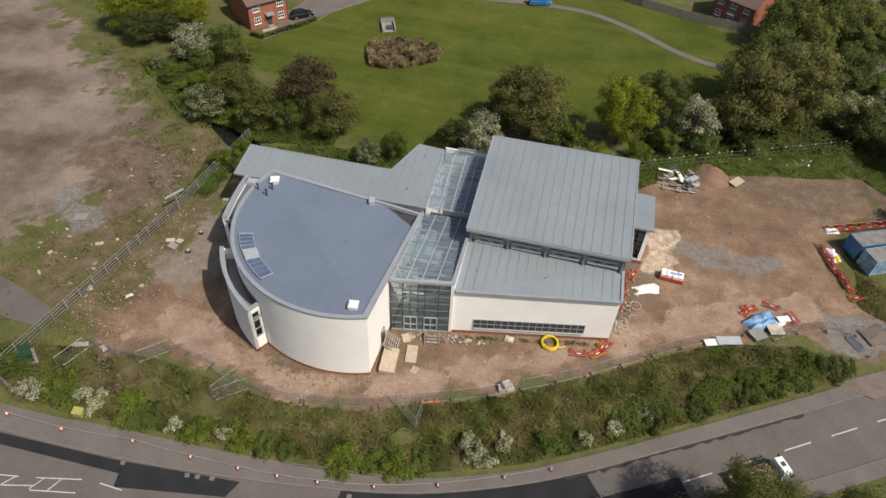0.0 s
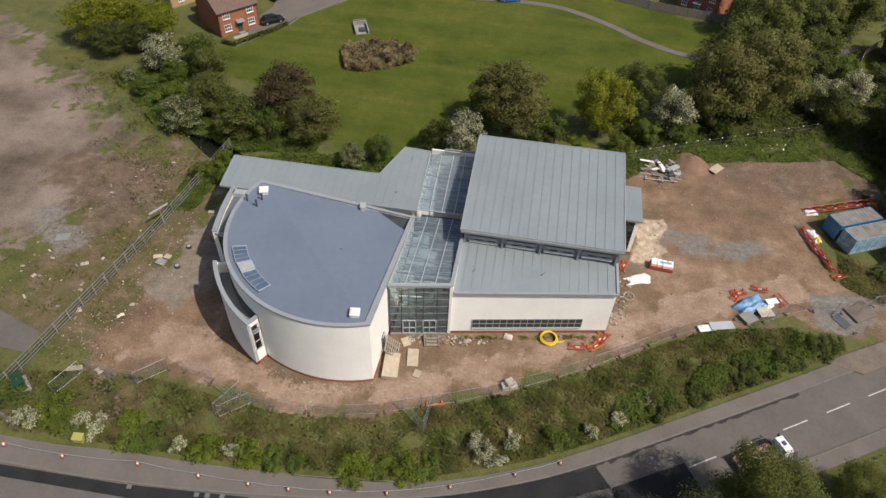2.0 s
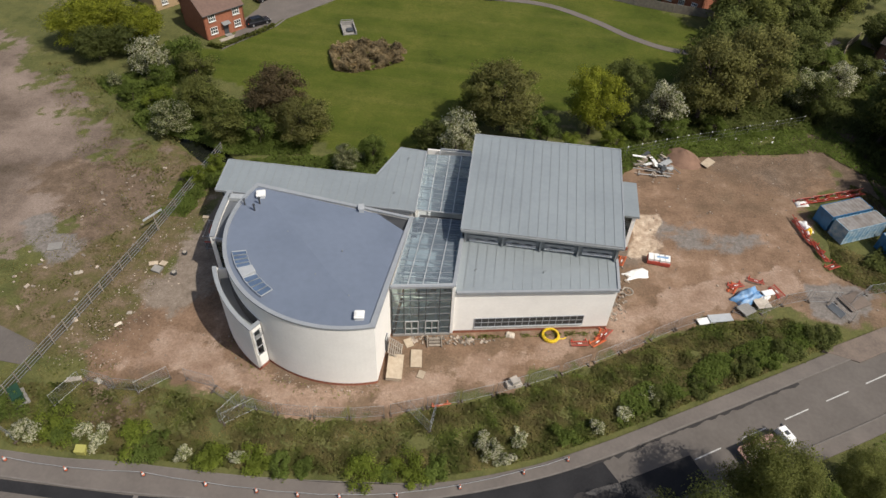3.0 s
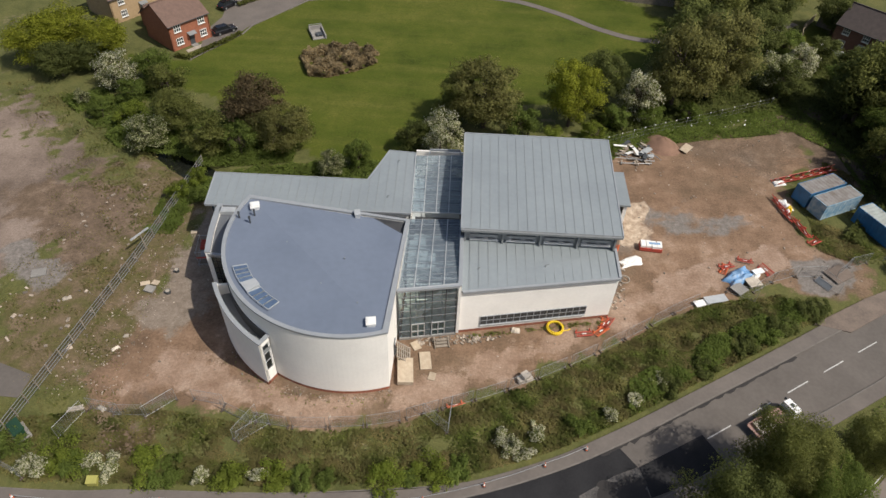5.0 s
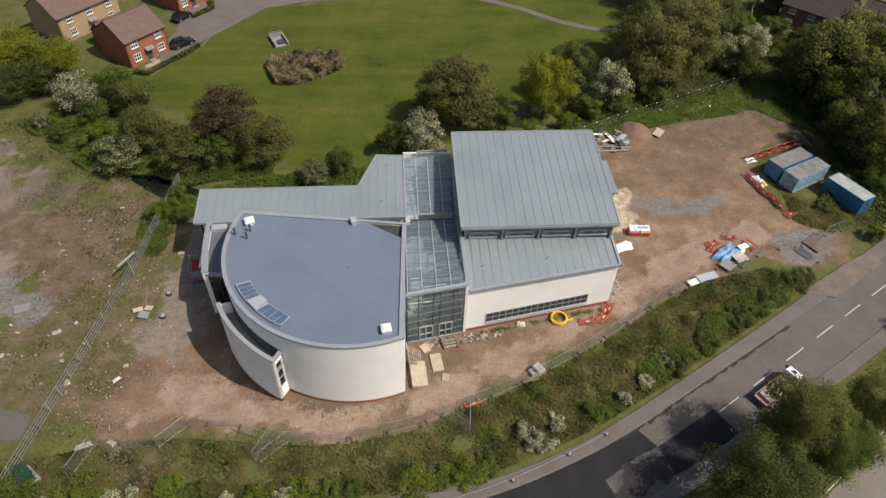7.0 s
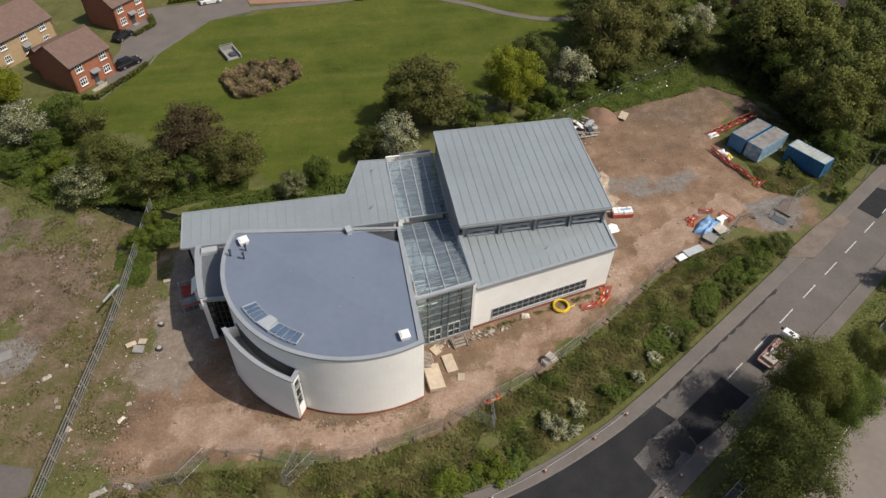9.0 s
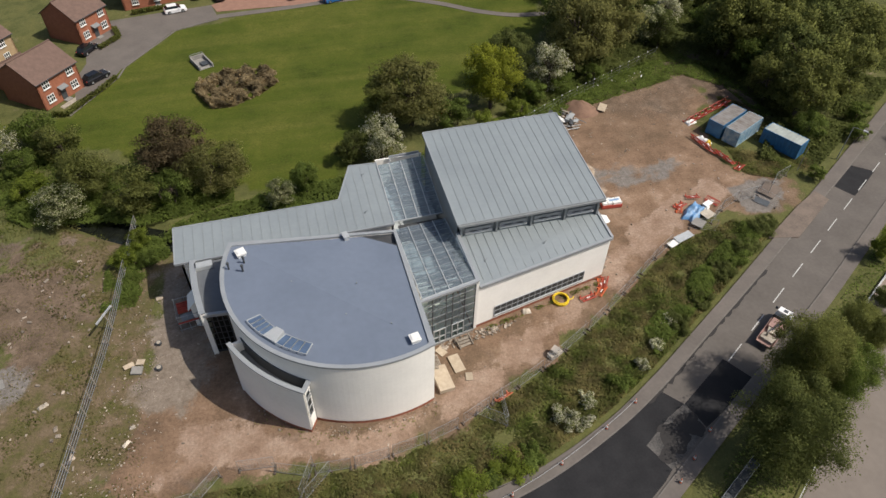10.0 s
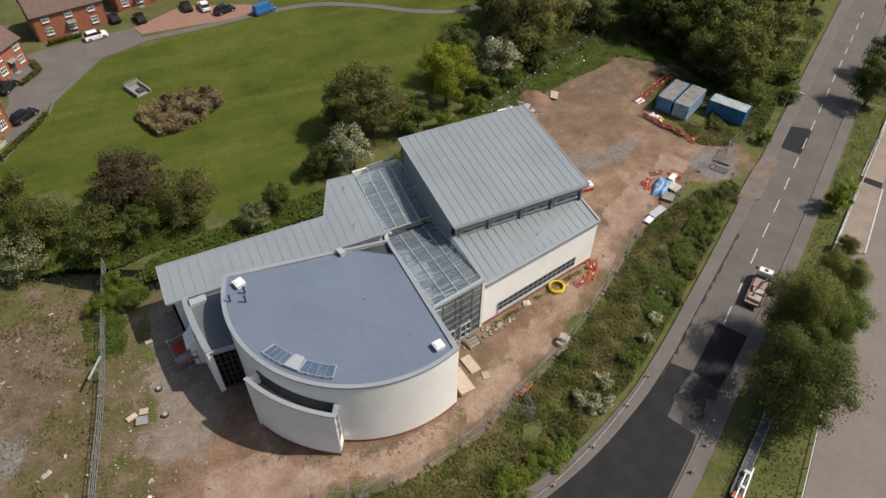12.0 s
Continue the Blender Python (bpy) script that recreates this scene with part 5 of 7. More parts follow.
# the wood beyond the containers
WOOD_TREES = [
    ("dark", 56, 96, 5.5, 11), ("olive", 57, 95, 6.5, 14), ("olive", 62, 88, 6, 13), ("green", 57.5, 88, 4.5, 8), ("olive", 65, 99, 7, 14), ("olive", 54.5, 80, 4.4, 9),
    ("olive", 56, 74, 5.5, 12), ("olive", 64, 77, 6, 13), ("green", 55, 69.5, 3.2, 5), ("dark", 60, 82, 6, 13), ("olive", 74, 84, 6.5, 13), ("dark", 70, 90, 7, 14),
    ("green", 66, 71, 2.4, 3.6), ("dark", 80, 98, 7, 13), ("olive", 95, 92, 7, 13),
]
# the far side of the wood
FAR_TREES = [
    ("dark", 31, 108, 6.5, 14), ("hawpale", 45.5, 104, 4, 7.5), ("haw", 53, 110, 3.4, 6), ("dark", 47, 117, 5, 9), ("dark", 39, 107, 5.5, 11), ("dark", 92, 116, 8, 14),
    ("olive", 66, 108, 4.5, 7), ("green", 60, 105, 5, 5), ("dark", 58, 114, 4, 6), ("olive", 50, 124, 4, 6), ("dark", 64, 113, 3.6, 5), ("dark", 36, 116, 5.5, 11),
    ("olive", 41, 124, 6, 12), ("dark", 48, 130, 6, 11), ("dark", 38, 133, 5.5, 10), ("olive", 60, 138, 6, 11), ("green", 53, 118, 4, 5), ("dark", 66, 128, 5, 9),
    ("green", 30, 112.5, 4, 8), ("olive", 45, 142, 6, 11), ("dark", 70, 150, 7, 11), ("olive", 55.5, 137.5, 5, 10), ("olive", 50.5, 135, 5.5, 11), ("dark", 54, 128.5, 4.4, 7),
]
k = 0
for level, row in (("", WEST_TREES), ("", NORTH_TREES), ("near", ROAD_TREES), ("far", WOOD_TREES), ("far", FAR_TREES)):
    for kind, x, y, r, h in row:
        tree(kind, x, y, r, h, (k * 77) % 360, level if y < 43 or level != "near" else "")
        k += 1

# ---- rough verge, scrub and reeds (nobody could count these)
def scatter(name, label, category, mat, poly, n, size, seed, height, stretch=1.0, clump=0.35, keep=0.42, lift=0.0):
    """Leafy clumps over an outline, thick and tall where a noise is high."""
    rnd = np.random.default_rng(seed)
    pa = np.array([p[:2] for p in poly])
    lo, hi = pa.min(0), pa.max(0)
    xy = rnd.uniform(lo, hi, (n * 3, 2))
    xy = xy[inside(xy[:, 0], xy[:, 1], poly) > 0.1]
    k = np.array([noise.noise((x * clump, y * clump, seed)) * 0.5 + 0.5 for x, y in xy])
    ok = k + rnd.uniform(-0.12, 0.12, len(k)) > keep
    xy, k = xy[ok][:n], k[ok][:n]
    z = rnd.uniform(0, 1, len(xy)) * height * np.clip((k - keep) * 3.2 + 0.15, 0.12, 1.0) + lift
    pts = np.column_stack([xy, z])
    up = np.tile(np.array([0, 0, 1.9]), (len(pts), 1))
    me_ = cards(name, pts, up, size, rnd, stretch, 0.22)
    return tagged(put(name, me_, mat), label, category, kind="stuff")


edge_yard = [(-46, 33.8), (-37, 34.4), (-31, 33.6), (-24.7, 32.9), (-19.2, 33.2), (-14.5, 34.0), (-8.9, 36.0), (-4.4, 37.7), (0.1, 39.8), (5.9, 42.9), (11.9, 46.6), (18.5, 50.8), (24, 53.4), (33, 55.2), (35.5, 53)]
edge_road = [(p.x, p.y + 0.6) for p in smooth_line(PAVE_N, 3) if -60 < p.x < 36]
VERGE = [(-60, 31)] + edge_yard + edge_road[::-1]
scatter("rough_grass", "long rough grass on the verge", "grass", L_GRASS, VERGE, 60000, 0.095, 3, 0.24, 1.6, 0.45, 0.36)
band = lambda d0, d1, x0, x1: [p for p in shifted([tuple(q) for q in smooth_line(PAVE_N, 3)], d0) if x0 < p[0] < x1] + [p for p in shifted([tuple(q) for q in smooth_line(PAVE_N, 3)], d1) if x0 < p[0] < x1][::-1]
EAST_VERGE = [p for p in edge_yard if p[0] > -9] + [p for p in edge_road if p[0] > -6][::-1]
scatter("scrub", "tangled green weeds and brambles over the verge", "shrubs", L_SCRUB, EAST_VERGE, 24000, 0.115, 4, 0.5, 1.3, 0.55, 0.48)
scatter("scrub", "dark bramble and shrub belt along the footway", "shrubs", L_GREEN, band(1.2, 4.6, 10, 35.5), 22000, 0.11, 5, 0.9, 1.0, 0.35, 0.36)
scatter("scrub", "green shrub belt along the footway", "shrubs", L_SCRUB, band(1.0, 3.6, -24, 16), 12000, 0.1, 6, 0.5, 1.0, 0.4, 0.45)
scatter("scrub", "mixed low shrubs along the footway", "shrubs", L_SCRUB, band(1.0, 3.4, -58, -18), 9000, 0.1, 7, 0.4, 1.0, 0.4, 0.46)
scatter("rough_grass", "long grass and weeds beside the brook", "grass", L_GREEN, [(-44, 70.5), (-38, 70.2), (-20, 73), (-8, 74), (11, 77), (16, 82), (30, 92), (46, 97), (46, 101), (28, 96), (12, 88), (-10, 79), (-30, 77), (-40, 75)], 66000, 0.125, 8, 0.9, 1.3, 0.3, 0.30, -0.2)
scatter("rough_grass", "tangled rough grass beyond the site fence", "grass", L_GRASS, [(-56, 46), (-50, 46), (-47, 62), (-46.5, 70), (-52, 76), (-62, 86), (-78, 97), (-86, 94), (-68, 78.5), (-58, 66), (-53, 58)], 9000, 0.1, 9, 0.25, 1.5, 0.3, 0.52)
scatter("scrub", "low green scrub below the trees", "shrubs", L_GREEN, [(-74, 90), (-60, 78), (-50, 76.5), (-46, 74.5), (-40, 75), (-33, 76.5), (-33, 82), (-50, 90), (-66, 98)], 44000, 0.14, 10, 1.2, 1.0, 0.25, 0.40)
scatter("scrub", "woodland undergrowth", "shrubs", L_DARK, [(44, 66), (52, 62), (62, 68), (90, 84), (100, 110), (70, 120), (45, 112), (20, 98), (10, 92), (14, 87), (30, 94), (49, 98), (53.5, 87), (53.5, 76)], 90000, 0.2, 11, 1.3, 1.0, 0.15, 0.34)
scatter("scrub", "green weeds around the containers", "shrubs", L_GRASS, [(40, 63.5), (46, 60), (52, 62), (54, 70), (52, 80), (48, 84), (47, 81), (40, 75.5), (41, 70)], 14000, 0.1, 12, 0.22, 1.3, 0.25, 0.40)
scatter("scrub", "green scrub grown through the site fence", "shrubs", L_GREEN, [(-49.5, 60), (-45.6, 60), (-43.6, 66), (-41.5, 68), (-42, 71), (-47, 73), (-49.5, 68)], 9000, 0.11, 18, 0.7, 1.0, 0.4, 0.47)
scatter("rough_grass", "thin patchy grass on the west waste ground", "grass", L_GRASS, [(-66, 38), (-58, 30.5), (-46, 31.5), (-42.5, 34.5), (-43, 39), (-47, 46), (-46, 62), (-50, 74), (-64, 84), (-75, 92), (-85, 90), (-70, 76), (-62, 60)], 16000, 0.065, 19, 0.1, 1.5, 0.35, 0.50)
scatter("rough_grass", "green weeds along the north fence", "grass", L_GREEN, [(15, 87.2), (30, 94), (43, 98), (49, 100), (54, 88), (54, 76), (51.5, 76), (51, 86), (46, 91.5), (41, 90.0), (31, 87.8), (22, 85.6)], 26000, 0.11, 23, 0.3, 1.3, 0.35, 0.30)
scatter("weeds", "dry weeds at the foot of the church wall", "weeds", L_OLIVE, [(-6.5, 45.6), (9.5, 48.8), (9.7, 49.6), (-6.5, 46.3)], 1500, 0.1, 13, 0.25, 1.3, 0.9, 0.42)
scatter("weeds", "scattered dry weeds on the west side", "weeds", L_GRASS, [(-51, 36), (-44, 37), (-43.5, 50), (-43, 62), (-46.5, 66), (-48.5, 55)], 1400, 0.065, 14, 0.14, 1.4, 0.5, 0.55)
scatter("weeds", "small weeds in the soil round the drum", "weeds", L_OLIVE, [(-34, 41), (-27.5, 36.4), (-20, 35.4), (-14.6, 36.4), (-14.6, 38), (-20, 37), (-27, 38), (-32, 42)], 700, 0.075, 17, 0.16, 1.2, 1.4, 0.56)
scatter("reeds", "clump of dry brown reeds in the pond", "reeds", L_REED, [(-38, 107), (-37, 110.5), (-33.5, 112.5), (-28, 113), (-24, 111), (-24, 107), (-27.5, 103.5), (-32, 101), (-35.5, 101.2)], 16000, 0.13, 15, 1.3, 2.4, 0.6, 0.36)
scatter("roadside_grass", "mown grass strip under the roadside trees", "grass", L_GREEN, [road_at(s, float(np.interp(s, CP_S, CP_N)) + 0.5) for s in range(-6, 110, 4)] + [road_at(s, 14.4) for s in range(106, -8, -8)], 30000, 0.1, 16, 0.1, 1.4, 0.3, 0.25)


def bush(kind, x, y, r, h, seed):
    mat, label = {"haw": (L_HAW, "low bush white with spring blossom"), "fresh": (L_FRESH, "rounded yellow green leafed bush"), "green": (L_GREEN, "rounded fresh green leafed bush"), "dark": (L_DARK, "rounded dark green shrub")}[kind]
    return tagged(put_bush(mat, x, y, r, h, seed), label, "bush", "bushes on the verge")


def put_bush(mat, x, y, r, h, seed):
    rnd = np.random.default_rng(seed)
    pts, d, cs = crown_points(rnd, r * 1.45, h * 0.85, 16, 2600, 0.06)
    pts[:, :2] *= rnd.uniform(0.75, 1.25, 2)
    d = d + np.array([0, 0, 0.9])
    b = thing("bush", "", "", at=(x, y, 0))
    st = Build()
    for c in cs[:6]:
        st.tube((0, 0, -0.05), c[:3], 0.03, 0.012, 5)
    put("stem", st, M_BARK, b)
    put("foliage", cards("foliage", pts, d, 0.085, rnd), mat, b)
    return b


WEST_BUSHES = [
    ("haw", -48, 27.2, 1.4, 1.4), ("fresh", -45.4, 28.4, 1.8, 1.2), ("haw", -42.6, 28.0, 0.8, 0.8), ("haw", -40.6, 27.7, 1.1, 0.9), ("green", -44.0, 27.4, 1.1, 0.9), ("fresh", -37.2, 28.4, 1.9, 0.9), ("green", -35.0, 27.6, 1.4, 0.8),
    ("haw", -31.8, 27.5, 0.8, 0.7), ("fresh", -29.2, 27.6, 1.5, 1.2), ("haw", -26.5, 27.6, 0.8, 1.1), ("fresh", -24.8, 27.7, 1.4, 1.2), ("green", -22.2, 27.5, 1.1, 0.9), ("green", -19.6, 27.6, 1.0, 0.8), ("fresh", -13.7, 27.9, 1.7, 1.3),
    ("fresh", -9.9, 28.9, 1.6, 1.1), ("green", -11.8, 28.2, 1.1, 0.9), ("green", -7.2, 29.6, 1.2, 0.8), ("green", -52, 29.5, 2, 1.4),
]
EAST_BUSHES = [
    ("haw", -2.4, 32.4, 1.3, 1.6), ("haw", 0.5, 33.8, 1.0, 1.2), ("haw", -0.9, 31.6, 0.9, 0.9), ("haw", 8.4, 36.4, 0.9, 1.1), ("haw", 11.6, 38.4, 0.7, 0.8), ("haw", 14.6, 41.2, 0.8, 1.0), ("dark", 20, 43.3, 1.5, 0.9), ("dark", 25.5, 46.7, 1.7, 1.0),
    ("dark", 31, 50.0, 1.7, 1.1), ("dark", 34.6, 52.0, 1.4, 1.5), ("dark", 36.4, 52.9, 1.3, 1.4), ("green", 28.2, 48.2, 1.5, 1.2), ("green", 5, 34.9, 1.4, 1.0), ("dark", 15.5, 40.6, 1.3, 1.2), ("green", 22.5, 46.4, 1.3, 0.9),
]
for k, (kd, x, y, r, h) in enumerate(WEST_BUSHES + EAST_BUSHES):
    bush(kd, x, y, r, h, 200 + k)

patch("lane", [(46, 140), (49, 138.5), (70, 163), (80, 178), (74, 178), (62, 164)], 0.03, M_PAVE, "grey asphalt lane beyond the wood")

# ---- fences
FW = smooth_line([(-52.9, 28), (-51.5, 36), (-49.75, 46), (-48.2, 55), (-47.0, 66), (-46.0, 75)], 5)
wf = thing("site_fence", "grey steel post and rail fence, four rails", "fence")
for k, p in enumerate(FW[::1]):
    put("post", Build().box((p.x, p.y, 0.85), (0.09, 0.09, 1.9)), M_GREYWOOD, wf)
for z in (0.35, 0.8, 1.25, 1.7):
    for p, q in zip(FW[:-1], FW[1:]):
        put("rail", Build().bar((p.x, p.y, z), (q.x, q.y, z), 0.05, 0.065), M_STEEL, wf)
pole = thing("sign_pole", "weathered post with a pale cross board", "pole", at=(-47.9, 57.3, 0))
put("post", Build().tube((0, 0, -0.1), (-0.25, 0.05, 2.6), 0.09, 0.07), M_GREYWOOD, pole)
put("cross_board", Build().bar((-0.95, -1.2, 2.5), (0.45, 1.2, 2.6), 0.16, 0.2), M_PALE, pole)


def panel_meshes():
    f = Build()
    for p, q in (((-1.7, 0, 0.1), (-1.7, 0, 2.0)), ((1.7, 0, 0.1), (1.7, 0, 2.0)), ((-1.7, 0, 0.15), (1.7, 0, 0.15)), ((-1.7, 0, 2.0), (1.7, 0, 2.0))):
        f.tube(p, q, 0.02, n=6)
    w = Build()
    for k in range(1, 12):
        w.bar((-1.7 + k * 3.4 / 12, 0, 0.15), (-1.7 + k * 3.4 / 12, 0, 2.0), 0.009)
    for k in range(1, 6):
        w.bar((-1.7, 0, 0.15 + k * 0.31), (1.7, 0, 0.15 + k * 0.31), 0.009)
    return f, w


proto = thing("fence_panel", "galvanised temporary mesh fence panel with block feet", "fence panel", "temporary fence panels")
fb, wbm = panel_meshes()
put("tube_frame", fb, M_STEEL, proto)
put("mesh_infill", wbm, M_STEEL, proto)
for s in (-1.7, 1.7):
    put("foot", Build().box((s, 0, 0.06), (0.2, 0.5, 0.12)), M_BARK, proto)
spots = []
EDGE = smooth_line([(-37, 35.6), (-33, 35.4), (-29.8, 33.9), (-24.7, 33.2), (-19.2, 33.5), (-14.5, 34.3), (-8.9, 36.3), (-4.4, 38.0), (0.1, 40.1), (5.9, 43.2), (11.9, 46.9), (18.5, 51.2), (22.5, 53.4)], 10)
run, last = 0.0, EDGE[0]
for p in EDGE[1:]:
    run += (p - last).length
    if run >= 3.5:
        spots.append((p.x, p.y, math.degrees(math.atan2(p.y - last.y, p.x - last.x))))
        run = 0.0
    last = p
spots += [(-46.3, 32.1, 68), (-38.1, 34.5, 44), (-43.6, 33.8, -8), (-40.9, 33.5, 3), (-50.0, 26.9, -23), (-28.9, 32.9, 62), (-27.9, 32.3, 40), (-9.7, 34.5, -40), (-8.2, 35.1, 84), (27.2, 54.4, -24), (30.5, 56.2, 34), (33.6, 57.8, 22), (37.2, 58.5, 6), (38.9, 57.2, -60), (41.8, 59.6, 40), (44.2, 61.0, 20)]
nf = smooth_line([(12.5, 83.6), (19, 87.0), (24.4, 89.6), (30.4, 92.2), (37, 95.3), (44.5, 98.8)], 3)
nfence = thing("wire_fence", "thin grey wire fence with slender posts", "fence")
for p in nf:
    put("post", Build().tube((p.x, p.y, -0.1), (p.x, p.y, 1.9), 0.022, n=6), M_STEEL, nfence)
    put("clip", Build().box((p.x, p.y, 1.9), (0.17, 0.1, 0.12), 20), M_WHITE, nfence, "white clip")
for z in (0.5, 1.2, 1.85):
    for p, q in zip(nf[:-1], nf[1:]):
        put("wire", Build().bar((p.x, p.y, z), (q.x, q.y, z), 0.018), M_STEEL, nfence)
for k, (x, y, a) in enumerate(spots):
    if k == 0:
        proto.matrix_basis = pose(x, y, 0, 0, 0, a)
    else:
        copy_thing(proto, pose(x, y, 0, 0, 0, a))
gatepanel = thing("gate_leaf", "dark steel hoarding leaf leaning at the site gate", "gate", at=(38.2, 57.0, 0), rz=-55)
put("frame", Build().bar((-1.0, 0, 0.05), (1.0, 0, 0.05), 0.06).bar((-1.0, 0.5, 0.6), (1.0, 0.5, 0.6), 0.06).bar((-1.0, 0, 0.05), (-1.0, 0.5, 0.6), 0.06).bar((1.0, 0, 0.05), (1.0, 0.5, 0.6), 0.06), M_STEEL, gatepanel)
put("board", Build().bar((0, 0.04, 0.08), (0, 0.48, 0.57), 1.9, 0.03), M_CLAD, gatepanel)
carfence = thing("low_rail", "white painted low rail along the car park edge", "fence")
for s in range(-4, 100, 3):
    p, q = (road_at(k, float(np.interp(k, CP_S, CP_N)) + 0.25) for k in (s, s + 3))
    put("post", Build().box((p[0], p[1], 0.3), (0.09, 0.09, 0.6)), M_GREYWOOD, carfence)
    put("rail", Build().bar((*p, 0.58), (*q, 0.58), 0.09, 0.07), M_LINE, carfence)
boom = thing("lattice_boom", "long dark steel lattice boom with white pipes lying in the grass", "boom")
BA, BB = Vector((4.3, 18.0, 0.3)), Vector((13.9, 23.1, 0.3))
bx = (BB - BA).normalized()
by = Vector((-bx.y, bx.x, 0)) * 0.42
put("tray", Build().bar(BA, BB, 0.78, 0.12), M_FRAME, boom, "black steel tray")
for side in (-1, 1):
    for z in (0.1, 0.5):
        put("chord", Build().tube(BA + by * side + Vector((0, 0, z)), BB + by * side + Vector((0, 0, z)), 0.028, n=6), M_CLAD if z > 0.3 else M_FRAME, boom, "thin steel chord")
for q in range(14):
    a, c = BA.lerp(BB, q / 14), BA.lerp(BB, (q + 1) / 14)
    for side in (-1, 1):
        put("brace", Build().tube(a + by * side + Vector((0, 0, 0.1)), c + by * side + Vector((0, 0, 0.5)), 0.02, n=5), M_FRAME, boom)
    if q % 2 == 0:
        put("rung", Build().tube(a - by + Vector((0, 0, 0.5)), a + by + Vector((0, 0, 0.5)), 0.03, n=5), M_FRAME, boom)
put("white_pipe", Build().tube((4.6, 17.3, 0.5), (8.0, 19.25, 0.5), 0.09), M_WHITE, boom, "white pipe")
put("white_pipe", Build().tube((4.0, 17.7, 0.75), (6.9, 19.2, 0.85), 0.08), M_WHITE, boom, "white pipe")
put("hinge_block", Build().box((6.9, 19.1, 0.7), (0.35, 0.6, 0.5), 28).box((5.4, 18.2, 0.75), (0.3, 0.5, 0.35), 28), M_PALE, boom, "pale hinge block")
put("rusty_foot", Build().box((4.3, 17.8, 0.4), (0.6, 0.7, 0.7), 28), M_ORANGE, boom, "orange painted foot")


# ---- site equipment
def barrier_mesh(b, m):
    """A chapter-8 style plastic barrier: rails and slats."""
    for z in (0.25, 0.95):
        b.box((0, 0, z), (2.0, 0.06, 0.14), 0, m)
    for k in range(9):
        b.box((-0.92 + k * 0.23, 0, 0.6), (0.07, 0.045, 0.7), 0, m)
    for s in (-0.8, 0.8):
        b.box((s, 0, 0.06), (0.12, 0.55, 0.12), 0, m)
    return b


bm_red = barrier_mesh(Build(), Matrix()).mesh("barrier_red")
bm_or = barrier_mesh(Build(), Matrix()).mesh("barrier_orange")


def barrier(x, y, rz, lean=0.0, mat=M_RED, z=0.0):
    t = thing("safety_barrier", "red plastic pedestrian safety barrier" if mat is M_RED else "orange plastic safety barrier fallen on its side", "barrier", "plastic barriers")
    t.matrix_basis = pose(x, y, z + (0.06 if abs(lean) > 60 else 0), lean, 0, rz)
    put("panel", bm_red if mat is M_RED else bm_or, mat, t)
    put("reflector", Build().box((0, -0.04, 0.6), (0.5, 0.02, 0.12)).box((0, 0.04, 0.6), (0.5, 0.02, 0.12)), M_WHITE, t, "white reflective strip")
    return t


for a in ((6.9, 47.7, 10, 75, M_RED), (8.7, 48.2, 40, 80, M_ORANGE), (9.6, 49.2, 55, 60, M_RED), (9.0, 49.0, 70, 85, M_ORANGE), (11.3, 55.6, 80, 10, M_RED), (11.5, 57.6, 85, 15, M_RED), (11.6, 60.2, 95, 20, M_RED), (12.1, 61.6, 70, 70, M_ORANGE),
          (-7.8, 36.9, 20, 40, M_ORANGE), (29.6, 61.2, -12, 70, M_RED), (26.6, 60.0, 20, 75, M_RED), (25.9, 59.3, 60, 82, M_ORANGE), (31.3, 58.9, 120, 60, M_RED)):
    barrier(*a)
for k in range(6):
    barrier(39.2 + k * 1.75, 78.5 + k * 0.72, 22 + 3 * (k % 2), 30, M_RED)
    barrier(39.5 + k * 1.7, 78.2 + k * 0.7, 26 - 4 * (k % 2), 66, M_RED)
for k in range(5):
    barrier(37.9 + k * 0.34 + (0.5 if k > 2 else 0), 73.4 - k * 1.55, -76 + 5 * (k % 2), 40, M_RED)
    barrier(38.2 + k * 0.34 + (0.5 if k > 2 else 0), 73.0 - k * 1.5, -70 - 6 * (k % 2), 78, M_RED)
barrier(39.9, 65.6, 30, 80, M_RED)
barrier(47.6, 81.2, -50, 70, M_RED)


def coil(x, y):
    t = thing("pipe_coil", "coil of bright yellow plastic gas pipe on the soil", "pipe coil", at=(x, y, 0))
    b = Build()
    for lp, (r, z) in enumerate(((0.95, 0.10), (0.86, 0.22), (0.98, 0.32), (0.84, 0.40))):
        pts = [(r * math.cos(a), r * math.sin(a), z) for a in (2 * math.pi * k / 28 for k in range(29))]
        for p, q in zip(pts[:-1], pts[1:]):
            b.tube(p, q, 0.075, n=6)
    put("pipe", b, M_YELLOW, t, smooth=True)
    put("loose_end", Build().tube((0.9, -0.3, 0.12), (1.5, -0.15, 0.1), 0.06).tube((1.5, -0.15, 0.1), (1.8, 0.1, 0.08), 0.06), M_YELLOW, t)


coil(3.65, 47.75)
hose = thing("hose_ring", "pale hose ring lying on the soil", "hose", at=(13.1, 56.3, 0))
b = Build()
for r, z in ((0.6, 0.05), (0.66, 0.12)):
    pts = [(r * math.cos(a), r * math.sin(a), z) for a in (2 * math.pi * k / 22 for k in range(23))]
    for p, q in zip(pts[:-1], pts[1:]):
        b.tube(p, q, 0.05, n=6)
put("hose", b, M_STONE, hose)


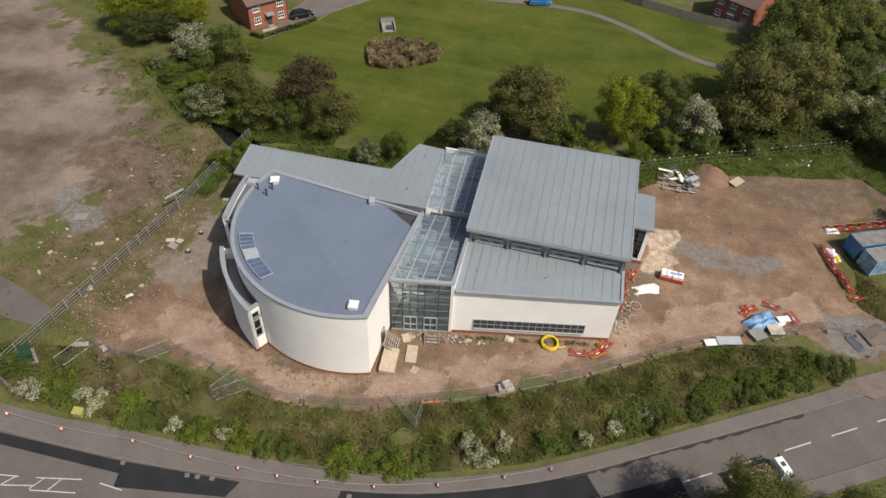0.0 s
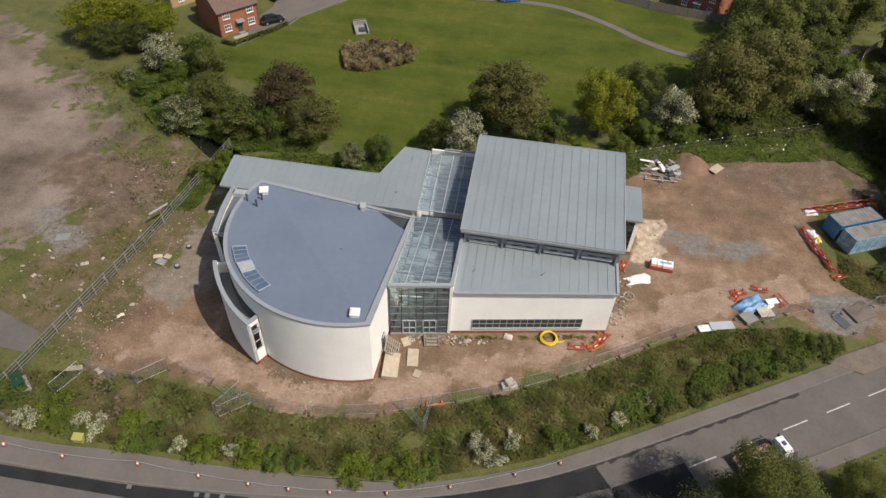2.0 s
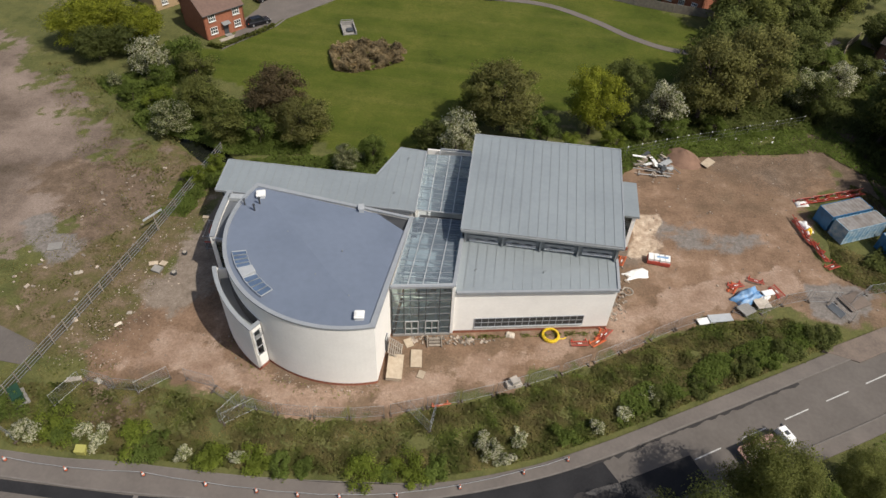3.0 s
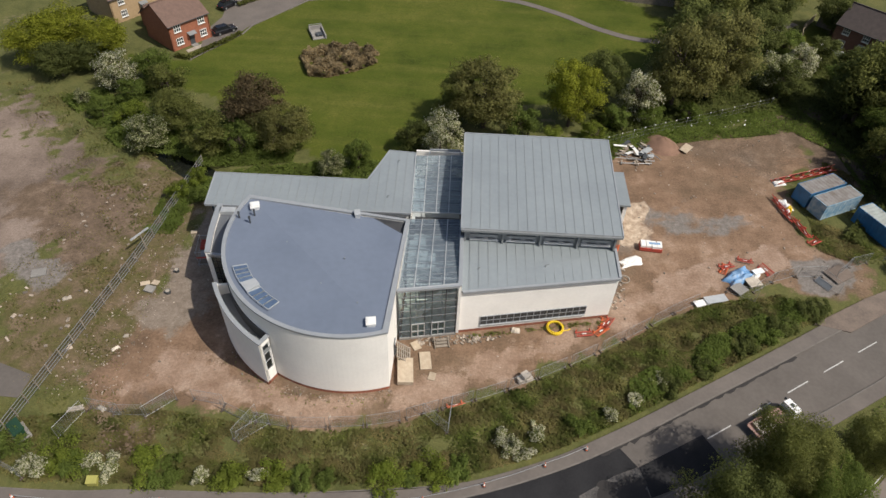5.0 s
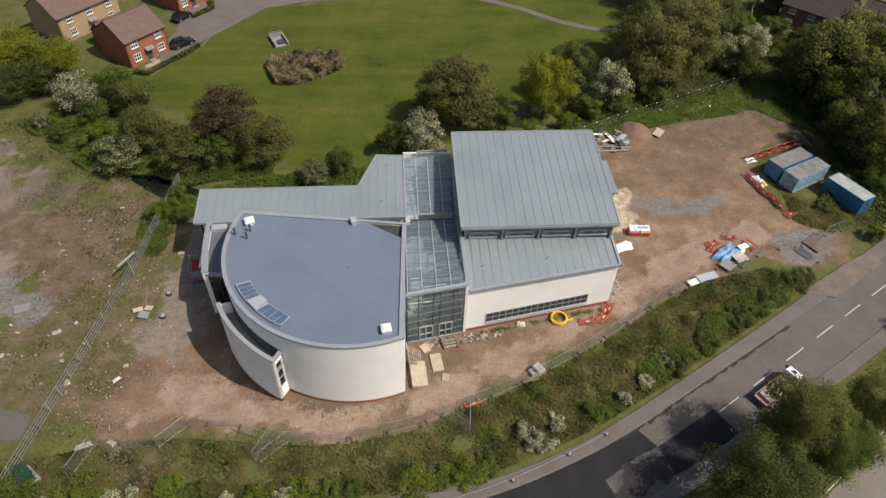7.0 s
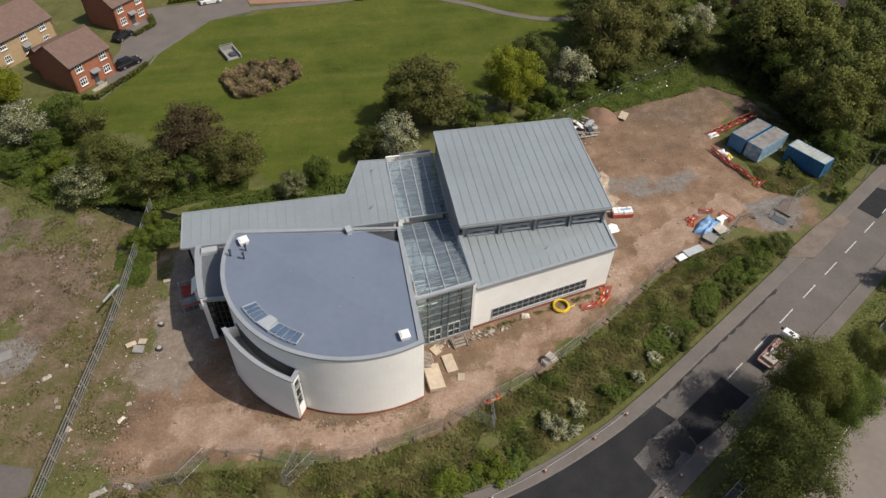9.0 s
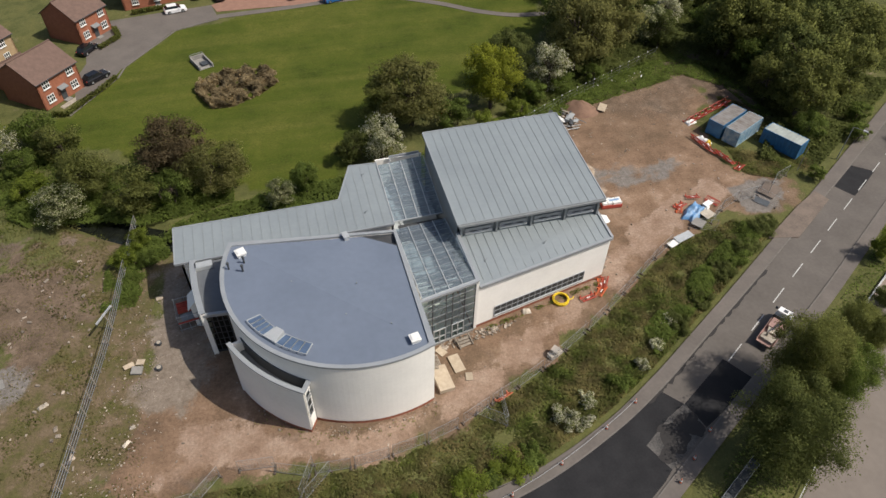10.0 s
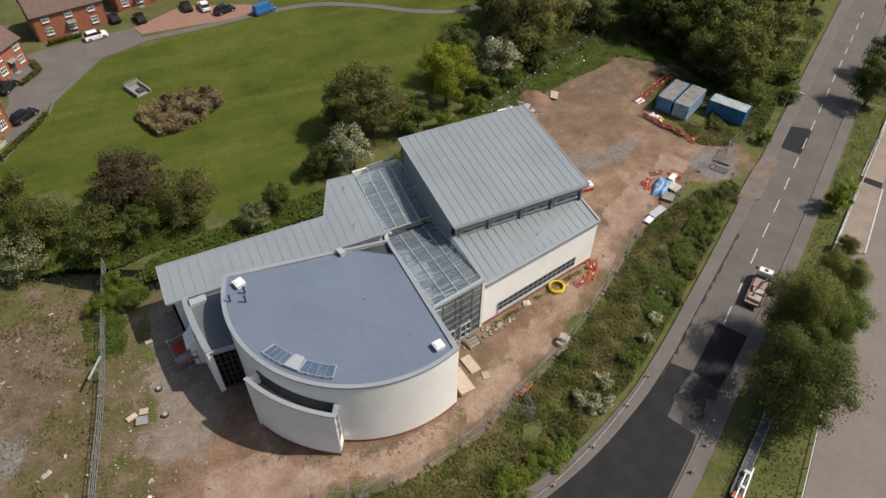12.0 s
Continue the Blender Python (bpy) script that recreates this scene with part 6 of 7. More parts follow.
def container(x, y, rz, lx, ly, lz_, wall, roof, label):
    t = thing("shipping_container", label, "container", "site containers", (x, y, 0.1), rz)
    b = Build()
    n = int(lx / 0.28)
    for s in (-1, 1):  # corrugated long sides
        vs, fs = [], []
        for k in range(n * 2 + 1):
            xx = -lx / 2 + lx * k / (n * 2)
            yy = s * (ly / 2 - (0.05 if (k // 2) % 2 else 0.0))
            vs += [(xx, yy, 0.12), (xx, yy, lz_ - 0.1)]
            if k:
                fs.append((2 * k - 2, 2 * k, 2 * k + 1, 2 * k - 1))
        b.add(vs, fs)
    put("side_panel", b, wall, t, "corrugated steel side")
    e = Build().box((-lx / 2 + 0.03, 0, lz_ / 2), (0.06, ly - 0.05, lz_ - 0.2))
    put("end_panel", e, wall, t)
    d = put("door", Build().box((lx / 2 - 0.04, -ly / 4, lz_ / 2), (0.07, ly / 2 - 0.08, lz_ - 0.25)), wall, t)
    d2 = put("door", Build().box((lx / 2 - 0.04, ly / 4, lz_ / 2), (0.07, ly / 2 - 0.08, lz_ - 0.25)), wall, t)
    for dd, s in ((d, -1), (d2, 1)):
        put("lock_rod", Build().tube((lx / 2 + 0.03, s * ly / 8, 0.2), (lx / 2 + 0.03, s * ly / 8, lz_ - 0.2), 0.025, n=6), M_STEEL, dd)
    f = Build()
    for sx_ in (-1, 1):
        for sy_ in (-1, 1):
            f.box((sx_ * (lx / 2 - 0.06), sy_ * (ly / 2 - 0.06), lz_ / 2), (0.13, 0.13, lz_))
    for z in (0.07, lz_ - 0.05):
        for s in (-1, 1):
            f.box((0, s * (ly / 2 - 0.04), z), (lx, 0.1, 0.13)).box((s * (lx / 2 - 0.04), 0, z), (0.1, ly, 0.13))
    put("corner_frame", f, wall, t)
    r = Build()
    vs, fs = [], []
    m = int(lx / 0.3)
    for k in range(m * 2 + 1):
        xx = -lx / 2 + 0.05 + (lx - 0.1) * k / (m * 2)
        zz = lz_ - 0.01 + (0.025 if (k // 2) % 2 else 0.0)
        vs += [(xx, -ly / 2 + 0.05, zz), (xx, ly / 2 - 0.05, zz)]
        if k:
            fs.append((2 * k - 2, 2 * k, 2 * k + 1, 2 * k - 1))
    r.add(vs, fs)
    put("roof_sheet", r, roof, t, "ribbed weathered steel roof")
    return t


container(43.8, 74.9, 25.5, 6.9, 2.6, 2.5, M_BLUE, M_GALVROOF, "dark blue steel container with a stained grey roof")
container(45.1, 72.3, 25.5, 6.9, 2.5, 2.5, M_PALEBLUE, M_GALVROOF, "faded pale blue steel container with peeling sides")
container(49.5, 67.9, -64.5, 6.1, 2.6, 2.5, M_BLUE, M_PALEROOF, "blue steel container with a pale roof")


def sheet(name, x, y, rz, sx_, sy_, z, mat, label, category, tilt=(0, 0), thick=0.05):
    t = tagged(put(name, Build().box((0, 0, 0), (sx_, sy_, thick)), mat), label, category)
    t.matrix_basis = pose(x, y, z, tilt[0], tilt[1], rz)
    return t


def crumpled(name, x, y, rz, sx_, sy_, h, mat, label, category, seed):
    """A heap under a loose sheet: folds and slumped edges."""
    rnd = random.Random(seed)
    b = Build()
    n, m = 18, 12
    vs, fs = [], []
    for j in range(m + 1):
        for i in range(n + 1):
            u, v = i / n * 2 - 1, j / m * 2 - 1
            e = max(0.0, 1 - max(abs(u) ** 3, abs(v) ** 3))
            k = noise.noise((u * 2.3 + seed, v * 2.3, seed)) * 0.5 + noise.noise((u * 6 + seed, v * 6, seed)) * 0.22
            rag = 1 + 0.3 * noise.noise((u * 1.1 + seed * 3.7, v * 1.1, seed * 1.9))
            vs.append((u * sx_ / 2 * (rag + 0.08 * k), v * sy_ / 2 * (2 - rag + 0.12 * k), max(0.0, h * e ** 0.6 * (0.75 + k)) + 0.01))
    for j in range(m):
        for i in range(n):
            a = j * (n + 1) + i
            fs.append((a, a + 1, a + n + 2, a + n + 1))
    b.add(vs, fs)
    t = tagged(put(name, b, mat, smooth=True), label, category)
    t.matrix_basis = pose(x, y, 0, 0, 0, rz)
    return t


crumpled("plastic_sheet", 30.0, 58.0, 50, 1.9, 0.9, 0.8, M_WHITE, "white plastic sheet folded over the pile", "plastic sheet", 31)
crumpled("tarpaulin", 27.9, 57.7, 34, 3.9, 2.0, 1.1, M_TARP, "creased blue tarpaulin over a pile of materials", "tarpaulin", 4)
crumpled("plastic_sheet", 14.4, 59.5, 25, 3.0, 1.6, 0.3, M_WHITE, "crumpled white plastic sheet on the soil", "plastic sheet", 5)
crumpled("plastic_sheet", 38.6, 72.4, -70, 2.6, 1.2, 0.7, M_WHITE, "white and printed plastic bags heaped on barriers", "plastic bags", 7)
crumpled("plastic_sheet", 39.4, 77.6, 15, 1.8, 1.0, 0.5, M_WHITE, "white plastic sacks beside the barriers", "plastic bags", 8)
for k, (x, y, rz, w, d) in enumerate(((-46.8, 33.9, 20, 1.6, 0.6), (-44.1, 34.1, -25, 1.0, 0.5), (-45.7, 41.6, 50, 0.9, 0.4), (-45.2, 43.4, 10, 0.6, 0.4), (-54.2, 48.4, 30, 1.0, 0.5))):
    crumpled("plastic_sheet", x, y, rz, w, d, 0.25, M_STONE, "torn pale plastic sheeting caught beside the fence", "plastic sheet", 20 + k)
crumpled("yellow_sack", 38.8, 71.6, -40, 0.9, 0.7, 0.9, M_YELLOW, "yellow plastic sack among white bags", "sack", 12)
heap = Build()
hv, hf = [], []
for j in range(15):
    for i in range(24):
        a, r = 2 * math.pi * i / 24, (j / 14)
        k = 1 + 0.18 * noise.noise((math.cos(a) * 1.5, math.sin(a) * 1.5, 3.0))
        z = 1.55 * (1 - r) ** 0.85 * (1 + 0.15 * noise.noise((r * 4, a * 2, 5.0))) - 0.06 * r
        hv.append((3.2 * k * r * math.cos(a), 2.4 * k * r * math.sin(a), z + 0.05 * noise.noise((r * 14, a * 5, 1.0)) * (1 - r)))
for j in range(14):
    for i in range(24):
        hf.append((j * 24 + i, j * 24 + (i + 1) % 24, j * 24 + 24 + (i + 1) % 24, j * 24 + 24 + i))
heap.add(hv, hf)
tagged(put("soil_mound", heap, M_SPOIL, smooth=True), "heap of reddish brown soil", "soil heap").matrix_basis = pose(23.6, 86.0, 0.0, 0, 0, -50)
crumpled("rubble_bag", 2.9 - 3.9, 47.2, 0, 1.0, 0.8, 0.4, M_STONE, "pale sagging sack at the wall", "sack", 9)
stack = thing("packed_pallet", "red crated pallet topped with white wrapped bags", "pallet", at=(17.4, 62.2, 0), rz=-6)
put("crate", Build().box((0, 0, 0.35), (2.9, 1.3, 0.5)).box((0, 0, 0.08), (2.6, 1.1, 0.16)), M_RED, stack, "red plastic crate")
for k in range(4):
    put("bag", Build().box((-1.05 + k * 0.7, 0.05 * (k % 2), 0.78), (0.62, 1.15, 0.34), 4 * (k % 3)), M_WHITE, stack, "white plastic bag")
put("label_strip", Build().box((0.4, 0.1, 0.96), (1.5, 0.35, 0.02), 5), M_TARP, stack, "blue printed band")
for a in ((27.3, 55.5, 38, 1.9, 1.6, 0.35, M_CONCRETE), (29.4, 56.7, 20, 1.9, 1.5, 0.45, M_STONE), (23.9, 53.6, 18, 3.0, 1.1, 0.3, M_PALE), (22.1, 52.9, 22, 2.2, 0.9, 0.25, M_WHITE), (30.4, 58.4, 25, 1.6, 0.8, 0.7, M_WHITE)):
    sheet("building_board", *a[:2], a[2], a[3], a[4], a[5], a[6], "loose pale building boards stacked beside the tarpaulin", "board", (3, 4), 0.1)
sheet("timber_board", 27.2, 85.2, 52, 2.6, 1.3, 0.25, M_WOOD, "tan plywood sheet lying on the soil", "plywood", (6, 4))
sheet("timber_board", -11.2, 42.2, 8, 1.25, 2.3, 0.12, M_WOOD, "tan plywood sheet on the ground", "plywood", (2, 2), 0.08)
sheet("timber_board", -10.35, 40.2, -12, 0.75, 1.0, 0.08, M_WOOD, "small plywood offcut on the ground", "plywood")
sheet("timber_board", -13.3, 40.5, 5, 1.7, 3.2, 0.35, M_WOOD, "tan plywood stack beside the wall", "plywood", (0, 4), 0.5)
sheet("timber_board", -12.4, 44.2, 30, 0.9, 1.2, 0.1, M_WOOD, "plywood offcut on the ground", "plywood")
sheet("concrete_slab", -59.3, 52.1, 20, 1.7, 1.3, 0.12, M_CONCRETE, "pale square concrete slab on the ground", "slab", thick=0.18)
sheet("concrete_slab", -45.0, 50.4, -10, 1.15, 0.95, 0.2, M_CONCRETE, "broken pale concrete slabs", "slab", (4, 6), 0.25)
sheet("timber_board", -45.9, 51.3, 25, 1.1, 0.6, 0.15, M_WOOD, "broken pale plywood piece by the slab", "plywood", (4, 6), 0.08)
sheet("timber_board", -44.7, 51.5, -15, 0.9, 0.7, 0.15, M_WOOD, "broken pale plywood piece by the slab", "plywood", (3, -5), 0.08)
sheet("timber_board", -42.9, 60.7, 10, 0.8, 0.6, 0.08, M_WOOD, "small plywood square on the soil", "plywood")
sheet("concrete_slab", 41.2, 59.2, 30, 3.2, 2.4, 0.19, M_DIRTY, "stained grey concrete slab at the site entrance", "slab", thick=0.15)
pallet = thing("timber_pallet", "weathered timber pallets leaning on the wall", "pallet", at=(-13.6, 42.9, 0.9))
pallet.matrix_basis = pose(-13.7, 42.7, 0.75, 0, 42, 4)
for k in range(7):
    put("slat", Build().box((-0.9 + k * 0.3, 0, 0.06), (0.16, 2.2, 0.03)), M_GREYWOOD, pallet)
for k in range(4):
    put("bearer", Build().box((0, -1.0 + k * 0.66, 0.0), (2.0, 0.1, 0.09)), M_GREYWOOD, pallet)
steps = thing("timber_steps", "rough timber steps and ramp up to the door", "steps", at=(-9.6, 45.15, 0), rz=11)
for k in range(3):
    put("tread", Build().box((0, -0.15 - k * 0.33, 0.42 - k * 0.15), (1.3, 0.32, 0.06)), M_GREYWOOD, steps)
for s in (-0.8, 0.8):
    put("stringer", Build().bar((s, 0.3, 0.55), (s, -1.1, 0.1), 0.1, 0.25), M_GREYWOOD, steps)
for k, (x, y, s) in enumerate(((-0.6, 40.3, 1.0), (0.15, 40.55, 0.9), (-0.2, 40.5, 0.8))):
    b = tagged(put("concrete_block", Build().box((0, 0, 0.28 if k < 2 else 0.8), (0.85, 0.8, 0.5)), M_BLOCK), "pale concrete kentledge block by the fence", "block", "concrete blocks")
    b.matrix_basis = pose(x, y, 0, 0, 0, 20 + 8 * k)
gb = thing("utility_cabinet", "dark green utility cabinet on a pale base", "cabinet", at=(-50.9, 30.8, 0), rz=-40)
put("base", Build().box((0, 0, 0.1), (2.2, 1.5, 0.25)), M_CONCRETE, gb)
put("cabinet_body", Build().box((0, 0, 0.75), (1.7, 0.9, 1.1)), M_GREENBOX, gb)
put("sloping_lid", Build().slab([(-0.95, -0.55, 1.3), (0.95, -0.55, 1.3), (0.95, 0.55, 1.5), (-0.95, 0.55, 1.5)], 0.1), M_GREENBOX, gb)
sc = thing("scaffold_tower", "low scaffold tower stacked with red barriers by the annex", "scaffold", at=(-39.4, 56.3, 0), rz=8)
for x in (-1.1, 0.0, 1.1):
    for y in (-1.5, 1.5):
        put("standard", Build().tube((x, y, 0), (x, y, 2.7), 0.035, n=6), M_STEEL, sc)
for z in (0.4, 1.4, 2.5):
    for x in (-1.1, 1.1):
        put("ledger", Build().tube((x, -1.65, z), (x, 1.65, z), 0.035, n=6), M_STEEL, sc)
    for y in (-1.5, 1.5):
        put("transom", Build().tube((-1.25, y, z), (1.25, y, z), 0.035, n=6), M_STEEL, sc)
for q in range(5):
    put("red_barrier", Build().box((0.0, 0.15 + q * 0.3, 1.66), (1.9, 0.09, 0.5), 4 - 3 * (q % 3)), M_RED, sc, "stacked red plastic barrier")
for y in (-1.2, -0.85, -0.5):
    put("board", Build().box((0, y, 1.45), (2.3, 0.3, 0.05)), M_GREYWOOD, sc)
put("grey_sheet", Build().box((0.1, -0.75, 1.56), (1.7, 1.1, 0.06), 6), M_CLAD, sc, "grey sheet lying on the boards")
put("toe_board", Build().box((0, -1.55, 1.6), (2.3, 0.04, 0.22)), M_RED, sc)
for x, y, r in ((-42.7, 50.1, 0.32), (-42.8, 53.6, 0.28)):
    tb = thing("rubber_bucket", "dark round bucket standing on the soil", "bucket", "buckets on the soil", (x, y, 0))
    put("body", Build().tube((0, 0, 0), (0, 0, 0.4), r, r * 1.1, 12), M_FRAME, tb)
    put("contents", Build().tube((0, 0, 0.4), (0, 0, 0.43), r * 0.8, r * 0.8, 12), M_STONE, tb)


def rubble(name, label, poly, n, lo, hi, seed, mat=M_STONE, tall=0.0):
    """Loose stones and scraps, joined: too many to count."""
    rnd = random.Random(seed)
    b = Build()
    xs, ys = [p[0] for p in poly], [p[1] for p in poly]
    c = 0
    while c < n:
        x, y = rnd.uniform(min(xs), max(xs)), rnd.uniform(min(ys), max(ys))
        d = float(inside(np.array([x]), np.array([y]), poly)[0])
        if d < 0:
            continue
        s = rnd.uniform(lo, hi)
        b.box((0, 0, 0), (s * rnd.uniform(0.6, 1.9), s * rnd.uniform(0.5, 1.0), s * rnd.uniform(0.3, 0.7)), 0, pose(x, y, 0.02 + min(tall, d) * rnd.uniform(0, 0.5) + s * 0.15, rnd.uniform(-25, 25), rnd.uniform(-25, 25), rnd.uniform(0, 180)))
        c += 1
    return tagged(put(name, b, mat), label, "rubble", kind="stuff")


M_BITS = material("mixed_debris", (0.34, 0.29, 0.24), (0.18, 0.145, 0.11), 1.2, 0.9, vary=0.55, island=True)
rubble("rubble", "pale stones and scraps scattered over the soil", YARD, 420, 0.06, 0.2, 1, M_BITS)
rubble("rubble", "pale debris along the west fence", [(-51, 35), (-42, 36), (-43.5, 60), (-46, 66), (-48.2, 56)], 420, 0.035, 0.15, 2, M_BITS)
rubble("rubble", "debris pieces on the waste ground", [(-62, 42), (-50, 40), (-48, 62), (-52, 72), (-62, 62)], 90, 0.08, 0.4, 3, M_BITS)
rubble("rubble_pile", "pile of broken boards, pipes and rubble", [(15.2, 83.8), (16.0, 79.8), (20, 80.2), (22.1, 82.5), (20.8, 86.8)], 90, 0.15, 0.5, 4, M_BITS, 0.8)
rubble("rubble", "brick and stone bits at the foot of the drum", [(-33, 42), (-27, 37.2), (-20, 36.2), (-14.5, 37.2), (-14.6, 38.2), (-20, 37.3), (-26.8, 38.2), (-31, 41.5)], 90, 0.05, 0.14, 5, M_BITS)
rubble("rubble", "stones and scraps beside the entrance", [(-12.5, 44.2), (-6, 45.0), (-2, 46.2), (-7, 46.2), (-12.3, 45.2)], 150, 0.1, 0.3, 6, M_BITS)
rubble("rubble", "scraps beside the east wall", [(10.6, 51), (12.6, 52), (13.5, 58), (12.5, 62), (10.8, 60)], 110, 0.1, 0.35, 7, M_BITS)
rubble("rubble", "white litter along the north fence", [(16, 87), (30, 92.6), (44, 96), (42, 93.8), (28, 90)], 24, 0.08, 0.26, 8, M_WHITE)
rr_ = random.Random(21)
for k in range(16):
    mt = (M_WHITE, M_GREYWOOD, M_FRAME, M_PALE)[k % 4]
    bd2 = tagged(put("scrap_board", Build().box((0, 0, 0), (rr_.uniform(1.0, 2.4), rr_.uniform(0.3, 0.9), 0.06)), mt), "discarded board on the rubble pile", "board", "scrap boards")
    bd2.matrix_basis = pose(rr_.uniform(16.3, 20.8), rr_.uniform(80.8, 85.2), rr_.uniform(0.35, 0.8), rr_.uniform(-14, 14), rr_.uniform(-14, 14), rr_.uniform(0, 180))
for k, (p, q) in enumerate((((15.5, 81.5, 0.5), (21.5, 81.2, 0.35)), ((16.2, 80.4, 0.3), (21.0, 80.6, 0.3)), ((19.5, 85.5, 0.5), (22.6, 81.6, 0.3)), ((15.6, 82.6, 0.6), (19.5, 81.0, 0.5)))):
    tagged(put("loose_pole", Build().tube(p, q, 0.06, n=6), M_STEEL), "loose metal pole on the rubble pile", "pole", "loose poles")


bin_ = thing("grit_bin", "yellow green plastic grit bin beside the footway", "grit bin", at=(-41.6, 26.2, 0), rz=5)
put("body", Build().box((0, 0, 0.3), (0.95, 0.65, 0.6)), M_BIN, bin_)
put("lid", Build().slab([(-0.52, -0.38, 0.66), (0.52, -0.38, 0.66), (0.52, 0.38, 0.82), (-0.52, 0.38, 0.82)], 0.12), M_BIN, bin_)


def cone(x, y):
    t = thing("road_cone", "red and white road cone on the footway", "cone", "road cones", (x, y, 0.11))
    put("base", Build().box((0, 0, 0.025), (0.38, 0.38, 0.05)), M_FRAME, t)
    put("cone_body", Build().tube((0, 0, 0.05), (0, 0, 0.72), 0.15, 0.04, 12), M_ORANGE, t)
    put("sleeve", Build().tube((0, 0, 0.28), (0, 0, 0.52), 0.118, 0.085, 12), M_WHITE, t, "white reflective sleeve")
    return t


CONES = [(-48.3, 24.3), (-42.1, 24.2), (-34.7, 24.8), (-28.5, 24.7), (-23.6, 24.8), (-19.7, 25.0), (-15.8, 25.4), (-10.5, 26.3), (-4.7, 28.0), (1.3, 30.4), (5.6, 32.4)]
c0 = cone(*CONES[0])
for x, y in CONES[1:] + [(11.4, 27.3), (8.2, 25.0), (5.6, 23.2), (2.4, 21.6)]:
    copy_thing(c0, pose(x, y, 0.11))
tp = Build()
for p, q in zip(CONES[:-1], CONES[1:]):
    a, b_ = Vector((*p, 0.78)), Vector((*q, 0.78))
    m_ = a.lerp(b_, 0.5) - Vector((0, 0, 0.2))
    tp.bar(a, m_, 0.03, 0.025).bar(m_, b_, 0.03, 0.025)
tagged(put("barrier_tape", tp, M_PALE), "white barrier chain strung between cones", "barrier tape")
for k, (x, y) in enumerate(((-34.5, 22.9), (-28, 23.3), (-27, 23.4), (-25.6, 23.6), (-12.5, 25.2))):
    tagged(put("gully_grate", Build().box((x, y - 0.25, 0.022), (0.45, 0.4, 0.03), 5), M_KERB), "iron gully grate at the kerb", "grate", "gully grates")


M_PINK = material("faded_red_paint", (0.34, 0.21, 0.18), (0.24, 0.15, 0.13), 1.5, 0.7)


# ---- vehicles
def wheel(parent, x, y, r=0.32, w=0.22):
    wh = put("wheel", Build().tube((x, y - w / 2, r), (x, y + w / 2, r), r, r, 16), M_TYRE, parent)
    put("rim", Build().tube((x, y - w / 2 - 0.01, r), (x, y + w / 2 + 0.01, r), r * 0.6, r * 0.6, 12), M_STEEL, wh)


def loft(sections):
    """A hull through cross sections, each a list of points of the same number."""
    b = Build()
    n = len(sections[0])
    vs = [p for s in sections for p in s]
    fs = []
    for i in range(len(sections) - 1):
        for k in range(n):
            a, c = i * n + k, i * n + (k + 1) % n
            fs.append((a, c, c + n, a + n))
    fs += [tuple(range(n))[::-1], tuple(range((len(sections) - 1) * n, len(sections) * n))]
    return b.add(vs, fs)


def car(name, x, y, rz, mat, label, category="car", L=4.3, W=1.8, van=False):
    t = thing(name, label, category, "parked cars", (x, y, 0.05), rz)
    w = W / 2

    def sec(px_, zb, zt, k=1.0):
        return [(px_, -w * k, zb), (px_, w * k, zb), (px_, w * k, zt * 0.75 + zb * 0.25), (px_, w * k * 0.9, zt), (px_, -w * k * 0.9, zt), (px_, -w * k, zt * 0.75 + zb * 0.25)]

    body = loft([sec(-L / 2, 0.35, 0.75, 0.9), sec(-L / 2 + 0.15, 0.22, 0.95), sec(-L * 0.2, 0.2, 0.98), sec(L * 0.2, 0.2, 0.95), sec(L / 2 - 0.25, 0.22, 0.82), sec(L / 2, 0.32, 0.62, 0.88)])
    put("body", body, mat, t, smooth=False)
    top = 1.85 if van else 1.46
    xs = (-L * 0.48, -L * 0.45, L * 0.24, L * 0.36) if van else (-L * 0.46, -L * 0.33, L * 0.08, L * 0.26)
    cab_ = loft([[(xs[0], -w * 0.86, 0.93), (xs[0], w * 0.86, 0.93), (xs[0], w * 0.84, 0.96), (xs[0], -w * 0.84, 0.96)], [(xs[1], -w * 0.88, 0.92), (xs[1], w * 0.88, 0.92), (xs[1], w * 0.72, top), (xs[1], -w * 0.72, top)],
                 [(xs[2], -w * 0.88, 0.92), (xs[2], w * 0.88, 0.92), (xs[2], w * 0.72, top), (xs[2], -w * 0.72, top)], [(xs[3], -w * 0.86, 0.9), (xs[3], w * 0.86, 0.9), (xs[3], w * 0.84, 0.94), (xs[3], -w * 0.84, 0.94)]])
    put("glasshouse", cab_, mat if van else M_CARGLASS, t)
    put("roof_panel", Build().box(((xs[1] + xs[2]) / 2, 0, top + 0.012), (xs[2] - xs[1] + 0.1, W * 0.74, 0.05)), mat, t)
    if van:
        put("windscreen", Build().bar((xs[2] + 0.03, 0, top - 0.06), (xs[3] + 0.02, 0, 1.0), W * 0.74, 0.03), M_CARGLASS, t)
    for sx_ in (-L * 0.3, L * 0.31):
        for sy_ in (-w + 0.08, w - 0.08):
            wheel(t, sx_, sy_)
    for s in (-1, 1):
        put("headlight", Build().box((L / 2 - 0.1, s * w * 0.68, 0.66), (0.16, 0.34, 0.13)), M_PALE, t)
        put("tail_light", Build().box((-L / 2 + 0.05, s * w * 0.72, 0.78), (0.1, 0.26, 0.16)), M_RED, t)
        put("mirror", Build().box((L * 0.16, s * (w + 0.08), 0.98), (0.16, 0.18, 0.13)), mat, t)
    return t


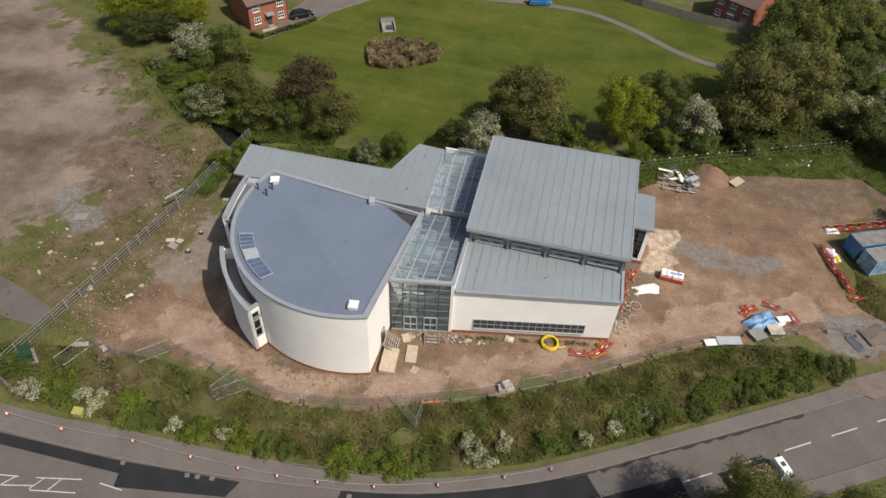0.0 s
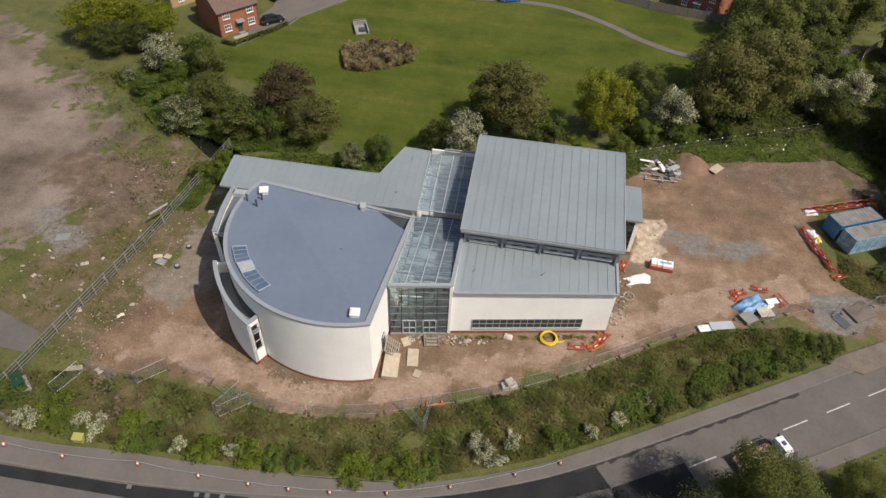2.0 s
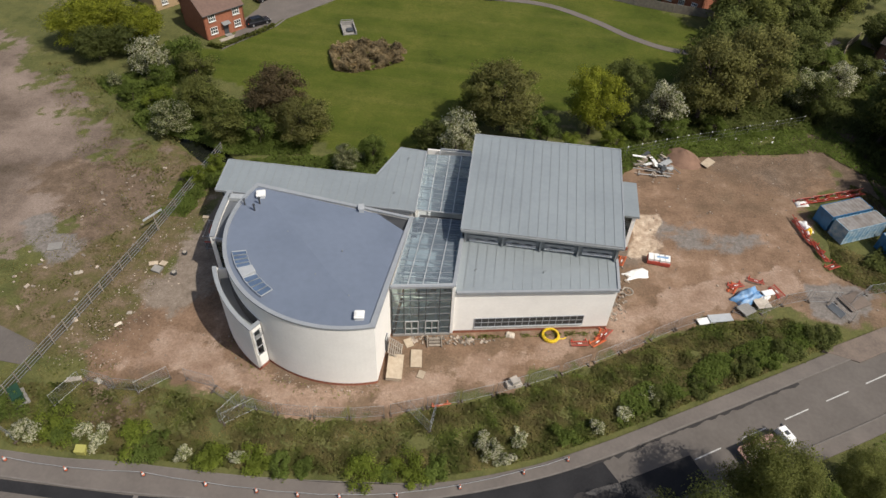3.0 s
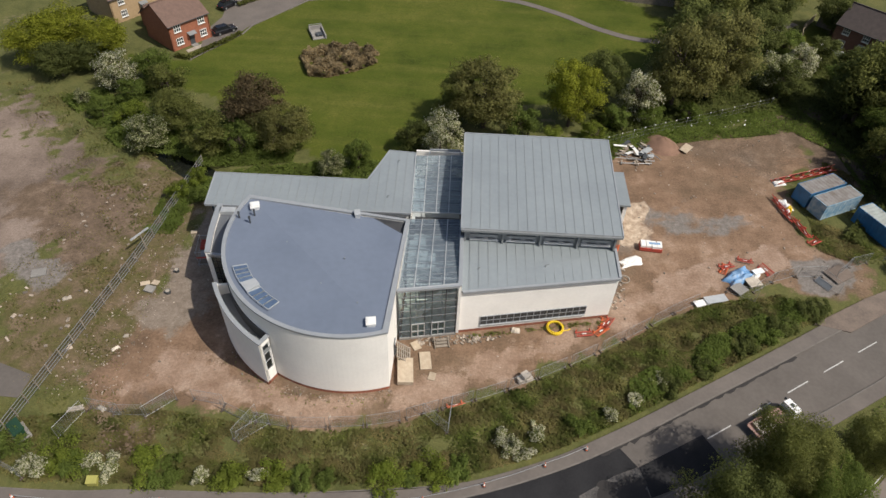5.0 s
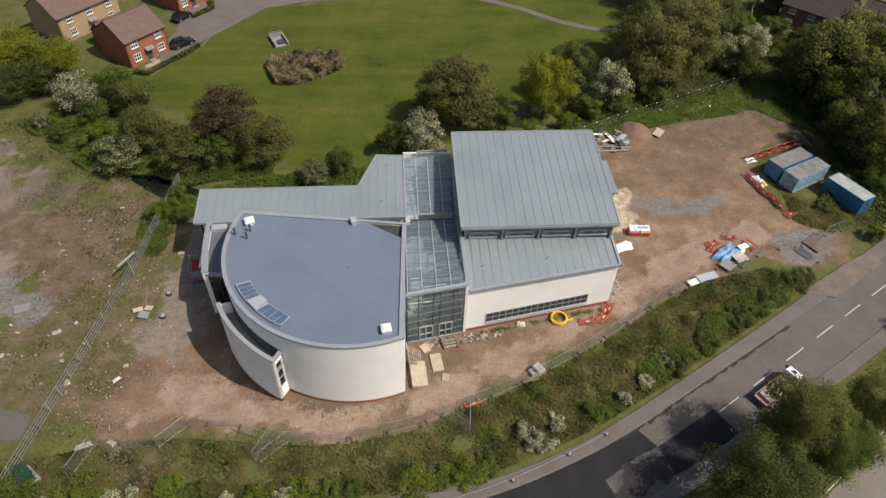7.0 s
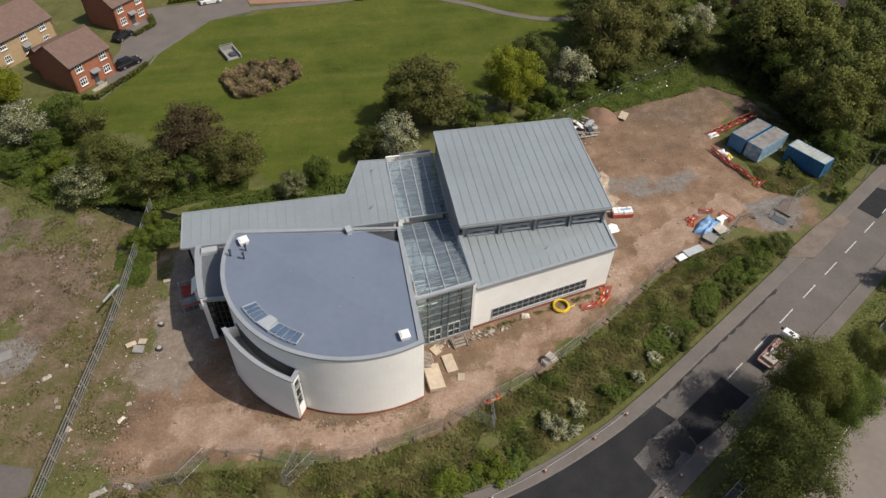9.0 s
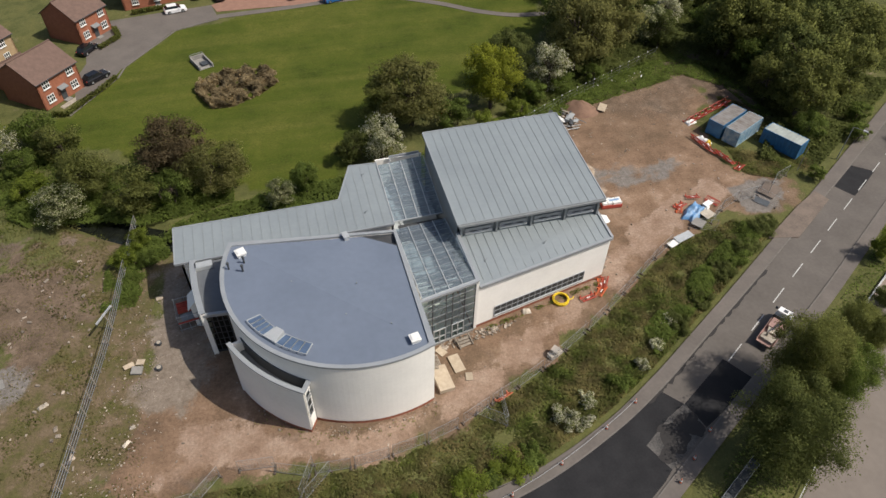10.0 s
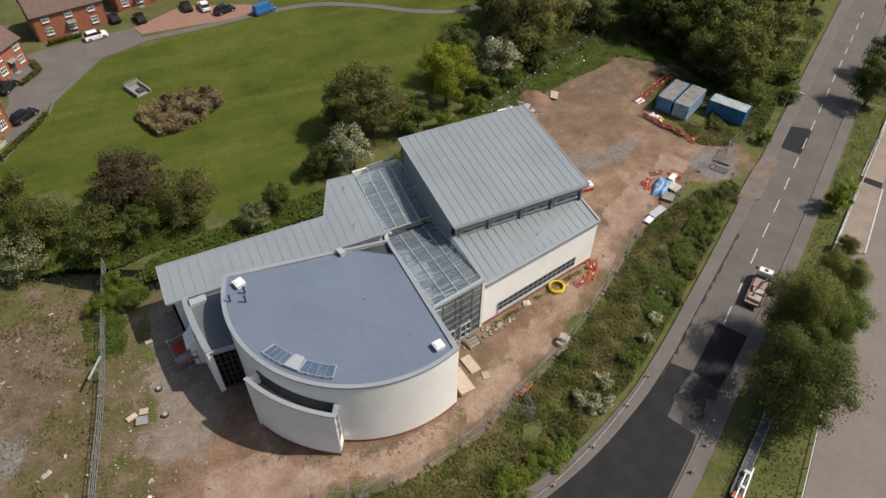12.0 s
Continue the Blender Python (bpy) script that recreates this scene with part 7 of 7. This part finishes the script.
car("car", -54.2, 115.7, 42, M_BLACKCAR, "black people carrier parked on the drive beside the brick house", L=4.6)
car("car", -41.2, 139.6, 12, M_WHITECAR, "white hatchback parked at the roadside")
car("car", -37.2, 146.0, 100, M_BLACKCAR, "dark grey car parked nose to the house")
car("car", -32.6, 143.8, 100, M_BLACKCAR, "black hatchback parked on the drive")
car("car", -23.3, 145.2, 95, M_BLACKCAR, "dark car parked on the block paving")
car("car", -20.0, 143.8, 95, M_WHITECAR, "white car parked on the block paving")
car("car", -16.6, 140.4, 20, M_BLACKCAR, "black saloon parked on the block paving")
car("van", -9.3, 137.0, 15, M_BLUECAR, "bright blue van parked on the block paving", "van", 4.6, 1.9, True)
car("car", -56.6, 126.5, 60, M_BLACKCAR, "black car between the brick houses")
car("car", 111, 84.5, 31, M_BLACKCAR, "dark car on the far road")

tx, ty = road_at(40.7, 18.2)
truck = thing("flatbed_truck", "white cabbed flatbed truck loaded with sacks and road equipment", "truck", at=(tx, ty, 0.02), rz=31)
truck.scale = (0.82, 0.9, 0.9)
put("chassis", Build().box((-0.6, 0, 0.62), (6.2, 0.9, 0.25)), M_FRAME, truck)
cabm = loft([[(1.9, -1.0, 0.5), (1.9, 1.0, 0.5), (1.9, 1.0, 1.9), (1.9, 0.88, 2.45), (1.9, -0.88, 2.45), (1.9, -1.0, 1.9)], [(3.0, -1.0, 0.45), (3.0, 1.0, 0.45), (3.0, 1.0, 1.7), (3.0, 0.85, 2.4), (3.0, -0.85, 2.4), (3.0, -1.0, 1.7)],
             [(3.75, -0.98, 0.45), (3.75, 0.98, 0.45), (3.75, 0.95, 1.2), (3.7, 0.85, 1.35), (3.7, -0.85, 1.35), (3.75, -0.95, 1.2)]])
cb = put("cab", cabm, M_WHITECAR, truck, "white cab")
put("windscreen", Build().bar((3.08, 0, 2.32), (3.74, 0, 1.42), 1.66, 0.04), M_CARGLASS, cb)
put("roof_hatch", Build().box((2.45, 0, 2.47), (0.5, 0.5, 0.06)), M_FRAME, cb)
for s in (-1, 1):
    put("mirror", Build().box((3.2, s * 1.22, 1.7), (0.1, 0.3, 0.4)), M_FRAME, cb)
bed = put("bed", Build().box((-1.0, 0, 0.85), (5.3, 2.1, 0.12)), M_PINK, truck, "faded red load bed")
for s in (-1, 1):
    put("side_board", Build().box((-1.0, s * 1.03, 1.1), (5.3, 0.06, 0.45)), M_PINK, bed)
put("head_board", Build().box((1.6, 0, 1.35), (0.08, 2.1, 1.0)), M_FRAME, bed)
put("load_crate", Build().box((0.4, 0.0, 1.2), (2.0, 1.7, 0.6)), M_PINK, truck, "pink crate")
put("load_bag", Build().box((-0.9, -0.1, 1.15), (1.3, 1.4, 0.5), 10), M_STONE, truck, "pale sacks")
put("load_cones", Build().box((-2.5, 0.0, 1.1), (1.2, 1.6, 0.45), -6).tube((-2.3, 0.3, 1.3), (-2.3, 0.3, 1.9), 0.2, 0.05), M_STONE, truck, "pale sacks and road equipment")
put("crane_arm", Build().bar((1.2, -0.5, 1.0), (1.2, -0.5, 2.2), 0.2).bar((1.2, -0.5, 2.2), (-1.4, 0.1, 1.8), 0.15), M_FRAME, truck)
for x in (-2.4, -1.7, 2.8):
    for s in (-0.88, 0.88):
        wheel(truck, x, s, 0.42, 0.28)


# ---- lamp posts
def lamp(x, y, rz, h=8.0):
    t = thing("street_lamp", "grey steel street lamp with a short arm", "street lamp", "street lamps", (x, y, 0), rz)
    put("column", Build().tube((0, 0, 0), (0, 0, 1.2), 0.1).tube((0, 0, 1.2), (0, 0, h), 0.07, 0.045), M_STEEL, t)
    put("arm", Build().tube((0, 0, h - 0.05), (1.5, 0, h + 0.2), 0.035, n=6), M_STEEL, t)
    put("lamp_head", Build().box((1.75, 0, h + 0.2), (0.7, 0.28, 0.14)), M_PALE, t)


lamp(56.2, 63.2, -70, 5.8)
post = thing("thin_post", "thin grey steel post in the scrub beside the gate", "post", at=(48.2, 62.2, 0))
put("post", Build().tube((0, 0, -0.1), (0.1, 0, 4.2), 0.05, 0.035), M_STEEL, post)

# ---- estate houses
def house(x, y, rz, w, d, h, ridge, label, front_windows=4, brick=M_BRICKHOUSE, tile=M_ROOFTILE):
    """A brick house: front along local x, facing local -y; x, y is the front's left foot."""
    t = thing("house", label, "house", "estate houses", (x, y, 0), rz)
    b = Build()
    b.wall((0, 0), (w, 0), 0, h, h, 0.3).wall((w, 0), (w, d), 0, h, h, 0.3).wall((w, d), (0, d), 0, h, h, 0.3).wall((0, d), (0, 0), 0, h, h, 0.3)
    for xx in (0.0, w - 0.3):
        b.add([(xx, 0, h), (xx, d, h), (xx, d / 2, h + ridge), (xx + 0.3, 0, h), (xx + 0.3, d, h), (xx + 0.3, d / 2, h + ridge)], [(0, 1, 2), (5, 4, 3), (0, 3, 4, 1), (1, 4, 5, 2), (2, 5, 3, 0)])
    put("wall", b, brick, t, {M_BUFF: "buff brick wall", M_DARKBRICK: "dark brown brick wall"}.get(brick, "red brick wall"))
    o = 0.35
    for s in (0, 1):
        y0, zz = (-o, h - 0.05) if s == 0 else (d + o, h - 0.05)
        k = ridge / (d / 2)
        top = [(-0.2, y0, zz - (k * o if s == 0 else k * o) + 0.1), (w + 0.2, y0, zz - k * o + 0.1), (w + 0.2, d / 2, h + ridge + 0.12), (-0.2, d / 2, h + ridge + 0.12)]
        if s:
            top = top[::-1]
        put("roof", Build().slab(top, 0.14), tile, t, "brown tiled roof slope")
        put("gutter", Build().bar((-0.2, y0, zz - k * o + 0.05), (w + 0.2, y0, zz - k * o + 0.05), 0.12), M_FRAME, t)
    put("ridge_tile", Build().bar((-0.2, d / 2, h + ridge + 0.18), (w + 0.2, d / 2, h + ridge + 0.18), 0.25, 0.12), tile, t)
    fl = [(0.2, 1.3), (0.8, 1.3)] if front_windows == 4 else [(0.18, 1.2), (0.5, 1.2), (0.82, 1.2)]
    for z in ((0.95, 3.35) if h > 4 else (0.95,)):
        for u, ww in fl:
            wx = w * u
            wd = put("window", Build().box((wx, -0.02, z + 0.6), (ww, 0.1, 1.2)), M_CARGLASS, t, "white framed window")
            fr = Build()
            for q in (-0.5, -0.17, 0.17, 0.5):
                fr.box((wx + q * ww, -0.09, z + 0.6), (0.09, 0.06, 1.28))
            for q in (0, 0.6, 1.2):
                fr.box((wx, -0.09, z + q), (ww + 0.08, 0.06, 0.09))
            put("window_frame", fr, M_WHITE, wd)
            put("sill", Build().box((wx, -0.14, z - 0.1), (ww + 0.2, 0.16, 0.08)), M_WHITE, wd)
    dr = put("door", Build().box((w * 0.5, -0.04, 1.05), (0.95, 0.1, 2.1)), M_FRAME, t, "dark front door")
    put("canopy", Build().slab([(w * 0.5 - 0.8, -0.9, 2.3), (w * 0.5 + 0.8, -0.9, 2.3), (w * 0.5 + 0.8, 0, 2.6), (w * 0.5 - 0.8, 0, 2.6)], 0.08), M_CLAD, dr)
    put("step", Build().box((w * 0.5, -0.5, 0.08), (1.2, 0.8, 0.16)), M_CONCRETE, dr)
    return t


house(-61.2, 107.4, 51, 8.2, 8.5, 4.9, 2.6, "two storey red brick house with white windows")
house(-66.8, 114.2, 51, 5.2, 4.6, 2.6, 1.8, "low brick garage wing with a tiled roof", 2)
house(-57.6, 129.2, 52, 7.5, 8, 4.9, 2.6, "two storey red brick house beside the estate road")
house(-51.0, 142.5, 12, 13.0, 8, 4.9, 2.6, "long red brick terrace with dark doors", 3)
house(-36.0, 149.5, 12, 9.0, 8, 4.9, 2.6, "red brick house behind parked cars", 3)
house(-24.5, 152.0, 8, 12.0, 8, 4.9, 2.6, "red brick terrace behind the block paved drive", 3)
house(63.2, 122.6, -47, 12.0, 8, 4.9, 2.8, "dark brown brick terrace beyond the wood", 3, brick=M_DARKBRICK, tile=M_DARKTILE)
house(75.5, 116.6, -47, 11.0, 8, 4.4, 2.6, "dark brown brick house with a low tiled roof", 3, brick=M_DARKBRICK, tile=M_DARKTILE)
house(26.0, 143.0, -35, 9.0, 8, 4.9, 2.6, "brown brick house behind a timber fence", 3)
house(-75.6, 116.6, 54, 13, 9, 4.9, 3.0, "large buff brick house at the edge of the estate", 3, brick=M_BUFF)
gw = thing("garden_wall", "low white painted garden wall round the terrace patio", "wall")
for p, q in (((61.2, 121.0), (65.2, 117.6)), ((62.6, 123.4), (61.2, 121.0))):
    put("wall_run", Build().bar((*p, 0.5), (*q, 0.5), 0.2, 1.0), M_WHITE, gw)
gf = thing("garden_fence", "pale timber fence along the terrace garden", "fence")
for p, q in (((58.3, 124.0), (60.4, 128.6)), ((60.4, 128.6), (64.4, 133.6))):
    put("fence_bay", Build().bar((*p, 0.8), (*q, 0.8), 0.06, 1.6), M_WOOD, gf)
    put("post", Build().box((*p, 0.85), (0.12, 0.12, 1.75)), M_GREYWOOD, gf)
shed = thing("garden_shed", "dark roofed timber shed in the terrace garden", "shed", at=(66.2, 131.2, 0), rz=-47)
put("shed_wall", Build().box((0, 0, 1.1), (3.2, 2.4, 2.2)), M_GREYWOOD, shed)
for side in (-1, 1):
    put("shed_roof", Build().slab([(-1.8, min(0, side * 1.4), 2.85 if side > 0 else 2.2), (1.8, min(0, side * 1.4), 2.85 if side > 0 else 2.2), (1.8, max(0, side * 1.4), 2.2 if side > 0 else 2.85), (-1.8, max(0, side * 1.4), 2.2 if side > 0 else 2.85)], 0.08), M_DARKTILE, shed)
tf = thing("timber_fence", "brown close boarded timber fence", "fence")
for p, q in (((4, 146.5), (12, 143)), ((12, 143), (20, 140.2)), ((20, 140.2), (28, 138.2)), ((28, 138.2), (36, 137))):
    put("fence_bay", Build().bar((*p, 0.9), (*q, 0.9), 0.06, 1.8), M_GREYWOOD, tf)
    put("post", Build().box((*p, 0.95), (0.12, 0.12, 1.95)), M_GREYWOOD, tf)


def hedge(name, label, line, w, h, n, seed, mat=L_HEDGE):
    rnd = np.random.default_rng(seed)
    pts, nr = [], []
    for p, q in zip(line[:-1], line[1:]):
        p, q = np.array(p), np.array(q)
        k = int(n * np.linalg.norm(q - p))
        u = rnd.uniform(0, 1, (k, 1))
        d = (q - p) / np.linalg.norm(q - p)
        s = np.array([-d[1], d[0]])
        xy = p + (q - p) * u + s * rnd.uniform(-w / 2, w / 2, (k, 1))
        pts.append(np.column_stack([xy, rnd.uniform(0.05, 1, k) ** 0.6 * h]))
    pts = np.vstack(pts)
    return tagged(put(name, cards(name, pts, np.tile([0, 0, 0.7], (len(pts), 1)), 0.13, rnd), mat), label, "hedge", kind="stuff")


hedge("hedge", "clipped low green hedge round the front garden", [(-60.2, 105.6), (-57.8, 105.0), (-52.2, 113.0), (-51.0, 115.2)], 0.8, 0.8, 150, 31)
hedge("hedge", "low green hedge beside the estate road", [(-54.5, 126.8), (-51.4, 130.8), (-52.5, 134.5)], 1.0, 0.8, 150, 32)
hedge("hedge", "yellow green clipped hedge beside the lane", [(49, 143.5), (62, 160)], 1.2, 1.0, 150, 34, L_YELLOW)
hedge("hedge", "low hedge in front of the terrace", [(-49.5, 140.4), (-43.5, 141.6)], 0.9, 0.8, 150, 33)
patch("front_path", [(-59.3, 108.2), (-58.6, 107.4), (-53.8, 113.4), (-54.6, 114.0)], 0.03, M_STONE, "pale gravel path along the house front", "path")
rail_e = Build()
for p, q in (((-57.5, 104.9), (-50.7, 115.5)), ((-50.7, 115.5), (-49.8, 119)), ((-49.8, 119), (-41.2, 131.2)), ((-41.2, 131.2), (-33, 134.2))):
    rail_e.bar((*p, 0.06), (*q, 0.06), 0.25, 0.14)
tagged(put("estate_kerb", rail_e, M_KERB), "pale kerb between lawn and estate road", "kerb", kind="structure")
out = thing("drain_outlet", "concrete drain headwall with a steel rail in the lawn", "drain", at=(-36.6, 116.8, 0), rz=22)
for s in (-1, 1):
    put("wing_wall", Build().box((s * 1.2, 0, 0.35), (0.25, 4.2, 0.7)), M_CONCRETE, out)
put("head_wall", Build().box((0, 2.0, 0.45), (2.6, 0.25, 0.9)), M_CONCRETE, out)
put("apron", Build().box((0, 0, 0.06), (2.3, 4.0, 0.12)), M_CONCRETE, out)
put("guard_rail", Build().tube((-1.2, 2.2, 1.1), (1.2, 2.2, 1.1), 0.04).tube((-1.2, 2.2, 0.8), (-1.2, 2.2, 1.1), 0.04).tube((1.2, 2.2, 0.8), (1.2, 2.2, 1.1), 0.04), M_STEEL, out)
put("trash_grid", Build().box((0.2, -0.6, 0.4), (1.2, 1.4, 0.1)), M_FRAME, out)
